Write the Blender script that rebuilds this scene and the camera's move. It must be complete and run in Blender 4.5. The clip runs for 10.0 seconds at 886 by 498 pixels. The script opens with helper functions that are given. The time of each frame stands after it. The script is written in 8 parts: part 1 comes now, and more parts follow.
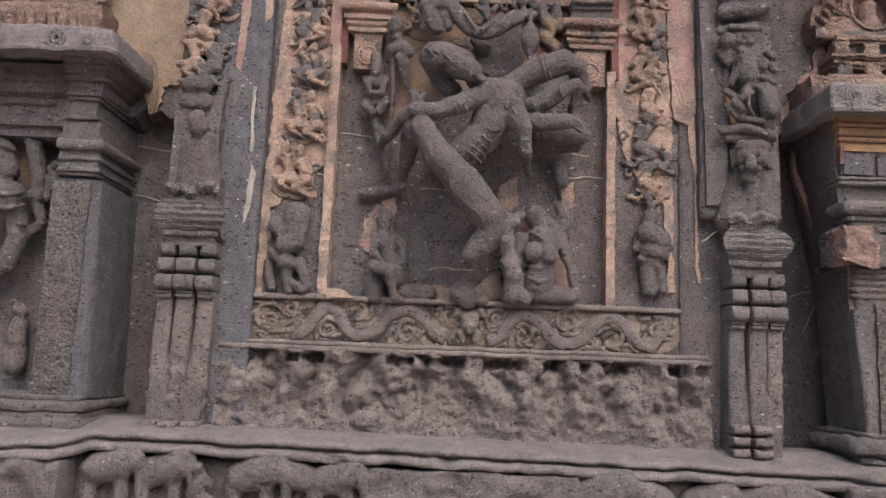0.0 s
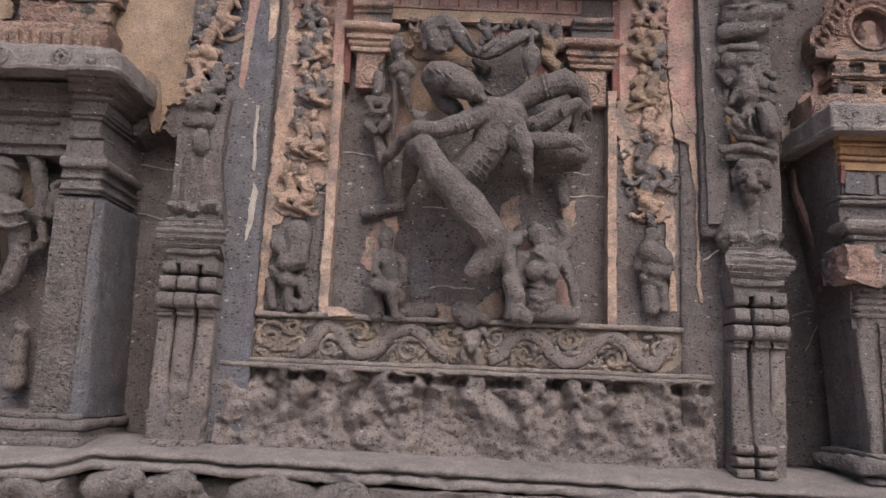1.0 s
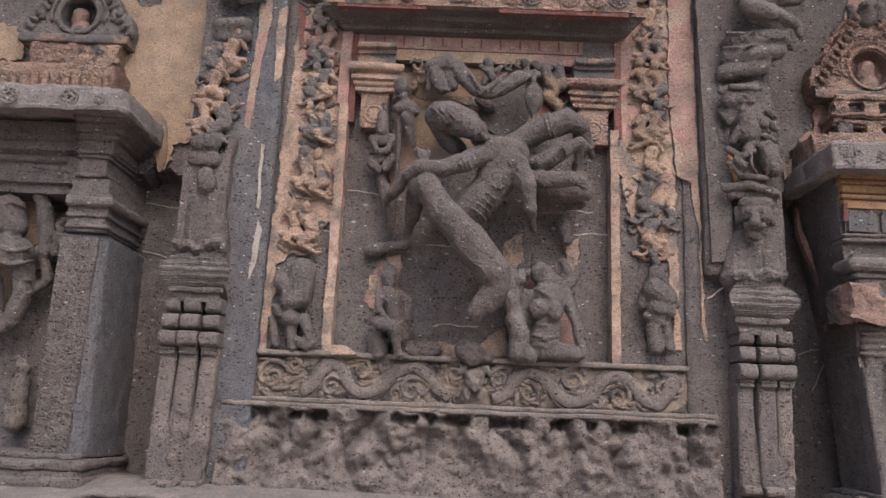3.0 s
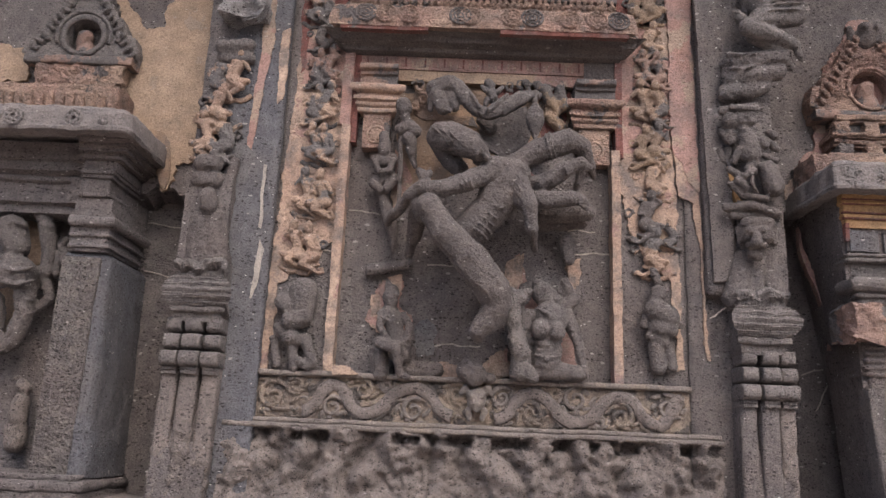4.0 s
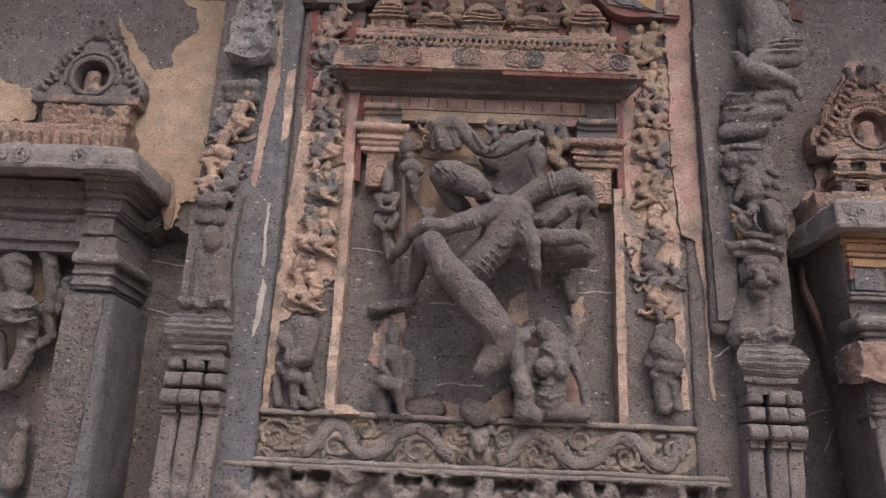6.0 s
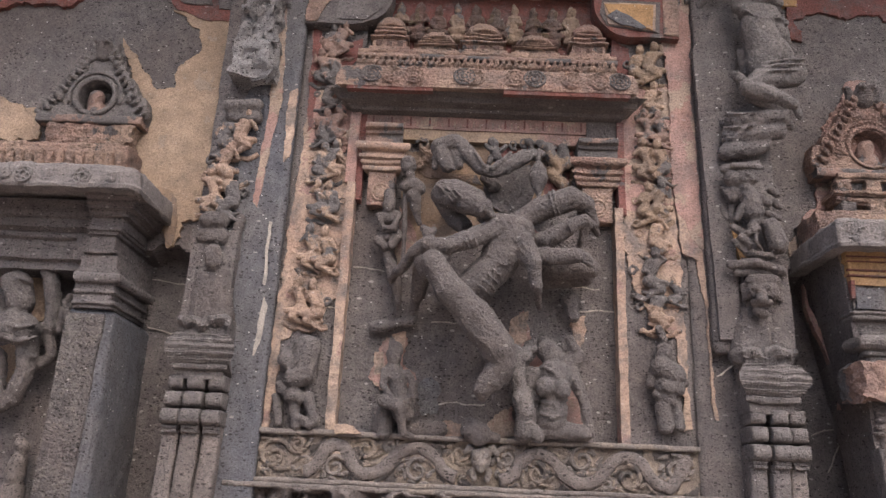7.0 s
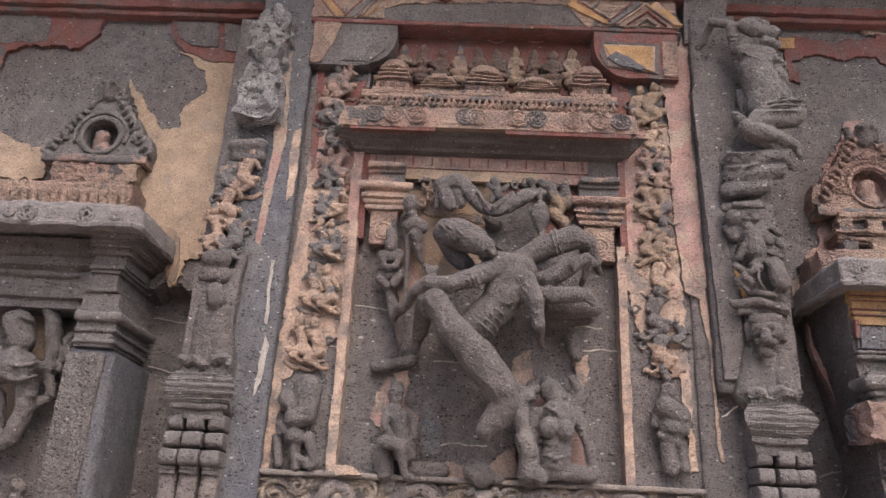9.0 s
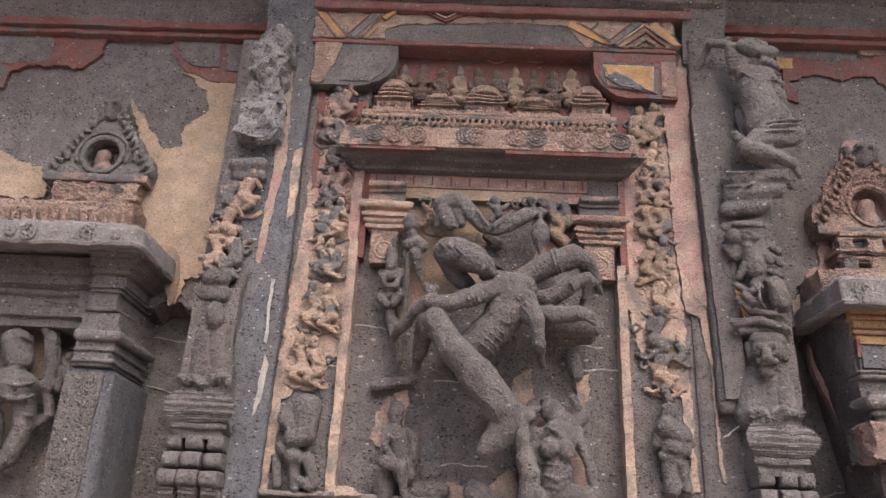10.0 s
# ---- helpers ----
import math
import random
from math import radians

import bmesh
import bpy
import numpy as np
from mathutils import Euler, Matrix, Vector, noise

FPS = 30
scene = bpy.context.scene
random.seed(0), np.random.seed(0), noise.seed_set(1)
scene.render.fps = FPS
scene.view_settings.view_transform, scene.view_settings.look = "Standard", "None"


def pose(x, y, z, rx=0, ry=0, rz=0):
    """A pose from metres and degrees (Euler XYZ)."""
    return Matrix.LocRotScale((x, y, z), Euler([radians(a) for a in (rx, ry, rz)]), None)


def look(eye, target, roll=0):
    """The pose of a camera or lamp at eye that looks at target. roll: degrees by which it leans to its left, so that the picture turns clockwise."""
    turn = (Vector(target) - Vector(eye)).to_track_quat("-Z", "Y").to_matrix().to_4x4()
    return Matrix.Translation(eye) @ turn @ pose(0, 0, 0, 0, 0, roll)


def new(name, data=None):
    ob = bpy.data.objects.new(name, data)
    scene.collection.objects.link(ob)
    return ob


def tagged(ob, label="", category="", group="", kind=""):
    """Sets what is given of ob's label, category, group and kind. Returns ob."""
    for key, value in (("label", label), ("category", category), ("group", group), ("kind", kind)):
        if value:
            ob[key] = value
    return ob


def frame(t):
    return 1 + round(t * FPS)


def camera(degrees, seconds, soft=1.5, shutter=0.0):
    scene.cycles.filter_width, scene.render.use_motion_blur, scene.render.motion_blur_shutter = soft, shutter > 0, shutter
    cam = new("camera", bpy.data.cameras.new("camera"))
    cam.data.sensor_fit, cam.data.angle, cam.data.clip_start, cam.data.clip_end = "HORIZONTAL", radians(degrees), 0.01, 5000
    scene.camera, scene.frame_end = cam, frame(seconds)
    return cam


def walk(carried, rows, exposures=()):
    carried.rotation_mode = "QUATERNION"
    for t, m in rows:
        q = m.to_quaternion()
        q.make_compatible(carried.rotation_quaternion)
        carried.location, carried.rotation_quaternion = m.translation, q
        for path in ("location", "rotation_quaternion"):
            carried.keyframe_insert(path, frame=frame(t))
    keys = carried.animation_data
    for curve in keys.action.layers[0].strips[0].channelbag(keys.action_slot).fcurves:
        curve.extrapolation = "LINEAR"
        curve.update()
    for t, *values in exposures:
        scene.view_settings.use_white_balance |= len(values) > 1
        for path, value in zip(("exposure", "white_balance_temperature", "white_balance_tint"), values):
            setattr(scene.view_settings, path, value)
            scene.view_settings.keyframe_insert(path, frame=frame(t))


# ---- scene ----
# The camera stands in the courtyard before the wall and tilts slowly up.
cam = camera(60.0, 10.0, soft=1.45)
EYE = (0.0, 0.0, 1.6)
ROWS = [
    (0.0, 0.117, 8.325, 2.244), (0.5, 0.04, 8.991, 2.287), (1.0, -0.058, 9.694, 2.328), (1.5, -0.159, 10.384, 2.335),
    (2.0, -0.252, 11.088, 2.361), (2.5, -0.344, 11.803, 2.391), (4.0, -0.628, 13.986, 2.46), (4.5, -0.739, 14.752, 2.507),
    (5.0, -0.844, 15.467, 2.537), (5.5, -0.915, 16.141, 2.564), (7.0, -1.143, 18.214, 2.665), (7.5, -1.241, 18.922, 2.704),
    (8.0, -1.329, 19.64, 2.749), (8.5, -1.393, 20.365, 2.781), (9.0, -1.459, 21.092, 2.819), (9.5, -1.512, 21.811, 2.835),
    (10.0, -1.551, 22.509, 2.861),
]


def aim(pan, tilt, roll):
    p, q = radians(pan), radians(tilt)
    way = Vector((math.sin(p) * math.cos(q), math.cos(p) * math.cos(q), math.sin(q)))
    return look(EYE, Vector(EYE) + way, roll)


walk(cam, [(t, aim(pan, tilt, roll)) for t, pan, tilt, roll in ROWS], exposures=[(0.0, 1.0, 6350, 13.0), (5.0, 1.0, 6350, 13.0), (10.0, 1.32, 6350, 13.0)])

# ---- light: an overcast sky over the courtyard ----
world = bpy.data.worlds.new("overcast_sky")
scene.world = world
world.use_nodes = True
wn = world.node_tree.nodes
sky = wn.new("ShaderNodeTexSky")
sky.sky_type, sky.sun_disc = "NISHITA", False
sky.sun_elevation, sky.sun_rotation = radians(50), radians(160)
sky.dust_density, sky.air_density = 5.0, 1.0
wn["Background"].inputs["Strength"].default_value = 0.15
world.node_tree.links.new(sky.outputs["Color"], wn["Background"].inputs["Color"])
sun = new("sun", bpy.data.lights.new("sun", "SUN"))
sun.data.energy, sun.data.angle, sun.data.color = 0.72, radians(65), (1.0, 0.97, 0.94)
sun.matrix_world = look((2.5, -1.5, 9.4), (0.0, 5, 2.5))


# ---- materials ----
def material(name, base, second, third=None, third_amount=0.0, pits=1.0, carve=0.0, rough=0.88, scale=1.0, specks=0.25, relief=1.0, carve_scale=26.0, soil=0.0):
    """Weathered stone or plaster: base and second in large stains, third in patches with sharp edges, pits, pale specks, grain."""
    m = bpy.data.materials.new(name)
    m.use_nodes = True
    nt = m.node_tree
    n, link = nt.nodes, nt.links.new
    bsdf = n["Principled BSDF"]
    bsdf.inputs["Roughness"].default_value = rough
    bsdf.inputs["Specular IOR Level"].default_value = 0.25
    co = n.new("ShaderNodeTexCoord")
    pos = co.outputs["Object"]

    def tex(kind, sc, detail=5.0, rg=0.6):
        t = n.new("ShaderNodeTexNoise" if kind == "noise" else "ShaderNodeTexVoronoi")
        link(pos, t.inputs["Vector"])
        t.inputs["Scale"].default_value = sc
        if kind == "noise":
            t.inputs["Detail"].default_value, t.inputs["Roughness"].default_value = detail, rg
        return t

    def ramp(src, a, b):
        r = n.new("ShaderNodeMapRange")
        r.inputs["From Min"].default_value, r.inputs["From Max"].default_value = a, b
        link(src, r.inputs["Value"])
        return r.outputs["Result"]

    def mix(fac, a, b, mode="MIX"):
        x = n.new("ShaderNodeMix")
        x.data_type, x.blend_type = "RGBA", mode
        for sock, v in ((x.inputs["Factor"], fac), (x.inputs["A"], a), (x.inputs["B"], b)):
            if isinstance(v, bpy.types.NodeSocket):
                link(v, sock)
            else:
                sock.default_value = v
        return x.outputs["Result"]

    def maths(op, a, b):
        x = n.new("ShaderNodeMath")
        x.operation = op
        for sock, v in zip(x.inputs, (a, b)):
            if isinstance(v, bpy.types.NodeSocket):
                link(v, sock)
            else:
                sock.default_value = v
        return x.outputs[0]

    big, mid, fine = tex("noise", 1.3 * scale), tex("noise", 9.0 * scale, 6, 0.65), tex("noise", 75.0 * scale, 4, 0.7)
    colour = mix(ramp(big.outputs["Fac"], 0.38, 0.64), (*base, 1), (*second, 1))
    colour = mix(ramp(mid.outputs["Fac"], 0.35, 0.7), colour, mix(1.0, colour, (1.5, 1.46, 1.42, 1), "MULTIPLY"))
    if third:
        patch = tex("noise", 3.2 * scale, 7, 0.62)
        cover = ramp(patch.outputs["Fac"], 0.74 - 0.5 * third_amount, 0.77 - 0.5 * third_amount)
        colour = mix(cover, colour, (*third, 1))
    if soil:
        dirt = tex("noise", 5.5 * scale, 9, 0.7)
        colour = mix(maths("MULTIPLY", ramp(dirt.outputs["Fac"], 0.47, 0.62), soil), colour, (0.135, 0.12, 0.115, 1))
    colour = mix(ramp(fine.outputs["Fac"], 0.34, 0.66), mix(1.0, colour, (0.74, 0.74, 0.74, 1), "MULTIPLY"), mix(1.0, colour, (1.22, 1.21, 1.2, 1), "MULTIPLY"))
    flat = n.new("ShaderNodeMapping")
    flat.inputs["Scale"].default_value = (0.62, 1.0, 1.25)
    wob = n.new("ShaderNodeVectorMath")
    wob.operation = "MULTIPLY_ADD"
    link(mid.outputs["Color"], wob.inputs[0])
    wob.inputs[1].default_value = (0.05, 0.05, 0.05)
    link(pos, wob.inputs[2])
    link(wob.outputs[0], flat.inputs["Vector"])

    def dots(sc, radius, share):
        """Scattered small spots: the cells of a Voronoi pattern whose random value falls under share."""
        v = n.new("ShaderNodeTexVoronoi")
        link(flat.outputs["Vector"], v.inputs["Vector"])
        v.inputs["Scale"].default_value = sc
        sep = n.new("ShaderNodeSeparateColor")
        link(v.outputs["Color"], sep.inputs["Color"])
        size = maths("MULTIPLY", sep.outputs["Green"], radius)
        near = ramp(maths("SUBTRACT", v.outputs["Distance"], size), 0.03, -0.05)
        return maths("MULTIPLY", near, maths("LESS_THAN", sep.outputs["Red"], share))

    pit = maths("MULTIPLY", maths("MAXIMUM", dots(46.0 * scale, 0.42, 0.45), dots(92.0 * scale, 0.46, 0.55)), pits)
    colour = mix(maths("MULTIPLY", pit, 0.74), colour, (0.035, 0.03, 0.029, 1))
    colour = mix(maths("MULTIPLY", dots(20.0 * scale, 0.22, 0.26), specks), colour, (0.5, 0.47, 0.44, 1))
    colour = mix(maths("MULTIPLY", dots(58.0 * scale, 0.30, 0.07), min(1.0, 1.6 * specks)), colour, (0.62, 0.6, 0.57, 1))
    link(colour, bsdf.inputs["Base Color"])
    height = maths("ADD", maths("MULTIPLY", mid.outputs["Fac"], 0.9 * relief), maths("MULTIPLY", fine.outputs["Fac"], 0.75 * relief))
    height = maths("SUBTRACT", height, maths("MULTIPLY", pit, 0.9 * relief))
    if carve:
        wave = tex("voronoi", carve_scale)
        wave.feature = "DISTANCE_TO_EDGE"
        warp = n.new("ShaderNodeTexWave")
        warp.wave_type = "RINGS"
        link(pos, warp.inputs["Vector"])
        warp.inputs["Scale"].default_value, warp.inputs["Distortion"].default_value, warp.inputs["Detail Scale"].default_value = carve_scale * 0.22, 9.0, 2.2
        cut = maths("MULTIPLY", ramp(wave.outputs["Distance"], 0.0, 0.12), ramp(warp.outputs["Fac"], 0.2, 0.75))
        height = maths("ADD", height, maths("MULTIPLY", cut, carve))
    bump = n.new("ShaderNodeBump")
    bump.inputs["Strength"].default_value, bump.inputs["Distance"].default_value = 1.0, 0.03
    link(height, bump.inputs["Height"])
    link(bump.outputs["Normal"], bsdf.inputs["Normal"])
    return m


GREY, BROWN, BLUE = (0.135, 0.124, 0.124), (0.115, 0.1, 0.097), (0.102, 0.105, 0.12)
CREAM, OCHRE, RED, PINK = (0.315, 0.24, 0.19), (0.26, 0.17, 0.095), (0.145, 0.064, 0.058), (0.275, 0.178, 0.158)
STONE = material("basalt", GREY, BROWN, specks=0.5)
STONE_BLUE = material("bluish_basalt", BLUE, (0.12, 0.115, 0.119), specks=0.5, relief=1.0)
STONE_FIGURE = material("smooth_carved_basalt", (0.115, 0.105, 0.104), (0.098, 0.085, 0.082), specks=0.3, relief=0.9, pits=0.6, carve=0.1, carve_scale=15.0)
DUSTY = material("dusty_basalt", (0.162, 0.143, 0.135), (0.13, 0.113, 0.107), specks=0.25, relief=0.85, pits=1.0)
FRIEZE = material("pale_worn_frieze_stone", (0.185, 0.165, 0.152), (0.145, 0.128, 0.12), (0.24, 0.205, 0.175), 0.3, specks=0.2, relief=0.9, pits=0.35)
FRIEZE_FIELD = material("cream_crusted_recess", (0.30, 0.25, 0.205), (0.2, 0.168, 0.145), (0.13, 0.115, 0.108), 0.42, specks=0.2, relief=1.0, pits=0.4, scale=2.0, soil=0.3)
LEDGE = material("dust_covered_ledge_stone", (0.176, 0.162, 0.158), (0.147, 0.134, 0.131), specks=0.2, relief=0.8, pits=0.35)
STONE_CARVED = material("scroll_carved_basalt", (0.125, 0.115, 0.11), BROWN, carve=0.5, specks=0.3, carve_scale=40.0)
PLASTER = material("cream_lime_plaster", CREAM, (0.25, 0.175, 0.138), PINK, 0.3, pits=0.35, relief=0.45, specks=0.2, soil=0.8)
PLASTER_OCHRE = material("ochre_lime_plaster", (0.262, 0.197, 0.147), (0.24, 0.175, 0.125), (0.28, 0.22, 0.172), 0.25, pits=0.35, relief=0.4, specks=0.15, soil=0.18)
PLASTER_PINK = material("pink_lime_plaster", PINK, (0.22, 0.135, 0.115), CREAM, 0.4, pits=0.4, relief=0.45, soil=0.5)
PAINT_RED = material("dull_red_painted_plaster", RED, (0.12, 0.05, 0.042), (0.10, 0.09, 0.088), 0.28, pits=0.4, relief=0.5, soil=0.5)
PAINT_OCHRE = material("yellow_ochre_painted_plaster", (0.28, 0.165, 0.075), OCHRE, (0.3, 0.2, 0.14), 0.3, pits=0.3, relief=0.4)
PAINTED_CARVING = material("faded_painted_carving", (0.31, 0.23, 0.18), (0.26, 0.17, 0.142), (0.125, 0.112, 0.11), 0.30, pits=0.5, carve=0.45, relief=0.9, soil=0.45, carve_scale=55.0)
PAINTED_FIGURE = material("half_painted_carving", (0.27, 0.2, 0.152), (0.22, 0.152, 0.122), (0.125, 0.114, 0.112), 0.46, pits=0.3, relief=0.7, scale=0.9, soil=0.25, carve=0.08, carve_scale=24.0)
PAINTED_RED_FIGURE = material("red_tinted_carving", (0.17, 0.115, 0.1), (0.23, 0.16, 0.13), (0.115, 0.105, 0.103), 0.5, pits=0.3, relief=0.7, scale=0.9, soil=0.3, carve=0.08, carve_scale=24.0)
# soiled red carving, its colour lowered to hold the shade of recess and gaps
DIM_FIGURE = material("soiled_shaded_red_carving", (0.12, 0.07, 0.06), (0.10, 0.075, 0.06), (0.15, 0.11, 0.075), 0.3, pits=0.3, relief=0.9, scale=1.4, soil=0.5, carve=0.3, carve_scale=24.0)
GOLD_FIGURE = material("ochre_tinted_carving", (0.205, 0.15, 0.108), (0.175, 0.125, 0.098), (0.12, 0.108, 0.104), 0.42, pits=0.3, relief=0.7, scale=0.9, soil=0.3, carve=0.08, carve_scale=24.0)
STONE_PALE = material("pale_weathered_basalt", (0.138, 0.127, 0.125), (0.112, 0.102, 0.1), specks=0.3, relief=0.9, pits=0.7)
STONE_BROKEN = material("broken_light_basalt", (0.25, 0.245, 0.25), (0.19, 0.18, 0.182), specks=0.3, relief=1.4)
# darker, browner version of the ochre plaster with grey patches
PLASTER_DULL = material("dark_ochre_plaster", (0.225, 0.158, 0.11), (0.17, 0.122, 0.09), (0.12, 0.105, 0.098), 0.3, pits=0.4, relief=0.5, soil=0.45)
COURT_DUST = material("pale_court_dust", (0.42, 0.36, 0.315), (0.36, 0.31, 0.265), pits=0.2, relief=0.4)
# paler than the temple stone, so the unseen rock face throws back fill light
COURT_ROCK = material("pale_fill_rock", (0.27, 0.23, 0.205), (0.2, 0.17, 0.15), relief=1.0)
MORTAR = material("whitish_crack_filling", (0.33, 0.3, 0.27), (0.24, 0.22, 0.2), pits=0.2, relief=0.5)


# ---- builders ----
def finish(name, bm, mat, parent=None, label="", smooth=False):
    me = bpy.data.meshes.new(name)
    bmesh.ops.recalc_face_normals(bm, faces=bm.faces)
    bm.to_mesh(me)
    bm.free()
    if smooth:
        me.polygons.foreach_set("use_smooth", [True] * len(me.polygons))
    me.materials.append(mat)
    ob = new(name, me)
    if parent:
        ob.parent = parent
    if label:
        ob["label"] = label
    return ob


part = finish


def group_of(name, label, category, x=0.0, y=5.0, z=0.0, kind="", group=""):
    """An empty at the foot of a thing that has parts."""
    e = new(name)
    e.location = (x, y, z)
    tagged(e, label, category, group, kind)
    return e


def keep_place(ob, parent):
    ob.parent = parent
    ob.matrix_parent_inverse = Matrix.Translation(-parent.location)
    return ob


def under(ob, parent):
    """Makes ob a piece of a part that stands where it was built."""
    ob.parent = parent
    ob.matrix_parent_inverse = Matrix.Identity(4)
    return ob


def fbm(x, y, z, octaves=4):
    return noise.fractal(Vector((x, y, z)), 0.9, 2.1, octaves)


def weather(bm, amp, scale, seed=0.0):
    """Worn, uneven faces and edges: every vertex shifts along a noise field."""
    for v in bm.verts:
        p = v.co * scale
        d = noise.noise_vector(Vector((p.x + seed, p.y, p.z))) + 0.5 * noise.noise_vector(Vector((p.x * 2.7, p.y * 2.7 + seed, p.z * 2.7)))
        v.co += d * amp


def lattice(bm, x0, x1, y0, y1, z0, z1, step=0.05):
    """A closed box whose faces are cut into cells of about the given step."""
    xs, ys, zs = [np.linspace(a, b, max(2, int(round((b - a) / step)) + 1)) for a, b in ((x0, x1), (y0, y1), (z0, z1))]
    made = {}

    def vert(i, j, k):
        if (i, j, k) not in made:
            made[i, j, k] = bm.verts.new((xs[i], ys[j], zs[k]))
        return made[i, j, k]

    nx, ny, nz = len(xs) - 1, len(ys) - 1, len(zs) - 1
    for i in range(nx):
        for k in range(nz):
            for j in (0, ny):
                bm.faces.new([vert(i, j, k), vert(i + 1, j, k), vert(i + 1, j, k + 1), vert(i, j, k + 1)])
    for j in range(ny):
        for k in range(nz):
            for i in (0, nx):
                bm.faces.new([vert(i, j, k), vert(i, j + 1, k), vert(i, j + 1, k + 1), vert(i, j, k + 1)])
    for i in range(nx):
        for j in range(ny):
            for k in (0, nz):
                bm.faces.new([vert(i, j, k), vert(i + 1, j, k), vert(i + 1, j + 1, k), vert(i, j + 1, k)])


def block(x0, x1, y0, y1, z0, z1, step=0.05, amp=0.006, scale=6.0, seed=0.0, taper=0.0):
    bm = bmesh.new()
    lattice(bm, x0, x1, y0, y1, z0, z1, step)
    if taper:
        cx = (x0 + x1) / 2
        for v in bm.verts:
            v.co.x = cx + (v.co.x - cx) * (1 - taper * (v.co.z - z0) / (z1 - z0))
    weather(bm, amp, scale, seed)
    return bm


def moulding(x0, x1, back, profile, step=0.04, amp=0.008, seed=0.0, ends=None, splay=1.0):
    """A run of moulding along x: profile holds (front y, z) from the bottom up; its ends may be cut back at an angle."""
    bm = bmesh.new()
    n = max(2, int((x1 - x0) / step) + 1)
    rings = []
    for i in range(n):
        x = x0 + (x1 - x0) * i / (n - 1)
        ring = []
        for y, z in profile:
            xx = x
            if ends:
                out = (ends - y) * splay
                xx = x + (out if i == n - 1 else (-out if i == 0 else 0))
            ring.append(bm.verts.new((xx, y, z)))
        ring.append(bm.verts.new((x, back, profile[-1][1])))
        ring.append(bm.verts.new((x, back, profile[0][1])))
        rings.append(ring)
    m = len(rings[0])
    for a, b in zip(rings, rings[1:]):
        for j in range(m):
            bm.faces.new([a[j], b[j], b[(j + 1) % m], a[(j + 1) % m]])
    bm.faces.new(rings[0])
    bm.faces.new(rings[-1])
    if amp:
        weather(bm, amp, 7.0, seed)
    return bm


def wrapped(x_end, x_corner, face, back, profile, side=1, round_by=0.02, step=0.035, amp=0.007, seed=0.0, lean=0.0):
    """A moulding that turns a corner: profile holds (offset out, z) from the bottom up, and side says to which end the return lies."""
    bm = bmesh.new()
    z_top = profile[-1][1]
    n, m = max(2, int(abs(x_corner - x_end) / step)), max(2, int((back - face) / step))
    rings = []
    for off, z in profile:
        cx, cy = x_corner + side * off + lean * (z_top - z), face - off
        r = min(round_by, 0.08)
        plan = [(x_end + (cx - side * r - x_end) * i / n, cy) for i in range(n + 1)]
        plan += [(cx - side * r + side * r * math.sin(a), cy + r - r * math.cos(a)) for a in (0.4, 0.8, 1.2)]
        plan += [(cx, cy + r + (back - cy - r) * i / m) for i in range(m + 1)]
        rings.append([bm.verts.new((x, y, z)) for x, y in plan])
    for a, b in zip(rings, rings[1:]):
        for i in range(len(a) - 1):
            bm.faces.new([a[i], a[i + 1], b[i + 1], b[i]])
    for ring in (rings[0], rings[-1]):
        inner = [bm.verts.new((x_end, back, ring[0].co.z))]
        bm.faces.new(ring + inner)
    weather(bm, amp, 7.0, seed)
    return bm


def courses(*steps):
    """Offsets of a moulding's courses, each (out, bottom z, top z, rounding), for wrapped()."""
    return [(-y, z) for y, z in stepped(*[(-o, a, b, r) for o, a, b, r in steps])]


def stepped(*steps):
    """A moulding's profile from courses of (front y, bottom z, top z, rounding)."""
    out = []
    for y, a, b, r in steps:
        if r:
            for k in range(7):
                t = math.pi * k / 6
                out.append((y + r * (1 - math.sin(t)), (a + b) / 2 - (b - a) / 2 * math.cos(t)))
        else:
            out += [(y, a), (y, b)]
    return out


def ragged(points, step=0.03, amp=0.018, seed=0.0):
    """The outline through the points, broken into short uneven lengths."""
    out = []
    for (ax, az), (bx, bz) in zip(points, points[1:] + points[:1]):
        n = max(1, int(math.hypot(bx - ax, bz - az) / step))
        for i in range(n):
            x, z = ax + (bx - ax) * i / n, az + (bz - az) * i / n
            out.append((x + amp * fbm(x * 9 + seed, z * 9, 1.0) + 0.35 * amp * fbm(x * 34 + seed, z * 34, 2.0), z + amp * fbm(x * 9, z * 9 + seed, 7.0) + 0.35 * amp * fbm(x * 34, z * 34 + seed, 5.0)))
    return out


def sheet(name, points, y, thick, mat, parent=None, amp=0.018, step=0.015, seed=0.0, label=""):
    """A thin layer with a broken edge that lies on a wall whose face is at y."""
    bm = bmesh.new()
    face = bm.faces.new([bm.verts.new((x, y - thick, z)) for x, z in ragged(points, step, amp, seed)])
    out = bmesh.ops.extrude_face_region(bm, geom=[face])
    for v in out["geom"]:
        if isinstance(v, bmesh.types.BMVert):
            v.co.y = y + 0.01
    bmesh.ops.triangulate(bm, faces=bm.faces)
    return part(name, bm, mat, parent, label)


def capsule(bm, a, b, ra, rb, flat=1.0):
    """A rounded, tapered limb from a to b; flat squeezes it towards the wall."""
    a, b = Vector(a), Vector(b)
    axis = b - a
    axis = axis.normalized() if axis.length > 1e-6 else Vector((0, 0, 1))
    made = bmesh.ops.create_icosphere(bm, subdivisions=2, radius=1.0)["verts"]
    for v in made:
        nrm = v.co.normalized()
        end, r = (b, rb) if nrm.dot(axis) > 0 else (a, ra)
        v.co = end + Vector((nrm.x * r, nrm.y * r * flat, nrm.z * r))


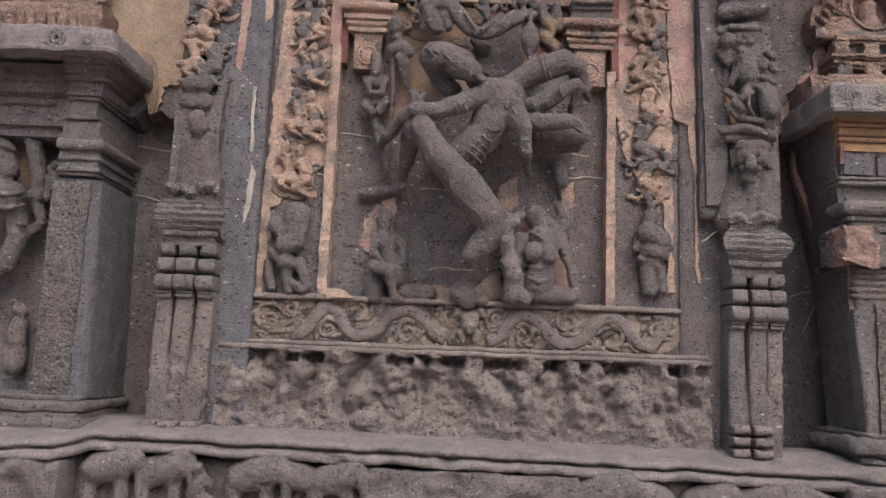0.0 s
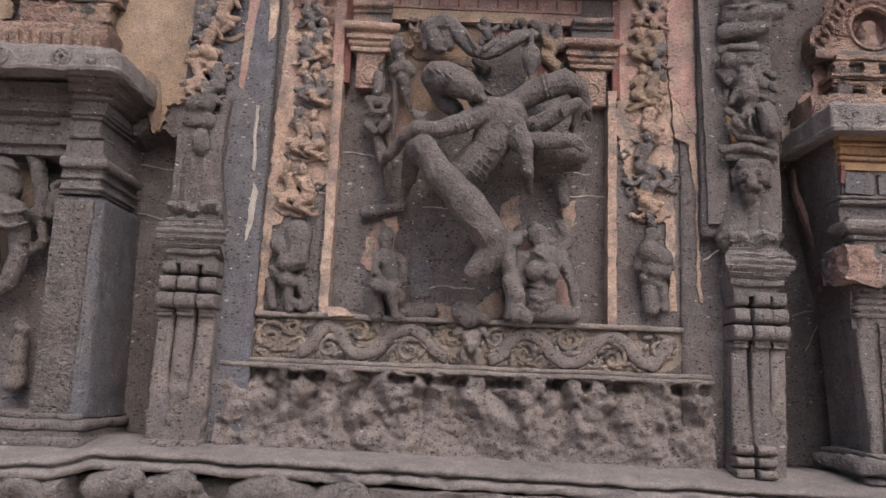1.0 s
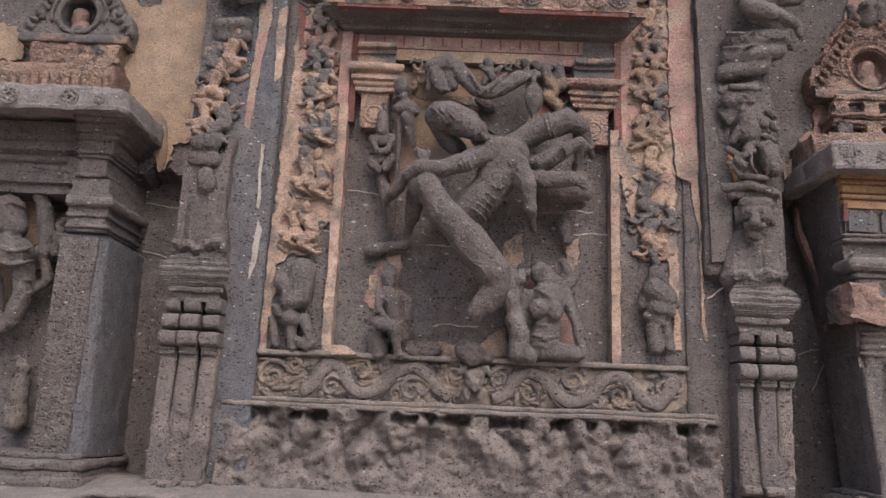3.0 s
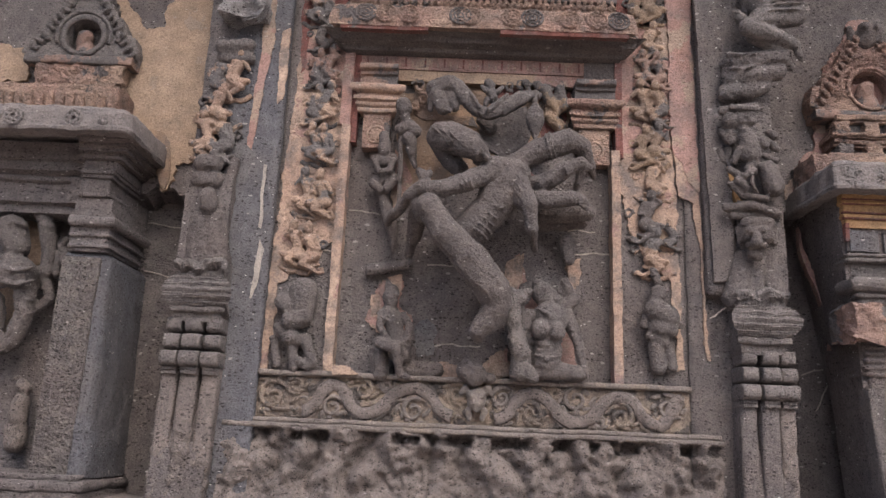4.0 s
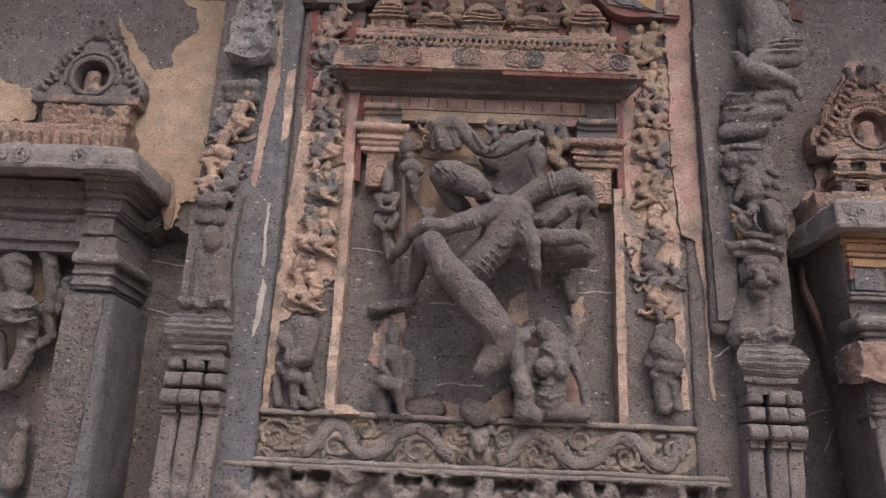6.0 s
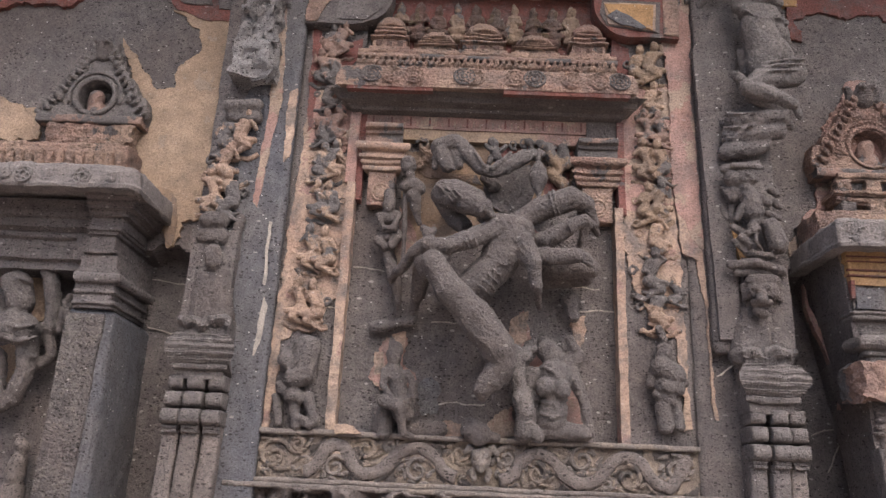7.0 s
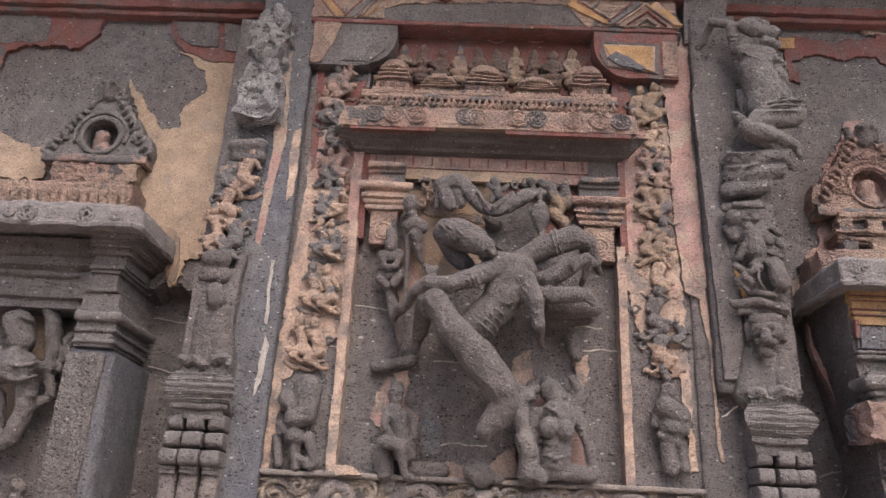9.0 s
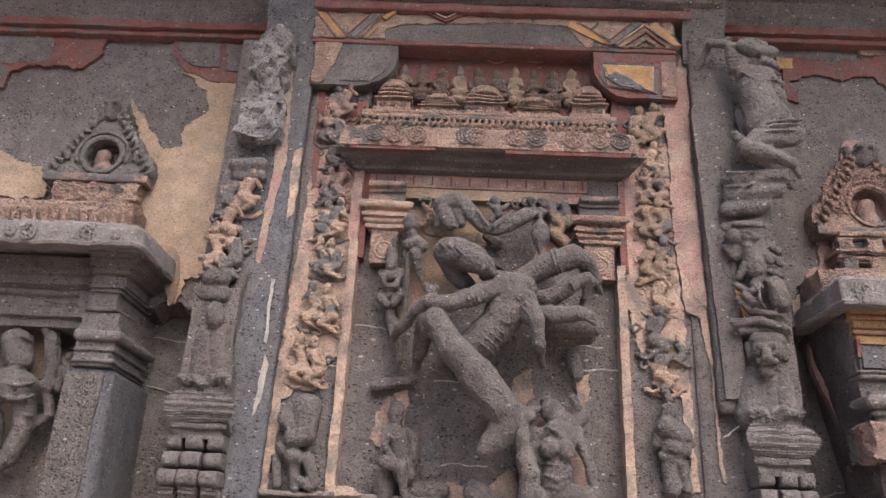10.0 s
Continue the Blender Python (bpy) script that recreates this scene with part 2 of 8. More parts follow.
def sculpt(name, bm, mat, voxel=0.014, smooth=4, rough=0.008, rough_size=0.06, parent=None):
    """Fuses rounded forms into one carved body with a worn surface."""
    me = bpy.data.meshes.new(name)
    bm.to_mesh(me)
    bm.free()
    tmp = bpy.data.objects.new(name, me)
    scene.collection.objects.link(tmp)
    r = tmp.modifiers.new("fuse", "REMESH")
    r.mode, r.voxel_size = "VOXEL", voxel
    sm = tmp.modifiers.new("wear", "SMOOTH")
    sm.iterations, sm.factor = smooth, 0.5
    for size, strength in ((rough_size * 2.2, rough * 1.6), (rough_size * 0.45, rough * 0.8)):
        t = bpy.data.textures.get("wear%.3f" % size) or bpy.data.textures.new("wear%.3f" % size, "CLOUDS")
        t.noise_scale, t.noise_depth = size, 4
        d = tmp.modifiers.new("chips", "DISPLACE")
        d.texture, d.strength, d.mid_level, d.texture_coords = t, strength, 0.5, "GLOBAL"
    dg = bpy.context.evaluated_depsgraph_get()
    done = bpy.data.meshes.new_from_object(tmp.evaluated_get(dg))
    bpy.data.objects.remove(tmp)
    bpy.data.meshes.remove(me)
    done.name = name
    done.materials.clear()
    done.materials.append(mat)
    done.polygons.foreach_set("use_smooth", [True] * len(done.polygons))
    ob = new(name, done)
    if parent:
        ob.parent = parent
    return ob


def curve(points, per=8):
    """A smooth line through the points."""
    p = [Vector(q) for q in points]
    p = [2 * p[0] - p[1]] + p + [2 * p[-1] - p[-2]]
    out = []
    for a, b, c, d in zip(p, p[1:], p[2:], p[3:]):
        for i in range(per):
            t = i / per
            out.append(0.5 * ((2 * b) + (c - a) * t + (2 * a - 5 * b + 4 * c - d) * t * t + (3 * b - a - 3 * c + d) * t ** 3))
    return out + [p[-2]]


def tube(bm, pts, radius, sides=8, flat=1.0):
    """A bar swept along points; radius is a number or a function of 0..1."""
    rings = []
    n = len(pts)
    for i, p in enumerate(pts):
        p = Vector(p)
        d = (Vector(pts[min(i + 1, n - 1)]) - Vector(pts[max(i - 1, 0)])).normalized()
        side = d.cross(Vector((0, 1, 0)))
        side = side.normalized() if side.length > 1e-5 else Vector((1, 0, 0))
        up = side.cross(d).normalized()
        r = radius(i / (n - 1)) if callable(radius) else radius
        rings.append([bm.verts.new(p + side * r * math.cos(2 * math.pi * k / sides) + up * r * flat * math.sin(2 * math.pi * k / sides)) for k in range(sides)])
    for a, b in zip(rings, rings[1:]):
        for k in range(sides):
            bm.faces.new([a[k], a[(k + 1) % sides], b[(k + 1) % sides], b[k]])
    bm.faces.new(rings[0])
    bm.faces.new(rings[-1])


# ---- the large structure ----
bm = bmesh.new()
bmesh.ops.create_grid(bm, x_segments=80, y_segments=80, size=200)
for v in bm.verts:
    v.co.z = 0.02 * fbm(v.co.x * 0.3, v.co.y * 0.3, 0)
tagged(finish("ground", bm, COURT_DUST), "dusty rock floor of the courtyard", "ground", kind="structure")
# rock face across the court, behind the camera; unseen, it cuts off the low sky
bm = block(-30, 30, -12.0, -10.0, -0.5, 6, step=0.8, amp=0.35, scale=0.6)
tagged(finish("wall_south", bm, COURT_ROCK), "unseen bare quarried rock face across the courtyard", "rock wall", kind="structure")

bm = block(-9, 9, 5.30, 6.3, 0.0, 7.2, step=0.06, amp=0.010, scale=3.0)
for v in bm.verts:
    # the wall lies deeper between the columns and the niches
    if v.co.y < 5.45 and 1.0 < v.co.z < 3.24:
        if -2.30 < v.co.x < -1.66:
            v.co.y += 0.22
        elif 2.06 < v.co.x < 2.84:
            v.co.y += 0.22
wall_back = finish("wall_north", bm, STONE, smooth=False)
tagged(wall_back, "dark basalt temple wall with worn pitted face", "wall", kind="structure")
bay = finish("wall_bay", block(-1.60, 1.98, 5.12, 5.32, 1.0, 5.9, step=0.05, amp=0.007, scale=4.0, seed=3), STONE, smooth=True)
tagged(bay, "projecting basalt wall bay that carries the carved panel", "wall", kind="structure")
for x0, x1, seed in ((-1.215, -0.75, 1), (1.12, 1.585, 5)):
    band = part("figure_band", block(x0, x1, 5.05, 5.14, 1.98, 4.99, step=0.04, amp=0.006, scale=5, seed=seed), STONE, bay, smooth=True)
for x0, x1, y0, seed, mat in ((-1.60, -1.213, 4.975, 2, STONE_BLUE), (1.583, 1.98, 5.03, 8, STONE)):
    part("flat_pilaster", block(x0, x1, y0, 5.14, 1.05, 5.95, step=0.045, amp=0.007, scale=5, seed=seed), mat, bay, smooth=True)

# ledge under the wall, its sloping top covered with dust; it steps forward under the niches
bm = moulding(-9, 9, 5.4, [(4.74, 0.955), (4.63, 0.957), (4.59, 0.963), (4.572, 0.98), (4.575, 1.003), (4.60, 1.013), (4.635, 1.018), (4.637, 1.03), (4.60, 1.036), (4.588, 1.05), (4.60, 1.064), (4.66, 1.076), (4.76, 1.09), (4.88, 1.108), (4.98, 1.125), (5.2, 1.13)], step=0.03, amp=0.007)


def ledge_rise(x):
    """The courses of the plinth are not level: they rise slowly to one side, then drop under the niche."""
    return 0.017 * (1.1 - max(-1.95, min(3.0, x)))


for v in bm.verts:
    x = v.co.x
    if v.co.y < 4.95:
        k = min(1, max(0, (-2.0 - x) / 0.16)) + min(1, max(0, (x - 2.42) / 0.15))
        v.co.y -= 0.13 * k
        v.co.z += ledge_rise(x) - 0.055 * k * (x < 0)
    else:
        v.co.z += 0.6 * ledge_rise(x)
    if v.co.y < 4.68:
        broken = 1.0 if -0.75 < x < 0.35 else 0.35
        v.co.y += 0.10 * broken * max(0, fbm(x * 6, 3, v.co.z * 9) - 0.05) + 0.012 * fbm(x * 22, 1, v.co.z * 22)
        v.co.z += 0.012 * fbm(x * 3, 8, 0) + 0.006 * fbm(x * 25, 4, 2)
tagged(finish("ledge", bm, LEDGE, smooth=True), "worn projecting stone ledge covered with pale dust", "ledge", kind="structure")
tagged(finish("plinth", block(-9, 9, 4.70, 5.3, -0.1, 0.97, step=0.06, amp=0.012, scale=4), STONE_PALE, smooth=True), "basalt plinth wall under the ledge", "plinth", kind="structure")


# ---- left niche: pilaster, entablature, cornice ----
niche = group_of("wall_niche", "carved basalt niche with a moulded pilaster and heavy cornice", "niche", -2.4, 5.0, 1.1)


def niche_part(name, bm, mat=STONE, label=""):
    return keep_place(part(name, bm, mat, None, label, smooth=False), niche)


# the bluish stone puts the skylight sheen of the shaft's side into its colour
shaft = niche_part("shaft", wrapped(-2.52, -2.235, 4.875, 5.66, [(0.0, 1.28 + 0.06 * i) for i in range(24)] + [(-0.01, 2.68), (-0.03, 2.70)], 1, 0.08, lean=0.028, amp=0.009), STONE_BLUE)
niche_part("carved_front", block(-2.515, -2.29, 4.86, 4.9, 1.30, 2.66, step=0.03, amp=0.006, taper=-0.1), STONE_CARVED, "front face with worn chevron carving")
niche_part("base_moulding", wrapped(-4.2, -2.235, 4.86, 5.64, courses((0.10, 1.09, 1.165, 0.02), (0.07, 1.165, 1.2, 0.0), (0.085, 1.2, 1.27, 0.03), (0.03, 1.27, 1.305, 0.01)), 1, 0.05, amp=0.014))
niche_part("necking", wrapped(-2.50, -2.25, 4.86, 5.42, courses((0.0, 2.70, 2.72, 0), (0.022, 2.722, 2.745, 0.008), (0.0, 2.75, 2.79, 0), (0.02, 2.795, 2.815, 0.006), (0.008, 2.82, 2.86, 0), (0.055, 2.862, 2.93, 0.025), (0.02, 2.935, 2.96, 0.0), (-0.01, 2.965, 3.07, 0)), 1, 0.02, seed=2), STONE)
niche_part("capital_block", wrapped(-2.49, -2.29, 4.86, 5.42, courses((0.015, 3.075, 3.10, 0.006), (-0.015, 3.105, 3.20, 0), (0.005, 3.205, 3.225, 0), (0.022, 3.23, 3.25, 0)), 1, 0.015, seed=3), STONE)
niche_part("capital_block", wrapped(-2.49, -2.255, 4.86, 5.36, courses((-0.005, 3.252, 3.325, 0), (0.03, 3.33, 3.35, 0.0), (0.04, 3.355, 3.365, 0.0), (0.075, 3.37, 3.39, 0), (0.10, 3.40, 3.42, 0), (0.145, 3.43, 3.46, 0)), 1, 0.015, seed=4), STONE)
niche_part("side_bracket", block(-2.60, -2.50, 4.93, 5.3, 3.04, 3.22, step=0.02, amp=0.012, scale=12), STONE)
niche_part("lintel", moulding(-4.2, -2.48, 5.3, stepped((5.06, 3.0, 3.06, 0), (5.02, 3.07, 3.2, 0), (4.98, 3.21, 3.25, 0.01), (4.93, 3.27, 3.33, 0), (4.90, 3.34, 3.46, 0.0))))
left_cornice = niche_part("cornice", wrapped(-4.2, -2.36, 4.86, 5.32, [(-0.05, 3.50), (0.12, 3.448), (0.235, 3.436), (0.255, 3.44), (0.262, 3.46), (0.255, 3.475), (0.25, 3.56), (0.235, 3.60), (0.20, 3.625), (0.12, 3.65), (0.0, 3.68), (-0.2, 3.72)], 1, 0.05, step=0.025, amp=0.02), LEDGE)

for k, (x, r) in enumerate(((-2.47, 0.055), (-2.86, 0.05), (-2.27, 0.03), (-2.98, 0.03), (-3.25, 0.05))):
    bm = bmesh.new()
    for q, w in ((1.0, 0.011), (0.5, 0.012)):
        tube(bm, [(x + r * q * math.cos(a * math.pi / 10), 4.597, 3.515 + r * q * math.sin(a * math.pi / 10)) for a in range(21)], w, 6)
    for a in range(7):
        capsule(bm, (x + r * 0.75 * math.cos(a * 0.9), 4.596, 3.515 + r * 0.75 * math.sin(a * 0.9)), (x + r * 0.8 * math.cos(a * 0.9), 4.594, 3.515 + r * 0.8 * math.sin(a * 0.9)), 0.011, 0.011)
    weather(bm, 0.006, 25, k)
    under(part("roundel", bm, LEDGE), left_cornice)

# ---- right niche ----
niche2 = group_of("wall_niche", "carved basalt niche with painted bands and a jutting cornice", "niche", 2.8, 5.0, 1.1)


def niche2_part(name, bm, mat=STONE, label=""):
    return keep_place(part(name, bm, mat, None, label), niche2)


niche2_part("shaft", wrapped(4.2, 2.60, 4.80, 5.32, [(0.0, 1.22 + 0.06 * i) for i in range(19)], -1, 0.03, lean=0.075, amp=0.01), STONE)
niche2_part("border_strip", wrapped(2.70, 2.612, 4.80, 4.9, [(0.022, 1.24 + 0.06 * i) for i in range(14)], -1, 0.02, lean=0.075, amp=0.008), STONE_PALE, "plain raised border beside the carving")
niche2_part("carved_front", block(2.735, 4.2, 4.782, 4.85, 1.25, 2.06, step=0.04, amp=0.012, scale=14), STONE_CARVED, "front face with worn lattice carving")
for i in range(5):
    niche2_part("ring", wrapped(4.2, 2.60 + 0.006 * i, 4.80, 5.0, courses((0.012, 2.09 + 0.042 * i, 2.118 + 0.042 * i, 0.012)), -1, 0.02, amp=0.007, seed=i), STONE)
niche2_part("base_moulding", wrapped(4.2, 2.66, 4.80, 5.32, courses((0.07, 1.08, 1.13, 0.02), (0.12, 1.13, 1.235, 0.05), (0.05, 1.235, 1.27, 0.01)), -1, 0.06, amp=0.022, step=0.025), STONE_PALE)
niche2_part("broken_capital", block(2.50, 2.72, 4.70, 5.0, 2.30, 2.53, step=0.018, amp=0.035, scale=9, seed=12), PAINTED_RED_FIGURE, "broken brownish carved capital with cream flakes")
niche2_part("carved_block", block(2.64, 4.2, 4.74, 5.1, 2.29, 2.50, step=0.025, amp=0.02, scale=12, seed=2), STONE_PALE)
niche2_part("cushion", wrapped(4.2, 2.60, 4.80, 4.93, courses((0.01, 2.48, 2.505, 0.008), (0.035, 2.51, 2.545, 0.012), (0.02, 2.55, 2.575, 0.0), (0.04, 2.58, 2.61, 0.01), (0.085, 2.615, 2.715, 0.05), (0.02, 2.72, 2.74, 0)), -1, 0.03, amp=0.01), STONE_PALE)
niche2_part("necking", wrapped(4.2, 2.57, 4.82, 4.93, courses((0.0, 2.74, 2.81, 0), (0.045, 2.815, 2.845, 0.012), (0.05, 2.85, 2.872, 0.008), (0.015, 2.875, 2.89, 0)), -1, 0.02, amp=0.007), STONE_PALE)
niche2_part("capital_block", block(2.55, 4.2, 4.80, 5.31, 2.88, 3.06, step=0.04, amp=0.008), STONE)
niche2_part("arched_panel", block(2.565, 2.745, 4.778, 4.82, 2.885, 3.02, step=0.03, amp=0.005), STONE_BLUE, "small grey panel with a rounded top")
niche2_part("arched_panel", block(2.78, 3.0, 4.778, 4.82, 2.885, 3.02, step=0.03, amp=0.005, seed=4), STONE_BLUE, "small grey panel with a rounded top")
niche2_part("painted_band", wrapped(4.2, 2.555, 4.80, 4.99, courses((0.012, 3.045, 3.10, 0.0), (0.025, 3.104, 3.135, 0.008), (0.018, 3.14, 3.195, 0), (0.035, 3.20, 3.225, 0.008), (0.028, 3.23, 3.28, 0)), -1, 0.01, amp=0.004), PAINT_OCHRE, "orange and ochre painted mouldings")
for z in (3.099, 3.137, 3.197, 3.228):
    niche2_part("painted_line", moulding(2.53, 4.2, 4.80, [(4.776, z), (4.768, z + 0.003), (4.768, z + 0.010), (4.776, z + 0.013)], amp=0.002), PAINT_RED, "red line between the ochre mouldings")
niche2_part("red_edge", block(2.535, 2.56, 4.772, 4.81, 2.95, 3.07, step=0.02, amp=0.008), PAINT_RED, "dull red painted edge")
bm = block(2.50, 2.56, 4.83, 5.58, 1.12, 3.30, step=0.045, amp=0.010, seed=7)
for v in bm.verts:
    v.co.x += (3.3 - v.co.z) * (0.075 + 0.075 * (v.co.y - 4.83) / 0.47)
niche2_part("side_wall", bm, STONE, "bare dark side of the niche")
cornice2 = niche2_part("cornice", wrapped(4.4, 2.56, 4.76, 5.32, [(-0.3, 3.33), (0.0, 3.265), (0.13, 3.245), (0.16, 3.25), (0.165, 3.27), (0.155, 3.29), (0.155, 3.41), (0.14, 3.435), (0.0, 3.48), (-0.3, 3.56)], -1, 0.02, step=0.025, amp=0.014), LEDGE)
rnd = random.Random(21)
for x in (2.455, 2.68, 2.92, 3.2):
    bm = bmesh.new()
    for k in range(9):
        u, w = x + rnd.uniform(0.0, 0.12), 3.275 + rnd.uniform(0, 0.13)
        a, r = rnd.uniform(0, 6.28), rnd.uniform(0.02, 0.035)
        tube(bm, [(u + r * (1 - q * 0.1) * math.cos(a + q * 0.75), 4.603, w + r * (1 - q * 0.1) * math.sin(a + q * 0.75)) for q in range(7)], 0.008, 5)
    weather(bm, 0.005, 25, x)
    under(part("leaf_scroll", bm, LEDGE), cornice2)


# ---- carved figures ----
def limb(bm, ax, az, bx, bz, ra, rb, da, db, y):
    """A rounded limb on a wall face at y, standing out from it by da at its start and db at its end."""
    capsule(bm, (ax, y - da, az), (bx, y - db, bz), ra, rb)



# ---- the dancer and attendants ----
bm = bmesh.new()
limb(bm, -0.094, 3.563, 0.046, 3.494, 0.098, 0.105, 0.35, 0.42, 5.12)
limb(bm, -0.039, 3.586, 0.093, 3.492, 0.072, 0.079, 0.38, 0.46, 5.12)
limb(bm, 0.069, 3.463, 0.150, 3.414, 0.092, 0.071, 0.46, 0.49, 5.12)
limb(bm, 0.142, 3.417, 0.195, 3.373, 0.060, 0.039, 0.49, 0.49, 5.12)
limb(bm, -0.114, 3.587, -0.031, 3.435, 0.089, 0.074, 0.26, 0.26, 5.12)
limb(bm, -0.031, 3.435, 0.039, 3.359, 0.074, 0.059, 0.26, 0.28, 5.12)
limb(bm, 0.162, 3.394, 0.247, 3.349, 0.050, 0.065, 0.38, 0.41, 5.12)
limb(bm, 0.133, 3.355, 0.154, 3.390, 0.017, 0.017, 0.58, 0.58, 5.12)
limb(bm, 0.192, 3.356, 0.207, 3.338, 0.017, 0.014, 0.55, 0.54, 5.12)
limb(bm, 0.267, 3.308, 0.398, 3.298, 0.115, 0.107, 0.40, 0.38, 5.12)
limb(bm, 0.318, 3.229, 0.273, 3.111, 0.144, 0.133, 0.38, 0.38, 5.12)
limb(bm, 0.267, 3.092, 0.176, 2.977, 0.130, 0.122, 0.37, 0.36, 5.12)
limb(bm, 0.151, 2.949, 0.092, 2.890, 0.130, 0.130, 0.35, 0.33, 5.12)
limb(bm, 0.044, 2.903, -0.009, 2.855, 0.094, 0.087, 0.33, 0.33, 5.12)
limb(bm, 0.384, 3.257, 0.449, 3.098, 0.078, 0.064, 0.42, 0.45, 5.12)
limb(bm, 0.256, 3.292, 0.102, 3.211, 0.078, 0.067, 0.46, 0.49, 5.12)
limb(bm, 0.101, 3.207, -0.058, 3.139, 0.067, 0.060, 0.50, 0.53, 5.12)
limb(bm, -0.058, 3.135, -0.200, 3.140, 0.056, 0.045, 0.53, 0.53, 5.12)
limb(bm, -0.208, 3.140, -0.279, 3.097, 0.049, 0.042, 0.51, 0.47, 5.12)
limb(bm, -0.281, 3.110, -0.369, 3.023, 0.043, 0.032, 0.43, 0.33, 5.12)
limb(bm, -0.388, 3.038, -0.430, 2.996, 0.033, 0.026, 0.28, 0.18, 5.12)
limb(bm, -0.326, 3.063, -0.381, 3.015, 0.033, 0.025, 0.36, 0.26, 5.12)
limb(bm, -0.198, 3.228, -0.173, 3.164, 0.035, 0.042, 0.51, 0.51, 5.12)
limb(bm, -0.224, 3.253, -0.198, 3.228, 0.024, 0.028, 0.51, 0.51, 5.12)
limb(bm, -0.155, 3.241, -0.176, 3.217, 0.024, 0.028, 0.51, 0.51, 5.12)
limb(bm, 0.428, 3.207, 0.482, 3.065, 0.064, 0.057, 0.46, 0.49, 5.12)
limb(bm, 0.482, 3.065, 0.507, 2.917, 0.053, 0.042, 0.49, 0.46, 5.12)
limb(bm, 0.513, 2.932, 0.552, 2.843, 0.032, 0.021, 0.41, 0.20, 5.12)
limb(bm, 0.364, 3.366, 0.529, 3.464, 0.073, 0.084, 0.33, 0.35, 5.12)
limb(bm, 0.529, 3.464, 0.729, 3.549, 0.087, 0.087, 0.35, 0.38, 5.12)
limb(bm, 0.741, 3.554, 0.842, 3.520, 0.079, 0.061, 0.38, 0.36, 5.12)
limb(bm, 0.851, 3.509, 0.903, 3.406, 0.054, 0.036, 0.35, 0.31, 5.12)
limb(bm, 0.899, 3.398, 0.939, 3.355, 0.029, 0.018, 0.31, 0.23, 5.12)
limb(bm, 0.840, 3.514, 0.887, 3.454, 0.051, 0.033, 0.28, 0.23, 5.12)
limb(bm, 0.514, 3.254, 0.585, 3.256, 0.054, 0.058, 0.33, 0.36, 5.12)
limb(bm, 0.584, 3.252, 0.723, 3.333, 0.065, 0.058, 0.37, 0.42, 5.12)
limb(bm, 0.723, 3.333, 0.813, 3.379, 0.053, 0.043, 0.42, 0.43, 5.12)
limb(bm, 0.820, 3.387, 0.876, 3.352, 0.036, 0.025, 0.43, 0.41, 5.12)
limb(bm, 0.815, 3.360, 0.811, 3.266, 0.029, 0.018, 0.42, 0.36, 5.12)
limb(bm, 0.808, 3.274, 0.798, 3.201, 0.018, 0.015, 0.33, 0.26, 5.12)
limb(bm, 0.842, 3.357, 0.836, 3.289, 0.021, 0.014, 0.43, 0.38, 5.12)
limb(bm, 0.477, 3.147, 0.600, 3.132, 0.058, 0.062, 0.35, 0.40, 5.12)
limb(bm, 0.600, 3.132, 0.757, 3.130, 0.061, 0.054, 0.40, 0.43, 5.12)
limb(bm, 0.757, 3.138, 0.826, 3.122, 0.053, 0.036, 0.43, 0.43, 5.12)
limb(bm, 0.824, 3.121, 0.862, 3.100, 0.025, 0.018, 0.45, 0.43, 5.12)
limb(bm, 0.809, 3.098, 0.847, 3.077, 0.021, 0.018, 0.45, 0.43, 5.12)
# two low bars give solid shape to the shadow below the lowest arm
limb(bm, 0.606, 3.102, 0.887, 3.099, 0.075, 0.063, 0.20, 0.26, 5.12)
limb(bm, 0.600, 3.061, 0.864, 3.072, 0.069, 0.057, 0.10, 0.13, 5.12)
limb(bm, -0.152, 3.015, -0.046, 2.858, 0.083, 0.094, 0.54, 0.53, 5.12)
limb(bm, -0.215, 3.036, -0.188, 2.992, 0.060, 0.064, 0.46, 0.46, 5.12)
limb(bm, -0.046, 2.858, 0.118, 2.705, 0.098, 0.108, 0.53, 0.49, 5.12)
limb(bm, 0.118, 2.705, 0.262, 2.519, 0.116, 0.116, 0.49, 0.45, 5.12)
limb(bm, -0.154, 3.050, -0.073, 3.072, 0.049, 0.042, 0.49, 0.49, 5.12)
limb(bm, 0.157, 2.656, 0.221, 2.574, 0.107, 0.107, 0.42, 0.40, 5.12)
limb(bm, 0.283, 2.491, 0.303, 2.438, 0.103, 0.092, 0.45, 0.43, 5.12)
limb(bm, 0.300, 2.417, 0.241, 2.320, 0.089, 0.078, 0.43, 0.41, 5.12)
limb(bm, 0.234, 2.327, 0.188, 2.264, 0.079, 0.061, 0.41, 0.40, 5.12)
limb(bm, 0.174, 2.256, 0.189, 2.231, 0.054, 0.043, 0.40, 0.38, 5.12)
limb(bm, 0.332, 2.391, 0.307, 2.330, 0.050, 0.043, 0.38, 0.36, 5.12)
limb(bm, -0.219, 3.026, -0.253, 2.898, 0.073, 0.051, 0.31, 0.20, 5.12)
limb(bm, -0.256, 2.912, -0.281, 2.812, 0.045, 0.030, 0.15, 0.08, 5.12)
limb(bm, -0.106, 2.973, -0.008, 2.831, 0.066, 0.066, 0.31, 0.28, 5.12)
limb(bm, 0.133, 2.042, 0.177, 2.015, 0.075, 0.083, 0.15, 0.15, 5.12)
limb(bm, 0.192, 2.017, 0.287, 2.001, 0.045, 0.034, 0.14, 0.13, 5.12)
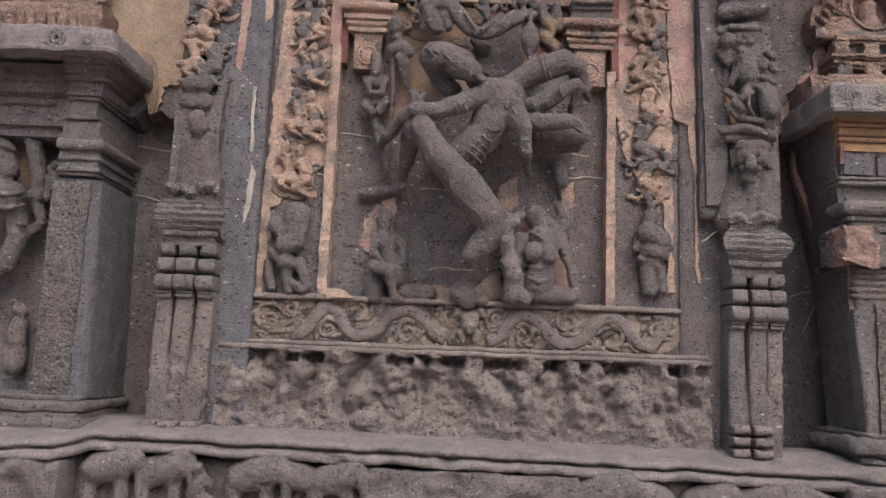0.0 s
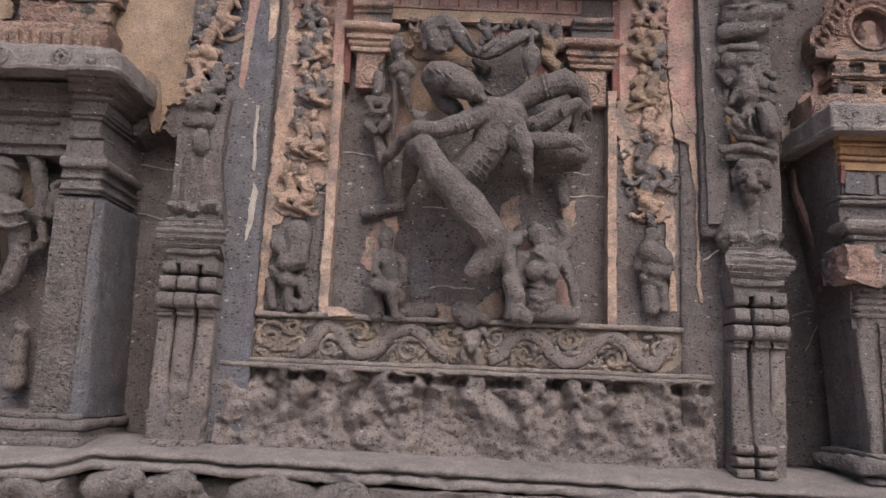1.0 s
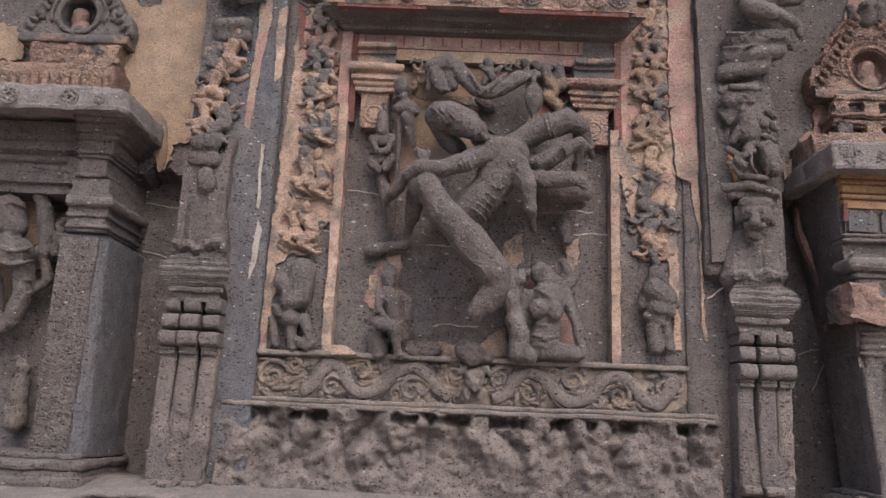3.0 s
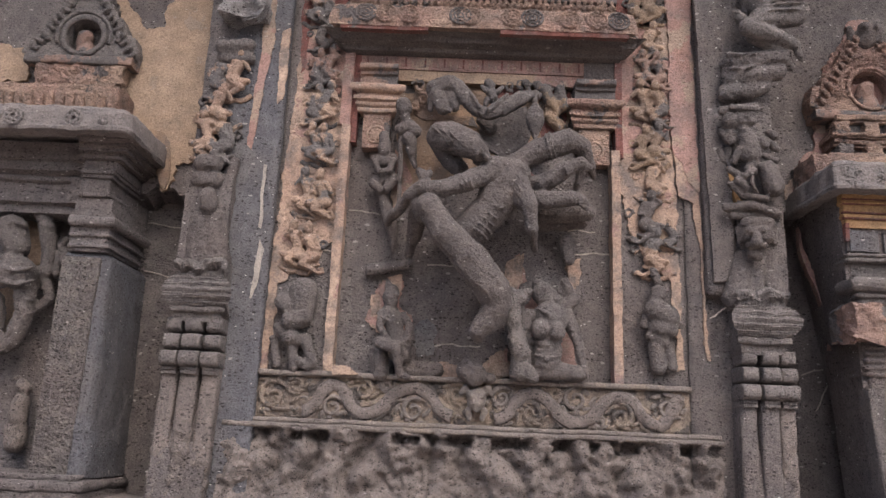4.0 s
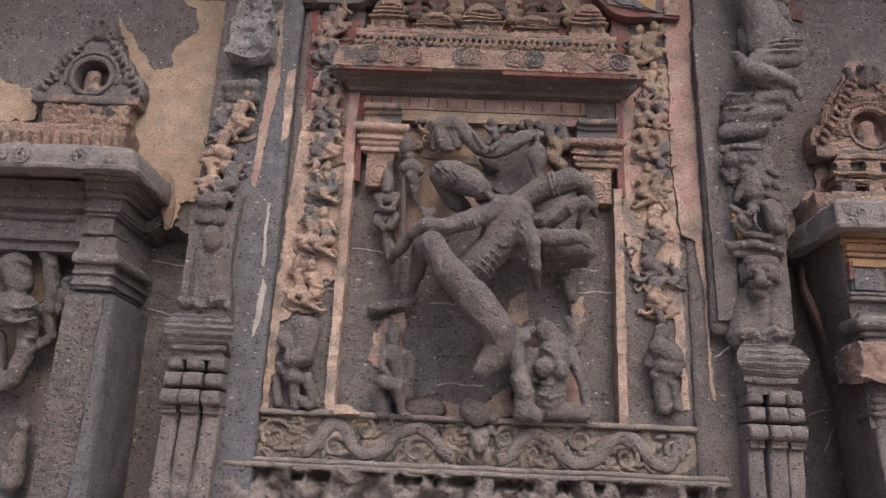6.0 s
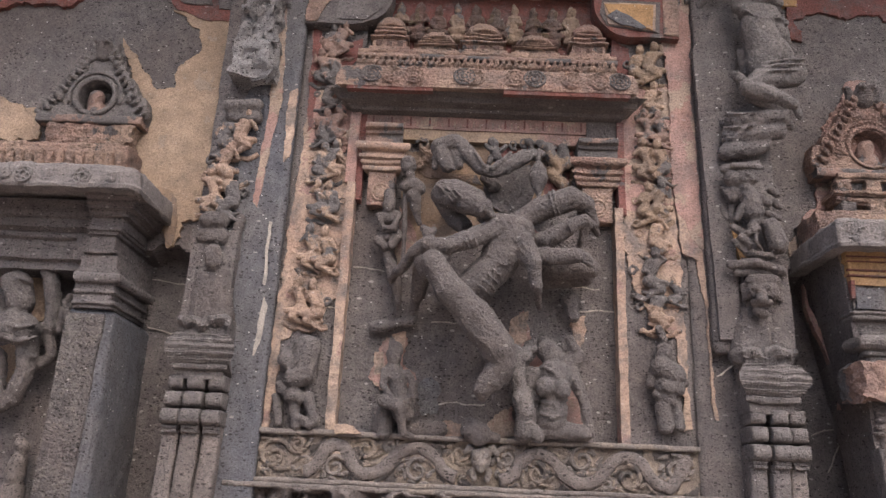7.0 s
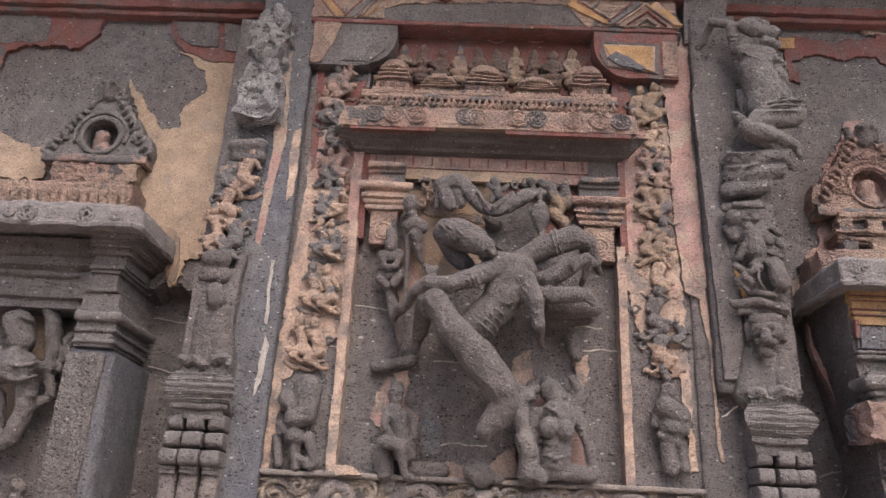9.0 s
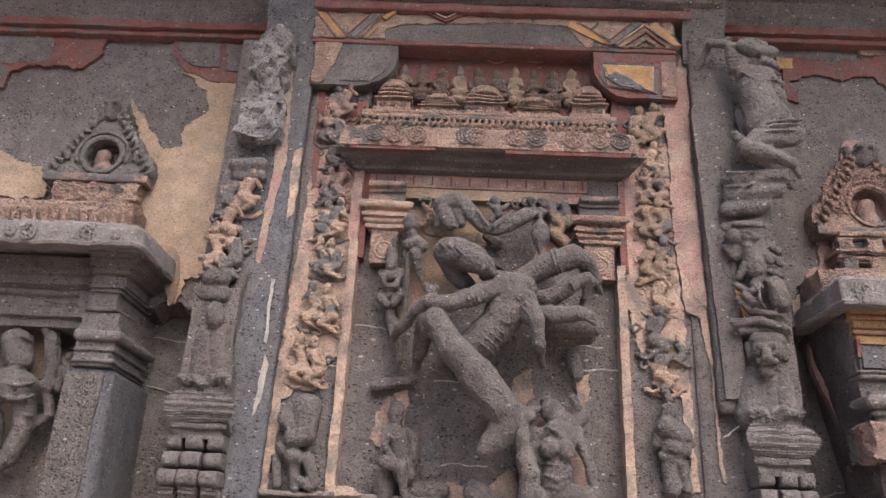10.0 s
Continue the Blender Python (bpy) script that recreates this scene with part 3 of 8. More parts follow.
limb(bm, 0.089, 3.264, 0.093, 3.212, 0.008, 0.008, 0.50, 0.55, 5.12)
limb(bm, 0.093, 3.212, 0.100, 3.174, 0.008, 0.008, 0.55, 0.58, 5.12)
limb(bm, 0.100, 3.174, 0.112, 3.153, 0.008, 0.008, 0.58, 0.55, 5.12)
limb(bm, 0.112, 3.153, 0.129, 3.144, 0.008, 0.008, 0.55, 0.50, 5.12)
limb(bm, 0.064, 3.251, 0.068, 3.201, 0.008, 0.008, 0.50, 0.55, 5.12)
limb(bm, 0.068, 3.201, 0.076, 3.164, 0.008, 0.008, 0.55, 0.58, 5.12)
limb(bm, 0.076, 3.164, 0.088, 3.144, 0.008, 0.008, 0.58, 0.55, 5.12)
limb(bm, 0.088, 3.144, 0.104, 3.135, 0.008, 0.008, 0.55, 0.50, 5.12)
limb(bm, 0.039, 3.239, 0.044, 3.189, 0.008, 0.008, 0.50, 0.55, 5.12)
limb(bm, 0.044, 3.189, 0.051, 3.153, 0.008, 0.008, 0.55, 0.58, 5.12)
limb(bm, 0.051, 3.153, 0.064, 3.134, 0.008, 0.008, 0.58, 0.55, 5.12)
limb(bm, 0.064, 3.134, 0.079, 3.127, 0.008, 0.008, 0.55, 0.50, 5.12)
limb(bm, -0.177, 3.175, -0.175, 3.143, 0.008, 0.008, 0.53, 0.56, 5.12)
limb(bm, -0.175, 3.143, -0.172, 3.118, 0.008, 0.008, 0.56, 0.57, 5.12)
limb(bm, -0.172, 3.118, -0.168, 3.103, 0.008, 0.008, 0.57, 0.56, 5.12)
limb(bm, -0.168, 3.103, -0.163, 3.093, 0.008, 0.008, 0.56, 0.53, 5.12)
limb(bm, -0.152, 3.176, -0.150, 3.144, 0.007, 0.007, 0.53, 0.56, 5.12)
limb(bm, -0.150, 3.144, -0.147, 3.117, 0.007, 0.007, 0.56, 0.57, 5.12)
limb(bm, -0.147, 3.117, -0.143, 3.101, 0.007, 0.007, 0.57, 0.56, 5.12)
limb(bm, -0.143, 3.101, -0.138, 3.090, 0.007, 0.007, 0.56, 0.53, 5.12)
limb(bm, 0.591, 3.596, 0.590, 3.532, 0.009, 0.009, 0.38, 0.45, 5.12)
limb(bm, 0.590, 3.532, 0.593, 3.480, 0.009, 0.009, 0.45, 0.49, 5.12)
limb(bm, 0.593, 3.480, 0.602, 3.444, 0.008, 0.008, 0.49, 0.49, 5.12)
limb(bm, 0.602, 3.444, 0.617, 3.425, 0.008, 0.008, 0.49, 0.45, 5.12)
limb(bm, 0.617, 3.425, 0.637, 3.414, 0.009, 0.009, 0.45, 0.38, 5.12)
limb(bm, 0.617, 3.609, 0.616, 3.545, 0.009, 0.009, 0.38, 0.45, 5.12)
limb(bm, 0.616, 3.545, 0.618, 3.493, 0.009, 0.009, 0.45, 0.49, 5.12)
limb(bm, 0.618, 3.493, 0.627, 3.457, 0.008, 0.008, 0.49, 0.49, 5.12)
limb(bm, 0.627, 3.457, 0.643, 3.437, 0.008, 0.008, 0.49, 0.45, 5.12)
limb(bm, 0.643, 3.437, 0.663, 3.427, 0.009, 0.009, 0.45, 0.38, 5.12)
limb(bm, 0.705, 3.387, 0.705, 3.342, 0.008, 0.008, 0.42, 0.47, 5.12)
limb(bm, 0.705, 3.342, 0.710, 3.308, 0.008, 0.008, 0.47, 0.49, 5.12)
limb(bm, 0.710, 3.308, 0.723, 3.289, 0.008, 0.008, 0.49, 0.47, 5.12)
limb(bm, 0.723, 3.289, 0.742, 3.280, 0.008, 0.008, 0.47, 0.42, 5.12)
limb(bm, 0.209, 3.047, 0.225, 3.013, 0.009, 0.009, 0.38, 0.46, 5.12)
limb(bm, 0.225, 3.013, 0.241, 2.987, 0.008, 0.008, 0.46, 0.51, 5.12)
limb(bm, 0.241, 2.987, 0.258, 2.973, 0.008, 0.008, 0.51, 0.51, 5.12)
limb(bm, 0.258, 2.973, 0.276, 2.971, 0.008, 0.008, 0.51, 0.46, 5.12)
limb(bm, 0.276, 2.971, 0.294, 2.975, 0.008, 0.008, 0.46, 0.38, 5.12)
limb(bm, 0.177, 3.012, 0.196, 2.977, 0.009, 0.009, 0.38, 0.46, 5.12)
limb(bm, 0.196, 2.977, 0.214, 2.950, 0.008, 0.008, 0.46, 0.51, 5.12)
limb(bm, 0.214, 2.950, 0.233, 2.934, 0.008, 0.008, 0.51, 0.51, 5.12)
limb(bm, 0.233, 2.934, 0.253, 2.930, 0.008, 0.008, 0.51, 0.46, 5.12)
limb(bm, 0.253, 2.930, 0.273, 2.933, 0.008, 0.008, 0.46, 0.38, 5.12)
limb(bm, 0.145, 2.976, 0.167, 2.941, 0.009, 0.009, 0.38, 0.46, 5.12)
limb(bm, 0.167, 2.941, 0.188, 2.913, 0.008, 0.008, 0.46, 0.51, 5.12)
limb(bm, 0.188, 2.913, 0.209, 2.896, 0.008, 0.008, 0.51, 0.51, 5.12)
limb(bm, 0.209, 2.896, 0.230, 2.890, 0.008, 0.008, 0.51, 0.46, 5.12)
limb(bm, 0.230, 2.890, 0.253, 2.890, 0.008, 0.008, 0.46, 0.38, 5.12)
limb(bm, 0.114, 2.941, 0.138, 2.905, 0.009, 0.009, 0.38, 0.46, 5.12)
limb(bm, 0.138, 2.905, 0.161, 2.876, 0.008, 0.008, 0.46, 0.51, 5.12)
limb(bm, 0.161, 2.876, 0.184, 2.858, 0.008, 0.008, 0.51, 0.51, 5.12)
limb(bm, 0.184, 2.858, 0.208, 2.850, 0.008, 0.008, 0.51, 0.46, 5.12)
limb(bm, 0.208, 2.850, 0.232, 2.848, 0.008, 0.008, 0.46, 0.38, 5.12)
limb(bm, 0.354, 3.238, 0.370, 3.186, 0.007, 0.007, 0.47, 0.51, 5.12)
limb(bm, 0.370, 3.186, 0.387, 3.144, 0.007, 0.007, 0.51, 0.53, 5.12)
limb(bm, 0.387, 3.144, 0.407, 3.113, 0.007, 0.007, 0.53, 0.51, 5.12)
limb(bm, 0.407, 3.113, 0.429, 3.089, 0.007, 0.007, 0.51, 0.47, 5.12)
limb(bm, 0.383, 3.254, 0.399, 3.201, 0.007, 0.007, 0.47, 0.51, 5.12)
limb(bm, 0.399, 3.201, 0.417, 3.156, 0.007, 0.007, 0.51, 0.53, 5.12)
limb(bm, 0.417, 3.156, 0.438, 3.123, 0.007, 0.007, 0.53, 0.51, 5.12)
limb(bm, 0.438, 3.123, 0.461, 3.098, 0.007, 0.007, 0.51, 0.47, 5.12)
limb(bm, 0.412, 3.271, 0.428, 3.215, 0.007, 0.007, 0.47, 0.51, 5.12)
limb(bm, 0.428, 3.215, 0.447, 3.169, 0.007, 0.007, 0.51, 0.53, 5.12)
limb(bm, 0.447, 3.169, 0.469, 3.134, 0.007, 0.007, 0.53, 0.51, 5.12)
limb(bm, 0.469, 3.134, 0.493, 3.107, 0.007, 0.007, 0.51, 0.47, 5.12)
limb(bm, -0.151, 3.589, -0.124, 3.550, 0.009, 0.009, 0.42, 0.47, 5.12)
limb(bm, -0.124, 3.550, -0.100, 3.514, 0.009, 0.009, 0.47, 0.51, 5.12)
limb(bm, -0.100, 3.514, -0.079, 3.487, 0.009, 0.009, 0.51, 0.52, 5.12)
limb(bm, -0.079, 3.487, -0.061, 3.466, 0.009, 0.009, 0.52, 0.51, 5.12)
limb(bm, -0.061, 3.466, -0.047, 3.453, 0.009, 0.009, 0.51, 0.47, 5.12)
limb(bm, -0.047, 3.453, -0.033, 3.443, 0.009, 0.009, 0.47, 0.42, 5.12)
limb(bm, -0.110, 3.589, -0.085, 3.550, 0.009, 0.009, 0.42, 0.47, 5.12)
limb(bm, -0.085, 3.550, -0.062, 3.516, 0.009, 0.009, 0.47, 0.51, 5.12)
limb(bm, -0.062, 3.516, -0.042, 3.489, 0.009, 0.009, 0.51, 0.52, 5.12)
limb(bm, -0.042, 3.489, -0.026, 3.470, 0.009, 0.009, 0.52, 0.51, 5.12)
limb(bm, -0.026, 3.470, -0.012, 3.457, 0.009, 0.009, 0.51, 0.47, 5.12)
limb(bm, -0.012, 3.457, -0.000, 3.448, 0.009, 0.009, 0.47, 0.42, 5.12)
limb(bm, -0.069, 3.583, -0.045, 3.547, 0.009, 0.009, 0.42, 0.47, 5.12)
limb(bm, -0.045, 3.547, -0.024, 3.514, 0.009, 0.009, 0.47, 0.51, 5.12)
limb(bm, -0.024, 3.514, -0.006, 3.489, 0.009, 0.009, 0.51, 0.52, 5.12)
limb(bm, -0.006, 3.489, 0.009, 3.471, 0.009, 0.009, 0.52, 0.51, 5.12)
limb(bm, 0.009, 3.471, 0.022, 3.461, 0.009, 0.009, 0.51, 0.47, 5.12)
limb(bm, 0.022, 3.461, 0.033, 3.454, 0.009, 0.009, 0.47, 0.42, 5.12)
limb(bm, -0.027, 3.573, -0.006, 3.539, 0.009, 0.009, 0.42, 0.47, 5.12)
limb(bm, -0.006, 3.539, 0.013, 3.509, 0.009, 0.009, 0.47, 0.51, 5.12)
limb(bm, 0.013, 3.509, 0.030, 3.487, 0.009, 0.009, 0.51, 0.52, 5.12)
limb(bm, 0.030, 3.487, 0.044, 3.472, 0.009, 0.009, 0.52, 0.51, 5.12)
limb(bm, 0.044, 3.472, 0.056, 3.464, 0.009, 0.009, 0.51, 0.47, 5.12)
limb(bm, 0.056, 3.464, 0.066, 3.459, 0.009, 0.009, 0.47, 0.42, 5.12)
limb(bm, 0.014, 3.558, 0.034, 3.528, 0.009, 0.009, 0.42, 0.47, 5.12)
limb(bm, 0.034, 3.528, 0.051, 3.502, 0.009, 0.009, 0.47, 0.51, 5.12)
limb(bm, 0.051, 3.502, 0.066, 3.483, 0.009, 0.009, 0.51, 0.52, 5.12)
limb(bm, 0.066, 3.483, 0.079, 3.471, 0.009, 0.009, 0.52, 0.51, 5.12)
limb(bm, 0.079, 3.471, 0.090, 3.466, 0.009, 0.009, 0.51, 0.47, 5.12)
limb(bm, 0.090, 3.466, 0.099, 3.464, 0.009, 0.009, 0.47, 0.42, 5.12)
limb(bm, 0.056, 3.538, 0.073, 3.513, 0.009, 0.009, 0.42, 0.47, 5.12)
limb(bm, 0.073, 3.513, 0.088, 3.491, 0.009, 0.009, 0.47, 0.51, 5.12)
limb(bm, 0.088, 3.491, 0.102, 3.477, 0.009, 0.009, 0.51, 0.52, 5.12)
limb(bm, 0.102, 3.477, 0.113, 3.469, 0.009, 0.009, 0.52, 0.51, 5.12)
limb(bm, 0.113, 3.469, 0.123, 3.468, 0.009, 0.009, 0.51, 0.47, 5.12)
limb(bm, 0.123, 3.468, 0.132, 3.470, 0.009, 0.009, 0.47, 0.42, 5.12)
limb(bm, 0.243, 3.094, 0.258, 3.060, 0.008, 0.008, 0.40, 0.47, 5.12)
limb(bm, 0.258, 3.060, 0.275, 3.036, 0.008, 0.008, 0.47, 0.51, 5.12)
limb(bm, 0.275, 3.036, 0.295, 3.030, 0.008, 0.008, 0.51, 0.51, 5.12)
limb(bm, 0.295, 3.030, 0.319, 3.040, 0.008, 0.008, 0.51, 0.47, 5.12)
limb(bm, 0.319, 3.040, 0.346, 3.060, 0.008, 0.008, 0.47, 0.40, 5.12)
limb(bm, 0.311, 3.247, 0.258, 3.119, 0.115, 0.115, 0.05, 0.32, 5.12)
limb(bm, 0.602, 3.594, 0.572, 3.496, 0.054, 0.054, 0.05, 0.30, 5.12)
limb(bm, -0.052, 3.008, -0.010, 2.856, 0.077, 0.085, 0.05, 0.40, 5.12)
limb(bm, 0.263, 2.550, 0.254, 2.494, 0.069, 0.077, 0.05, 0.35, 5.12)
limb(bm, -0.036, 3.593, -0.035, 3.522, 0.069, 0.069, 0.04, 0.22, 5.12)
tagged(sculpt("dancing_figure", bm, STONE_FIGURE, 0.007, 2, 0.011, 0.045), "large dark basalt relief of a many-armed dancing figure", "relief statue")

bm = bmesh.new()
limb(bm, 0.401, 2.558, 0.468, 2.508, 0.037, 0.045, 0.20, 0.20, 5.12)
limb(bm, 0.445, 2.545, 0.521, 2.567, 0.030, 0.026, 0.20, 0.18, 5.12)
limb(bm, 0.417, 2.484, 0.426, 2.381, 0.056, 0.049, 0.20, 0.20, 5.12)
limb(bm, 0.424, 2.378, 0.433, 2.262, 0.052, 0.045, 0.22, 0.22, 5.12)
limb(bm, 0.441, 2.248, 0.467, 2.164, 0.063, 0.067, 0.22, 0.22, 5.12)
limb(bm, 0.469, 2.159, 0.469, 2.047, 0.067, 0.075, 0.20, 0.18, 5.12)
limb(bm, 0.489, 2.060, 0.543, 2.020, 0.052, 0.052, 0.20, 0.20, 5.12)
limb(bm, 0.506, 2.428, 0.518, 2.347, 0.030, 0.030, 0.16, 0.16, 5.12)
limb(bm, 0.487, 2.295, 0.543, 2.243, 0.026, 0.030, 0.18, 0.18, 5.12)
tagged(sculpt("broken_support", bm, STONE_PALE, 0.008, 1, 0.016, 0.04), "rough eroded stone post beside the dancing figure", "relief carving")


bm = bmesh.new()
limb(bm, -0.152, 3.989, -0.053, 3.995, 0.075, 0.083, 0.16, 0.20, 5.12)
limb(bm, -0.130, 3.927, -0.093, 3.821, 0.063, 0.049, 0.20, 0.22, 5.12)
limb(bm, -0.051, 3.931, -0.016, 3.833, 0.056, 0.037, 0.20, 0.22, 5.12)
limb(bm, -0.179, 3.956, -0.181, 3.827, 0.030, 0.022, 0.18, 0.18, 5.12)
limb(bm, 0.007, 3.966, 0.076, 3.874, 0.067, 0.056, 0.22, 0.24, 5.12)
limb(bm, 0.076, 3.874, 0.133, 3.800, 0.056, 0.044, 0.24, 0.25, 5.12)
limb(bm, 0.133, 3.800, 0.227, 3.770, 0.044, 0.041, 0.25, 0.25, 5.12)
limb(bm, 0.227, 3.770, 0.304, 3.820, 0.041, 0.052, 0.25, 0.24, 5.12)
limb(bm, 0.304, 3.820, 0.439, 3.902, 0.056, 0.056, 0.24, 0.24, 5.12)
limb(bm, 0.441, 3.920, 0.561, 3.952, 0.052, 0.030, 0.22, 0.20, 5.12)
limb(bm, 0.216, 3.781, 0.338, 3.909, 0.018, 0.018, 0.30, 0.28, 5.12)
limb(bm, 0.097, 3.889, 0.154, 3.803, 0.015, 0.015, 0.30, 0.30, 5.12)
limb(bm, 0.175, 3.791, 0.237, 3.751, 0.038, 0.053, 0.10, 0.08, 5.12)
limb(bm, -0.085, 3.804, -0.045, 3.793, 0.019, 0.015, 0.24, 0.24, 5.12)
tagged(sculpt("carved_hide_canopy", bm, STONE_FIGURE, 0.007, 1, 0.012, 0.035), "dark carved hide arching over the dancing figure", "relief carving")

bm = bmesh.new()
limb(bm, 0.539, 3.967, 0.534, 3.808, 0.019, 0.019, 0.22, 0.24, 5.12)
limb(bm, 0.535, 3.538, 0.531, 3.434, 0.015, 0.015, 0.26, 0.30, 5.12)
limb(bm, 0.538, 3.796, 0.538, 3.783, 0.059, 0.063, 0.24, 0.24, 5.12)
limb(bm, 0.539, 3.754, 0.539, 3.741, 0.067, 0.063, 0.24, 0.24, 5.12)
limb(bm, 0.539, 3.712, 0.539, 3.695, 0.056, 0.044, 0.24, 0.24, 5.12)
limb(bm, 0.539, 3.670, 0.540, 3.645, 0.037, 0.026, 0.24, 0.24, 5.12)
limb(bm, 0.539, 3.616, 0.535, 3.530, 0.018, 0.015, 0.25, 0.26, 5.12)
limb(bm, 0.538, 3.838, 0.538, 3.825, 0.037, 0.041, 0.24, 0.24, 5.12)
tagged(sculpt("ceremonial_staff", bm, STONE_FIGURE, 0.006, 1, 0.005, 0.03), "carved stone staff with a lotus-bud head", "relief carving", "staffs beside the dancer")

bm = bmesh.new()
limb(bm, -0.373, 3.863, -0.368, 3.837, 0.056, 0.060, 0.16, 0.16, 5.12)
limb(bm, -0.352, 3.765, -0.347, 3.744, 0.038, 0.030, 0.16, 0.16, 5.12)
limb(bm, -0.387, 3.682, -0.364, 3.696, 0.038, 0.045, 0.15, 0.15, 5.12)
limb(bm, -0.318, 3.707, -0.284, 3.674, 0.049, 0.049, 0.15, 0.15, 5.12)
limb(bm, -0.321, 3.617, -0.312, 3.592, 0.053, 0.045, 0.14, 0.14, 5.12)
limb(bm, -0.306, 3.546, -0.297, 3.521, 0.042, 0.034, 0.13, 0.13, 5.12)
limb(bm, -0.292, 3.492, -0.273, 3.426, 0.030, 0.019, 0.12, 0.12, 5.12)
limb(bm, -0.383, 3.653, -0.372, 3.380, 0.019, 0.019, 0.12, 0.12, 5.12)
limb(bm, -0.372, 3.380, -0.368, 3.035, 0.019, 0.015, 0.12, 0.12, 5.12)
tagged(sculpt("ceremonial_staff", bm, STONE_FIGURE, 0.006, 1, 0.006, 0.03), "carved stone staff with a round patterned head", "relief carving", "staffs beside the dancer")

bm = bmesh.new()
limb(bm, -0.498, 3.644, -0.489, 3.581, 0.034, 0.049, 0.12, 0.13, 5.12)
limb(bm, -0.490, 3.543, -0.488, 3.518, 0.049, 0.045, 0.14, 0.14, 5.12)
limb(bm, -0.548, 3.461, -0.424, 3.474, 0.034, 0.034, 0.13, 0.13, 5.12)
limb(bm, -0.516, 3.446, -0.453, 3.448, 0.045, 0.045, 0.13, 0.13, 5.12)
limb(bm, -0.543, 3.429, -0.514, 3.361, 0.023, 0.019, 0.17, 0.18, 5.12)
limb(bm, -0.419, 3.443, -0.445, 3.372, 0.023, 0.019, 0.17, 0.18, 5.12)
limb(bm, -0.514, 3.361, -0.437, 3.364, 0.022, 0.022, 0.18, 0.18, 5.12)
limb(bm, -0.540, 3.303, -0.424, 3.332, 0.046, 0.046, 0.11, 0.11, 5.12)
limb(bm, -0.551, 3.284, -0.501, 3.234, 0.034, 0.030, 0.14, 0.15, 5.12)
limb(bm, -0.421, 3.306, -0.455, 3.244, 0.034, 0.030, 0.14, 0.15, 5.12)
limb(bm, -0.481, 3.226, -0.468, 3.137, 0.038, 0.030, 0.10, 0.10, 5.12)
limb(bm, -0.453, 3.141, -0.411, 3.022, 0.034, 0.038, 0.09, 0.09, 5.12)
limb(bm, -0.410, 3.019, -0.389, 2.861, 0.046, 0.027, 0.10, 0.10, 5.12)
limb(bm, -0.390, 2.864, -0.394, 2.782, 0.023, 0.011, 0.09, 0.07, 5.12)
limb(bm, -0.465, 3.097, -0.435, 2.978, 0.023, 0.019, 0.10, 0.10, 5.12)
tagged(sculpt("small_attendant", bm, STONE_FIGURE, 0.006, 1, 0.007, 0.03), "small worn attendant carved beside the dancer", "relief statue")

bm = bmesh.new()
limb(bm, -0.39, 2.498, -0.381, 2.469, 0.052, 0.048, 0.15, 0.15, 5.12)
limb(bm, -0.408, 2.6, -0.401, 2.547, 0.019, 0.033, 0.13, 0.13, 5.12)
limb(bm, -0.378, 2.546, -0.37, 2.524, 0.044, 0.044, 0.14, 0.14, 5.12)
limb(bm, -0.385, 2.389, -0.351, 2.32, 0.067, 0.063, 0.13, 0.13, 5.12)
limb(bm, -0.35, 2.301, -0.326, 2.21, 0.058, 0.067, 0.13, 0.13, 5.12)
limb(bm, -0.312, 2.169, -0.303, 2.125, 0.078, 0.070, 0.14, 0.14, 5.12)
limb(bm, -0.438, 2.382, -0.441, 2.29, 0.030, 0.026, 0.16, 0.18, 5.12)
limb(bm, -0.441, 2.29, -0.366, 2.191, 0.026, 0.022, 0.18, 0.24, 5.12)
limb(bm, -0.366, 2.191, -0.3, 2.179, 0.022, 0.025, 0.24, 0.24, 5.12)
limb(bm, -0.294, 2.382, -0.254, 2.321, 0.026, 0.025, 0.15, 0.15, 5.12)
limb(bm, -0.254, 2.321, -0.255, 2.225, 0.025, 0.022, 0.15, 0.18, 5.12)
limb(bm, -0.434, 2.193, -0.326, 2.154, 0.043, 0.042, 0.2, 0.26, 5.12)
limb(bm, -0.318, 2.14, -0.309, 2.071, 0.039, 0.032, 0.26, 0.24, 5.12)
limb(bm, -0.309, 2.071, -0.291, 1.989, 0.028, 0.025, 0.24, 0.22, 5.12)
limb(bm, -0.291, 1.989, -0.24, 1.977, 0.025, 0.022, 0.22, 0.22, 5.12)
limb(bm, -0.429, 2.122, -0.421, 2.006, 0.048, 0.056, 0.12, 0.12, 5.12)
limb(bm, -0.483, 2.144, -0.46, 2.013, 0.030, 0.030, 0.1, 0.1, 5.12)
limb(bm, -0.414, 2.517, -0.388, 2.521, 0.009, 0.009, 0.184, 0.19, 5.12)
limb(bm, -0.388, 2.521, -0.362, 2.515, 0.009, 0.009, 0.19, 0.186, 5.12)
limb(bm, -0.362, 2.515, -0.337, 2.512, 0.009, 0.009, 0.186, 0.17, 5.12)
limb(bm, -0.423, 2.356, -0.397, 2.343, 0.009, 0.009, 0.187, 0.185, 5.12)
limb(bm, -0.397, 2.343, -0.37, 2.328, 0.009, 0.009, 0.185, 0.19, 5.12)
limb(bm, -0.37, 2.328, -0.341, 2.345, 0.009, 0.009, 0.19, 0.189, 5.12)
limb(bm, -0.341, 2.345, -0.315, 2.364, 0.009, 0.009, 0.189, 0.164, 5.12)
limb(bm, -0.376, 2.165, -0.34, 2.175, 0.009, 0.009, 0.272, 0.285, 5.12)
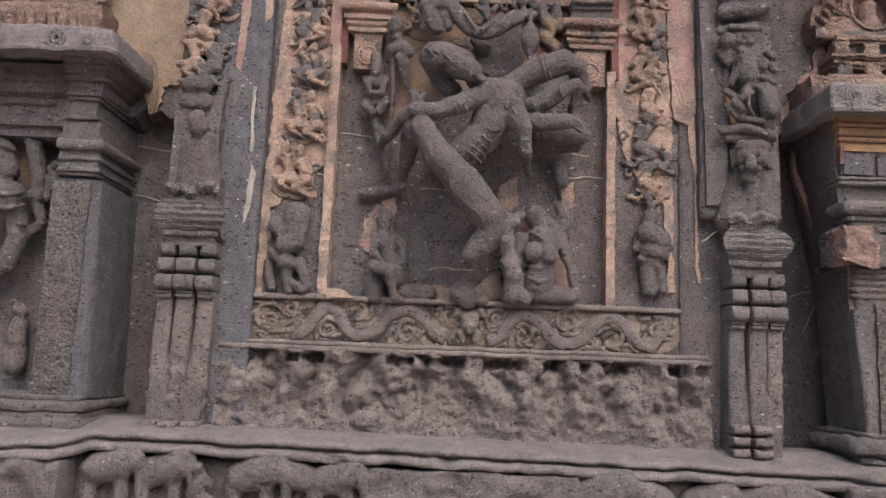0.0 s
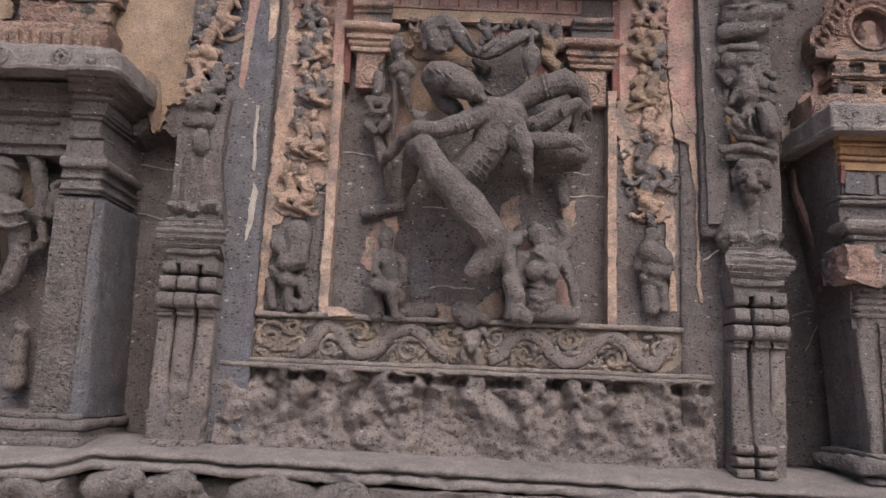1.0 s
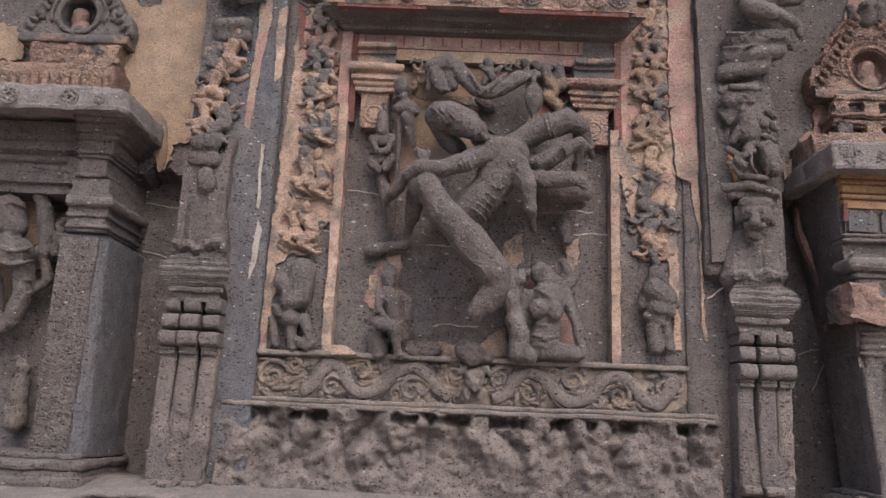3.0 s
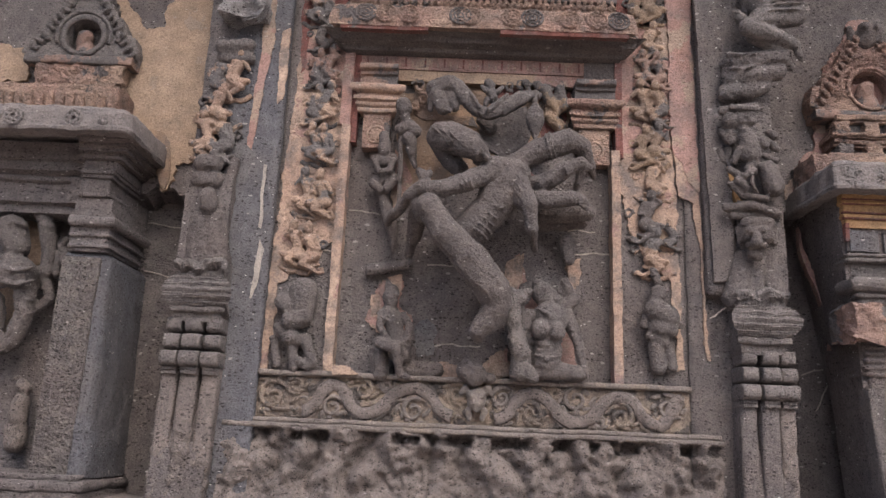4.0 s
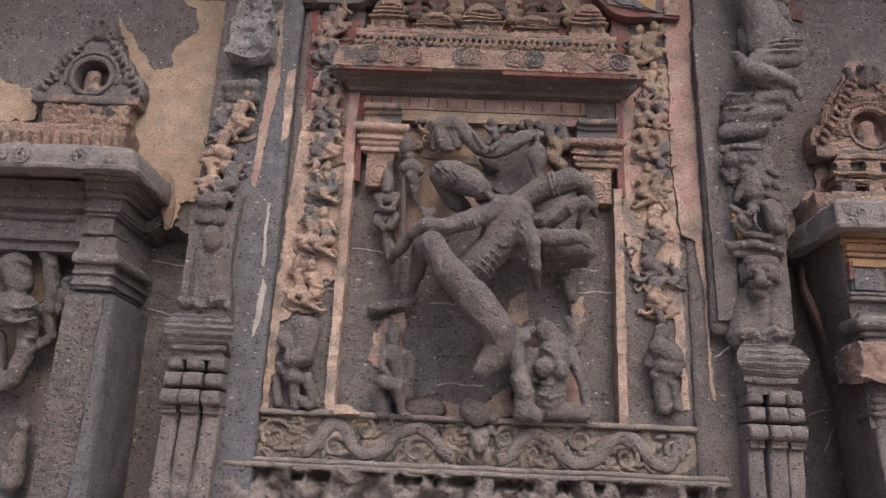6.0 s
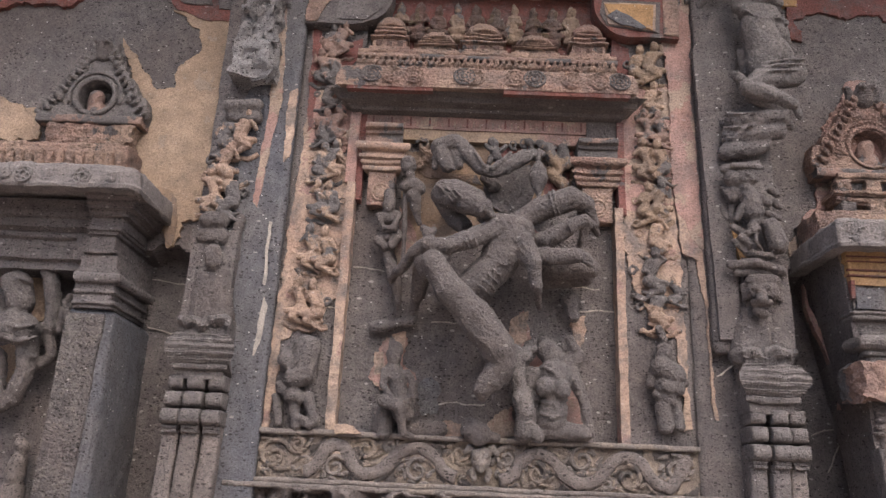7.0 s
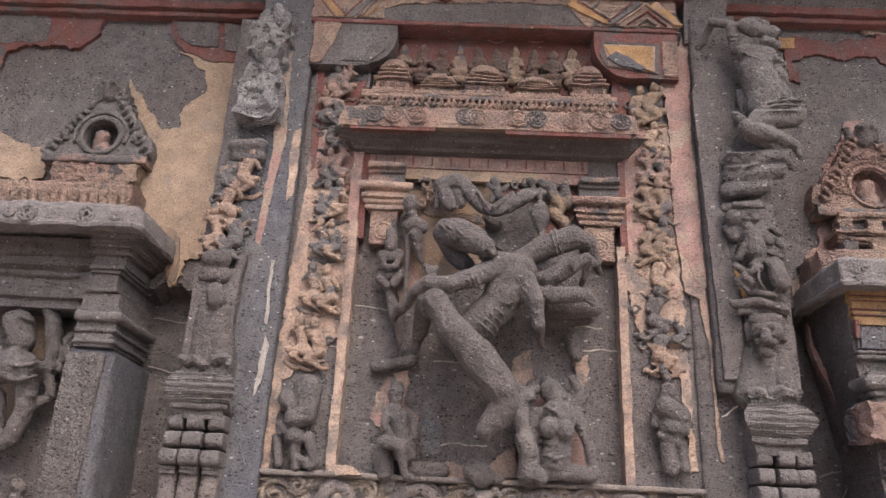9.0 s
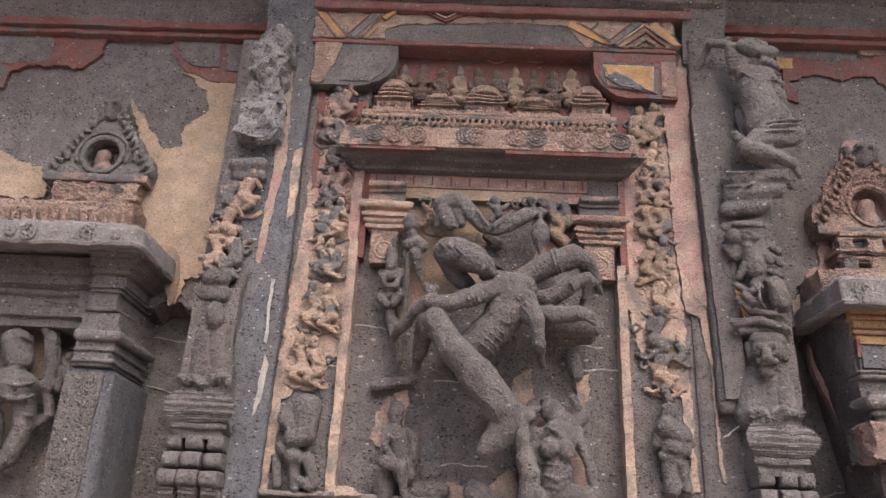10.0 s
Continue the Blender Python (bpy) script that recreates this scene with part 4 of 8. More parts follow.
limb(bm, -0.34, 2.175, -0.306, 2.19, 0.009, 0.009, 0.285, 0.268, 5.12)
limb(bm, -0.306, 2.19, -0.282, 2.181, 0.009, 0.009, 0.268, 0.256, 5.12)
limb(bm, -0.263, 2.182, -0.239, 2.177, 0.009, 0.009, 0.195, 0.158, 5.12)
tagged(sculpt("seated_attendant", bm, STONE_FIGURE, 0.007, 2, 0.006, 0.04), "small seated figure with crossed arms on a stool", "relief statue")

bm = bmesh.new()
limb(bm, -0.289, 2.04, -0.073, 2.042, 0.059, 0.059, 0.04, 0.04, 5.12)
tagged(sculpt("rough_boulder", bm, STONE, 0.012, 1, 0.014, 0.05), "low rough stone beside the small figure", "relief carving")

bm = bmesh.new()
limb(bm, -0.541, 2.695, -0.288, 2.744, 0.046, 0.034, 0.06, 0.06, 5.12)
tagged(sculpt("stone_bracket", bm, STONE, 0.012, 1, 0.014, 0.05), "rough stone bracket jutting from the panel field", "relief carving", "projecting stones")

bm = bmesh.new()
limb(bm, 0.77, 2.953, 0.793, 2.824, 0.046, 0.049, 0.08, 0.08, 5.12)
tagged(sculpt("stone_bracket", bm, STONE, 0.012, 1, 0.014, 0.05), "rough stone knob jutting from the panel field", "relief carving", "projecting stones")

bm = bmesh.new()
limb(bm, 0.618, 2.561, 0.656, 2.517, 0.078, 0.078, 0.16, 0.16, 5.12)
limb(bm, 0.585, 2.621, 0.728, 2.497, 0.046, 0.053, 0.12, 0.12, 5.12)
limb(bm, 0.655, 2.393, 0.649, 2.264, 0.118, 0.094, 0.17, 0.17, 5.12)
limb(bm, 0.583, 2.321, 0.586, 2.311, 0.061, 0.061, 0.26, 0.26, 5.12)
limb(bm, 0.691, 2.311, 0.694, 2.297, 0.056, 0.058, 0.26, 0.26, 5.12)
limb(bm, 0.65, 2.198, 0.632, 2.118, 0.096, 0.097, 0.17, 0.17, 5.12)
limb(bm, 0.633, 2.064, 0.867, 2.048, 0.068, 0.047, 0.17, 0.17, 5.12)
limb(bm, 0.633, 2.064, 0.514, 2.034, 0.065, 0.047, 0.17, 0.17, 5.12)
limb(bm, 0.767, 2.432, 0.848, 2.237, 0.048, 0.037, 0.16, 0.16, 5.12)
limb(bm, 0.848, 2.237, 0.88, 2.069, 0.037, 0.032, 0.16, 0.18, 5.12)
limb(bm, 0.744, 2.469, 0.818, 2.532, 0.044, 0.041, 0.16, 0.16, 5.12)
limb(bm, 0.825, 2.539, 0.765, 2.651, 0.038, 0.034, 0.12, 0.12, 5.12)
limb(bm, 0.539, 2.408, 0.474, 2.287, 0.048, 0.044, 0.16, 0.16, 5.12)
limb(bm, 0.783, 2.56, 0.791, 2.503, 0.046, 0.044, 0.1, 0.1, 5.12)
limb(bm, 0.458, 2.464, 0.487, 2.316, 0.041, 0.054, 0.14, 0.14, 5.12)
limb(bm, 0.491, 2.261, 0.545, 2.073, 0.063, 0.048, 0.14, 0.14, 5.12)
limb(bm, 0.583, 2.44, 0.606, 2.423, 0.011, 0.011, 0.245, 0.269, 5.12)
limb(bm, 0.606, 2.423, 0.633, 2.407, 0.011, 0.011, 0.269, 0.28, 5.12)
limb(bm, 0.633, 2.407, 0.67, 2.421, 0.011, 0.011, 0.28, 0.273, 5.12)
limb(bm, 0.67, 2.421, 0.71, 2.438, 0.011, 0.011, 0.273, 0.248, 5.12)
limb(bm, 0.556, 2.239, 0.579, 2.227, 0.011, 0.011, 0.186, 0.236, 5.12)
limb(bm, 0.579, 2.227, 0.61, 2.215, 0.011, 0.011, 0.236, 0.253, 5.12)
limb(bm, 0.61, 2.215, 0.637, 2.208, 0.011, 0.011, 0.253, 0.261, 5.12)
limb(bm, 0.637, 2.208, 0.667, 2.221, 0.011, 0.011, 0.261, 0.253, 5.12)
limb(bm, 0.667, 2.221, 0.698, 2.231, 0.011, 0.011, 0.253, 0.239, 5.12)
limb(bm, 0.698, 2.231, 0.732, 2.248, 0.011, 0.011, 0.239, 0.201, 5.12)
limb(bm, 0.563, 2.151, 0.585, 2.139, 0.011, 0.011, 0.235, 0.255, 5.12)
limb(bm, 0.585, 2.139, 0.606, 2.132, 0.011, 0.011, 0.255, 0.264, 5.12)
limb(bm, 0.606, 2.132, 0.63, 2.122, 0.011, 0.011, 0.264, 0.266, 5.12)
limb(bm, 0.63, 2.122, 0.66, 2.135, 0.011, 0.011, 0.266, 0.259, 5.12)
limb(bm, 0.66, 2.135, 0.69, 2.145, 0.011, 0.011, 0.259, 0.243, 5.12)
limb(bm, 0.69, 2.145, 0.724, 2.161, 0.011, 0.011, 0.243, 0.209, 5.12)
limb(bm, 0.548, 2.571, 0.577, 2.578, 0.011, 0.011, 0.192, 0.221, 5.12)
limb(bm, 0.577, 2.578, 0.61, 2.586, 0.011, 0.011, 0.221, 0.225, 5.12)
limb(bm, 0.61, 2.586, 0.639, 2.576, 0.011, 0.011, 0.225, 0.225, 5.12)
limb(bm, 0.639, 2.576, 0.666, 2.564, 0.011, 0.011, 0.225, 0.215, 5.12)
limb(bm, 0.666, 2.564, 0.698, 2.557, 0.011, 0.011, 0.215, 0.199, 5.12)
limb(bm, 0.782, 2.356, 0.813, 2.37, 0.011, 0.011, 0.201, 0.193, 5.12)
limb(bm, 0.797, 2.321, 0.828, 2.334, 0.011, 0.011, 0.199, 0.191, 5.12)
tagged(sculpt("female_attendant", bm, STONE_FIGURE, 0.007, 2, 0.012, 0.05), "worn female figure seated with an arm raised", "relief statue")

bm = bmesh.new()
limb(bm, 0.218, 4.062, 0.234, 4.045, 0.034, 0.034, 0.14, 0.14, 5.12)
limb(bm, 0.236, 3.997, 0.254, 3.946, 0.042, 0.034, 0.13, 0.13, 5.12)
limb(bm, 0.203, 3.995, 0.170, 4.029, 0.019, 0.015, 0.15, 0.15, 5.12)
limb(bm, 0.283, 3.990, 0.314, 4.026, 0.019, 0.015, 0.15, 0.15, 5.12)
limb(bm, 0.254, 3.942, 0.303, 3.918, 0.030, 0.019, 0.12, 0.12, 5.12)
limb(bm, 0.214, 3.940, 0.199, 3.905, 0.027, 0.019, 0.12, 0.12, 5.12)
tagged(sculpt("flying_attendant", bm, STONE_FIGURE, 0.006, 1, 0.007, 0.03), "small flying figure in bare stone above the dancer", "relief statue", "flying figures")

bm = bmesh.new()
limb(bm, 0.484, 4.099, 0.492, 4.091, 0.033, 0.032, 0.08, 0.08, 5.12)
limb(bm, 0.564, 4.094, 0.573, 4.086, 0.033, 0.033, 0.08, 0.08, 5.12)
limb(bm, 0.625, 4.053, 0.667, 3.945, 0.049, 0.040, 0.08, 0.08, 5.12)
limb(bm, 0.689, 3.977, 0.71, 3.891, 0.036, 0.032, 0.06, 0.06, 5.12)
limb(bm, 0.729, 4.067, 0.762, 3.937, 0.040, 0.048, 0.06, 0.06, 5.12)
limb(bm, 0.651, 3.871, 0.732, 3.788, 0.040, 0.048, 0.05, 0.05, 5.12)
limb(bm, 0.507, 4.035, 0.548, 3.993, 0.036, 0.036, 0.06, 0.06, 5.12)
tagged(sculpt("flying_attendant", bm, GOLD_FIGURE, 0.01, 2, 0.014, 0.025), "small ochre-tinted flying figure above the dancer", "relief statue", "flying figures")

bm = bmesh.new()
limb(bm, -0.643, 4.017, -0.669, 4.031, 0.013, 0.012, 0.06, 0.06, 5.12)
limb(bm, -0.669, 4.031, -0.677, 4.059, 0.013, 0.012, 0.06, 0.06, 5.12)
limb(bm, -0.677, 4.059, -0.664, 4.080, 0.013, 0.012, 0.06, 0.06, 5.12)
limb(bm, -0.664, 4.080, -0.643, 4.082, 0.013, 0.012, 0.06, 0.06, 5.12)
limb(bm, -0.643, 4.082, -0.629, 4.068, 0.013, 0.012, 0.06, 0.06, 5.12)
limb(bm, -0.629, 4.068, -0.630, 4.051, 0.013, 0.012, 0.06, 0.06, 5.12)
limb(bm, -0.630, 4.051, -0.641, 4.043, 0.013, 0.012, 0.06, 0.06, 5.12)
limb(bm, -0.546, 4.054, -0.550, 4.026, 0.013, 0.012, 0.06, 0.06, 5.12)
limb(bm, -0.550, 4.026, -0.570, 4.013, 0.013, 0.012, 0.06, 0.06, 5.12)
limb(bm, -0.570, 4.013, -0.590, 4.021, 0.013, 0.012, 0.06, 0.06, 5.12)
limb(bm, -0.590, 4.021, -0.597, 4.040, 0.013, 0.012, 0.06, 0.06, 5.12)
limb(bm, -0.597, 4.040, -0.589, 4.056, 0.013, 0.012, 0.06, 0.06, 5.12)
limb(bm, -0.589, 4.056, -0.576, 4.058, 0.013, 0.012, 0.06, 0.06, 5.12)
limb(bm, -0.576, 4.058, -0.567, 4.050, 0.013, 0.012, 0.06, 0.06, 5.12)
limb(bm, -0.493, 4.105, -0.477, 4.083, 0.013, 0.012, 0.06, 0.06, 5.12)
limb(bm, -0.477, 4.083, -0.481, 4.057, 0.013, 0.012, 0.06, 0.06, 5.12)
limb(bm, -0.481, 4.057, -0.499, 4.046, 0.013, 0.012, 0.06, 0.06, 5.12)
limb(bm, -0.499, 4.046, -0.516, 4.054, 0.013, 0.012, 0.06, 0.06, 5.12)
limb(bm, -0.516, 4.054, -0.522, 4.070, 0.013, 0.012, 0.06, 0.06, 5.12)
limb(bm, -0.522, 4.070, -0.515, 4.083, 0.013, 0.012, 0.06, 0.06, 5.12)
limb(bm, -0.515, 4.083, -0.504, 4.085, 0.013, 0.012, 0.06, 0.06, 5.12)
limb(bm, -0.328, 4.077, -0.294, 4.104, 0.013, 0.012, 0.06, 0.06, 5.12)
limb(bm, -0.294, 4.104, -0.257, 4.095, 0.013, 0.012, 0.06, 0.06, 5.12)
limb(bm, -0.257, 4.095, -0.241, 4.062, 0.013, 0.012, 0.06, 0.06, 5.12)
limb(bm, -0.241, 4.062, -0.252, 4.032, 0.013, 0.012, 0.06, 0.06, 5.12)
limb(bm, -0.252, 4.032, -0.276, 4.023, 0.013, 0.012, 0.06, 0.06, 5.12)
limb(bm, -0.276, 4.023, -0.296, 4.036, 0.013, 0.012, 0.06, 0.06, 5.12)
limb(bm, -0.296, 4.036, -0.298, 4.056, 0.013, 0.012, 0.06, 0.06, 5.12)
limb(bm, -0.267, 4.006, -0.229, 4.002, 0.013, 0.012, 0.06, 0.06, 5.12)
limb(bm, -0.229, 4.002, -0.208, 3.972, 0.013, 0.012, 0.06, 0.06, 5.12)
limb(bm, -0.208, 3.972, -0.215, 3.938, 0.013, 0.012, 0.06, 0.06, 5.12)
limb(bm, -0.215, 3.938, -0.239, 3.925, 0.013, 0.012, 0.06, 0.06, 5.12)
limb(bm, -0.239, 3.925, -0.261, 3.935, 0.013, 0.012, 0.06, 0.06, 5.12)
limb(bm, -0.261, 3.935, -0.267, 3.956, 0.013, 0.012, 0.06, 0.06, 5.12)
limb(bm, -0.267, 3.956, -0.258, 3.972, 0.013, 0.012, 0.06, 0.06, 5.12)
limb(bm, -0.333, 3.882, -0.328, 3.912, 0.013, 0.012, 0.06, 0.06, 5.12)
limb(bm, -0.328, 3.912, -0.305, 3.926, 0.013, 0.012, 0.06, 0.06, 5.12)
limb(bm, -0.305, 3.926, -0.283, 3.917, 0.013, 0.012, 0.06, 0.06, 5.12)
limb(bm, -0.283, 3.917, -0.276, 3.895, 0.013, 0.012, 0.06, 0.06, 5.12)
limb(bm, -0.276, 3.895, -0.285, 3.879, 0.013, 0.012, 0.06, 0.06, 5.12)
limb(bm, -0.285, 3.879, -0.300, 3.876, 0.013, 0.012, 0.06, 0.06, 5.12)
limb(bm, -0.300, 3.876, -0.309, 3.885, 0.013, 0.012, 0.06, 0.06, 5.12)
limb(bm, -0.315, 4.124, -0.292, 4.143, 0.013, 0.012, 0.06, 0.06, 5.12)
limb(bm, -0.292, 4.143, -0.266, 4.136, 0.013, 0.012, 0.06, 0.06, 5.12)
limb(bm, -0.266, 4.136, -0.255, 4.113, 0.013, 0.012, 0.06, 0.06, 5.12)
limb(bm, -0.255, 4.113, -0.263, 4.092, 0.013, 0.012, 0.06, 0.06, 5.12)
limb(bm, -0.263, 4.092, -0.280, 4.086, 0.013, 0.012, 0.06, 0.06, 5.12)
limb(bm, -0.280, 4.086, -0.293, 4.095, 0.013, 0.012, 0.06, 0.06, 5.12)
limb(bm, -0.293, 4.095, -0.295, 4.109, 0.013, 0.012, 0.06, 0.06, 5.12)
limb(bm, 0.390, 4.044, 0.361, 4.049, 0.013, 0.012, 0.06, 0.06, 5.12)
limb(bm, 0.361, 4.049, 0.348, 4.073, 0.013, 0.012, 0.06, 0.06, 5.12)
limb(bm, 0.348, 4.073, 0.355, 4.098, 0.013, 0.012, 0.06, 0.06, 5.12)
limb(bm, 0.355, 4.098, 0.374, 4.107, 0.013, 0.012, 0.06, 0.06, 5.12)
limb(bm, 0.374, 4.107, 0.390, 4.098, 0.013, 0.012, 0.06, 0.06, 5.12)
limb(bm, 0.390, 4.098, 0.393, 4.081, 0.013, 0.012, 0.06, 0.06, 5.12)
limb(bm, 0.393, 4.081, 0.385, 4.070, 0.013, 0.012, 0.06, 0.06, 5.12)
limb(bm, 0.462, 4.063, 0.434, 4.072, 0.013, 0.012, 0.06, 0.06, 5.12)
limb(bm, 0.434, 4.072, 0.424, 4.099, 0.013, 0.012, 0.06, 0.06, 5.12)
limb(bm, 0.424, 4.099, 0.435, 4.122, 0.013, 0.012, 0.06, 0.06, 5.12)
limb(bm, 0.435, 4.122, 0.455, 4.128, 0.013, 0.012, 0.06, 0.06, 5.12)
limb(bm, 0.455, 4.128, 0.469, 4.116, 0.013, 0.012, 0.06, 0.06, 5.12)
limb(bm, 0.469, 4.116, 0.470, 4.100, 0.013, 0.012, 0.06, 0.06, 5.12)
limb(bm, 0.470, 4.100, 0.461, 4.090, 0.013, 0.012, 0.06, 0.06, 5.12)
limb(bm, 0.680, 4.024, 0.641, 4.025, 0.013, 0.012, 0.06, 0.06, 5.12)
limb(bm, 0.641, 4.025, 0.620, 4.055, 0.013, 0.012, 0.06, 0.06, 5.12)
limb(bm, 0.620, 4.055, 0.627, 4.088, 0.013, 0.012, 0.06, 0.06, 5.12)
limb(bm, 0.627, 4.088, 0.651, 4.104, 0.013, 0.012, 0.06, 0.06, 5.12)
limb(bm, 0.651, 4.104, 0.674, 4.095, 0.013, 0.012, 0.06, 0.06, 5.12)
limb(bm, 0.674, 4.095, 0.680, 4.073, 0.013, 0.012, 0.06, 0.06, 5.12)
limb(bm, 0.680, 4.073, 0.670, 4.058, 0.013, 0.012, 0.06, 0.06, 5.12)
limb(bm, 0.703, 4.028, 0.729, 4.008, 0.013, 0.012, 0.06, 0.06, 5.12)
limb(bm, 0.729, 4.008, 0.731, 3.976, 0.013, 0.012, 0.06, 0.06, 5.12)
limb(bm, 0.731, 3.976, 0.712, 3.956, 0.013, 0.012, 0.06, 0.06, 5.12)
limb(bm, 0.712, 3.956, 0.689, 3.957, 0.013, 0.012, 0.06, 0.06, 5.12)
limb(bm, 0.689, 3.957, 0.678, 3.975, 0.013, 0.012, 0.06, 0.06, 5.12)
limb(bm, 0.678, 3.975, 0.682, 3.993, 0.013, 0.012, 0.06, 0.06, 5.12)
limb(bm, 0.682, 3.993, 0.695, 3.999, 0.013, 0.012, 0.06, 0.06, 5.12)
limb(bm, 0.635, 3.944, 0.663, 3.939, 0.013, 0.012, 0.06, 0.06, 5.12)
limb(bm, 0.663, 3.939, 0.676, 3.914, 0.013, 0.012, 0.06, 0.06, 5.12)
limb(bm, 0.676, 3.914, 0.667, 3.890, 0.013, 0.012, 0.06, 0.06, 5.12)
limb(bm, 0.667, 3.890, 0.648, 3.882, 0.013, 0.012, 0.06, 0.06, 5.12)
limb(bm, 0.648, 3.882, 0.633, 3.891, 0.013, 0.012, 0.06, 0.06, 5.12)
limb(bm, 0.633, 3.891, 0.630, 3.907, 0.013, 0.012, 0.06, 0.06, 5.12)
limb(bm, 0.630, 3.907, 0.638, 3.918, 0.013, 0.012, 0.06, 0.06, 5.12)
limb(bm, 0.716, 4.073, 0.706, 4.103, 0.013, 0.012, 0.06, 0.06, 5.12)
limb(bm, 0.706, 4.103, 0.718, 4.128, 0.013, 0.012, 0.06, 0.06, 5.12)
limb(bm, 0.718, 4.128, 0.741, 4.134, 0.013, 0.012, 0.06, 0.06, 5.12)
limb(bm, 0.741, 4.134, 0.758, 4.121, 0.013, 0.012, 0.06, 0.06, 5.12)
limb(bm, 0.758, 4.121, 0.758, 4.101, 0.013, 0.012, 0.06, 0.06, 5.12)
limb(bm, 0.758, 4.101, 0.747, 4.089, 0.013, 0.012, 0.06, 0.06, 5.12)
limb(bm, 0.747, 4.089, 0.734, 4.091, 0.013, 0.012, 0.06, 0.06, 5.12)
limb(bm, 0.648, 4.179, 0.677, 4.183, 0.013, 0.012, 0.06, 0.06, 5.12)
limb(bm, 0.677, 4.183, 0.696, 4.163, 0.013, 0.012, 0.06, 0.06, 5.12)
limb(bm, 0.696, 4.163, 0.694, 4.137, 0.013, 0.012, 0.06, 0.06, 5.12)
limb(bm, 0.694, 4.137, 0.678, 4.123, 0.013, 0.012, 0.06, 0.06, 5.12)
limb(bm, 0.678, 4.123, 0.660, 4.127, 0.013, 0.012, 0.06, 0.06, 5.12)
limb(bm, 0.660, 4.127, 0.653, 4.142, 0.013, 0.012, 0.06, 0.06, 5.12)
limb(bm, 0.653, 4.142, 0.659, 4.155, 0.013, 0.012, 0.06, 0.06, 5.12)
tagged(sculpt("scrolled_foliage", bm, GOLD_FIGURE, 0.006, 1, 0.006, 0.02), "ochre-painted curling carved foliage", "relief carving")

# ---- figures at the foot of the two bands ----

bm = bmesh.new()
limb(bm, -0.961, 2.52, -0.961, 2.425, 0.093, 0.096, 0.06, 0.06, 5.05)
limb(bm, -1.087, 2.437, -1.053, 2.401, 0.063, 0.059, 0.07, 0.07, 5.05)
limb(bm, -1.023, 2.313, -0.952, 2.339, 0.067, 0.074, 0.09, 0.09, 5.05)
limb(bm, -1.113, 2.267, -1.073, 2.231, 0.029, 0.029, 0.08, 0.08, 5.05)
limb(bm, -1.015, 2.204, -0.989, 2.198, 0.059, 0.050, 0.08, 0.08, 5.05)
limb(bm, -1.006, 2.181, -0.984, 2.018, 0.040, 0.032, 0.06, 0.06, 5.05)
limb(bm, -0.925, 2.202, -0.869, 2.058, 0.040, 0.036, 0.07, 0.07, 5.05)
limb(bm, -1.134, 2.197, -1.1, 2.033, 0.030, 0.030, 0.04, 0.04, 5.05)
limb(bm, -0.949, 2.055, -0.892, 2.028, 0.036, 0.036, 0.07, 0.07, 5.05)
tagged(sculpt("dwarf_figure", bm, STONE_FIGURE, 0.007, 2, 0.012, 0.04), "squat worn stone dwarf at the foot of a figure band", "relief statue", "figures of the carved bands")

bm = bmesh.new()
limb(bm, 1.373, 2.594, 1.361, 2.556, 0.056, 0.052, 0.08, 0.08, 5.05)
limb(bm, 1.349, 2.479, 1.422, 2.445, 0.082, 0.081, 0.09, 0.09, 5.05)
limb(bm, 1.299, 2.461, 1.279, 2.386, 0.037, 0.033, 0.07, 0.07, 5.05)
limb(bm, 1.464, 2.45, 1.5, 2.395, 0.033, 0.030, 0.07, 0.07, 5.05)
limb(bm, 1.365, 2.368, 1.437, 2.353, 0.067, 0.059, 0.09, 0.09, 5.05)
limb(bm, 1.311, 2.312, 1.402, 2.279, 0.032, 0.044, 0.08, 0.08, 5.05)
limb(bm, 1.426, 2.301, 1.457, 2.12, 0.040, 0.036, 0.06, 0.06, 5.05)
limb(bm, 1.351, 2.243, 1.366, 2.116, 0.052, 0.054, 0.06, 0.06, 5.05)
limb(bm, 1.348, 2.752, 1.384, 2.677, 0.030, 0.030, 0.05, 0.05, 5.05)
tagged(sculpt("dwarf_figure", bm, STONE_FIGURE, 0.007, 2, 0.012, 0.04), "squat worn stone dwarf with bent legs under a figure band", "relief statue", "figures of the carved bands")



# ---- figure that leans from the right-hand column, and the carvings under it ----

bm = bmesh.new()
limb(bm, 2.027, 5.280, 2.078, 5.237, 0.061, 0.061, 0.34, 0.36, 5.05)
limb(bm, 2.138, 5.219, 2.197, 5.191, 0.053, 0.046, 0.36, 0.38, 5.05)
limb(bm, 2.201, 5.226, 2.240, 5.208, 0.032, 0.028, 0.38, 0.38, 5.05)
limb(bm, 2.157, 5.129, 2.236, 5.102, 0.043, 0.032, 0.36, 0.36, 5.05)
limb(bm, 2.106, 5.304, 2.174, 5.281, 0.032, 0.028, 0.36, 0.36, 5.05)
limb(bm, 1.944, 5.277, 1.961, 5.105, 0.043, 0.054, 0.30, 0.30, 5.05)
limb(bm, 1.963, 5.283, 2.079, 5.342, 0.036, 0.029, 0.32, 0.33, 5.05)
limb(bm, 1.822, 5.365, 1.964, 5.308, 0.036, 0.033, 0.26, 0.30, 5.05)
limb(bm, 1.826, 5.375, 1.741, 5.216, 0.029, 0.026, 0.22, 0.06, 5.05)
limb(bm, 1.845, 5.370, 1.945, 5.370, 0.022, 0.022, 0.24, 0.30, 5.05)
limb(bm, 2.031, 5.057, 2.159, 5.023, 0.079, 0.094, 0.30, 0.30, 5.05)
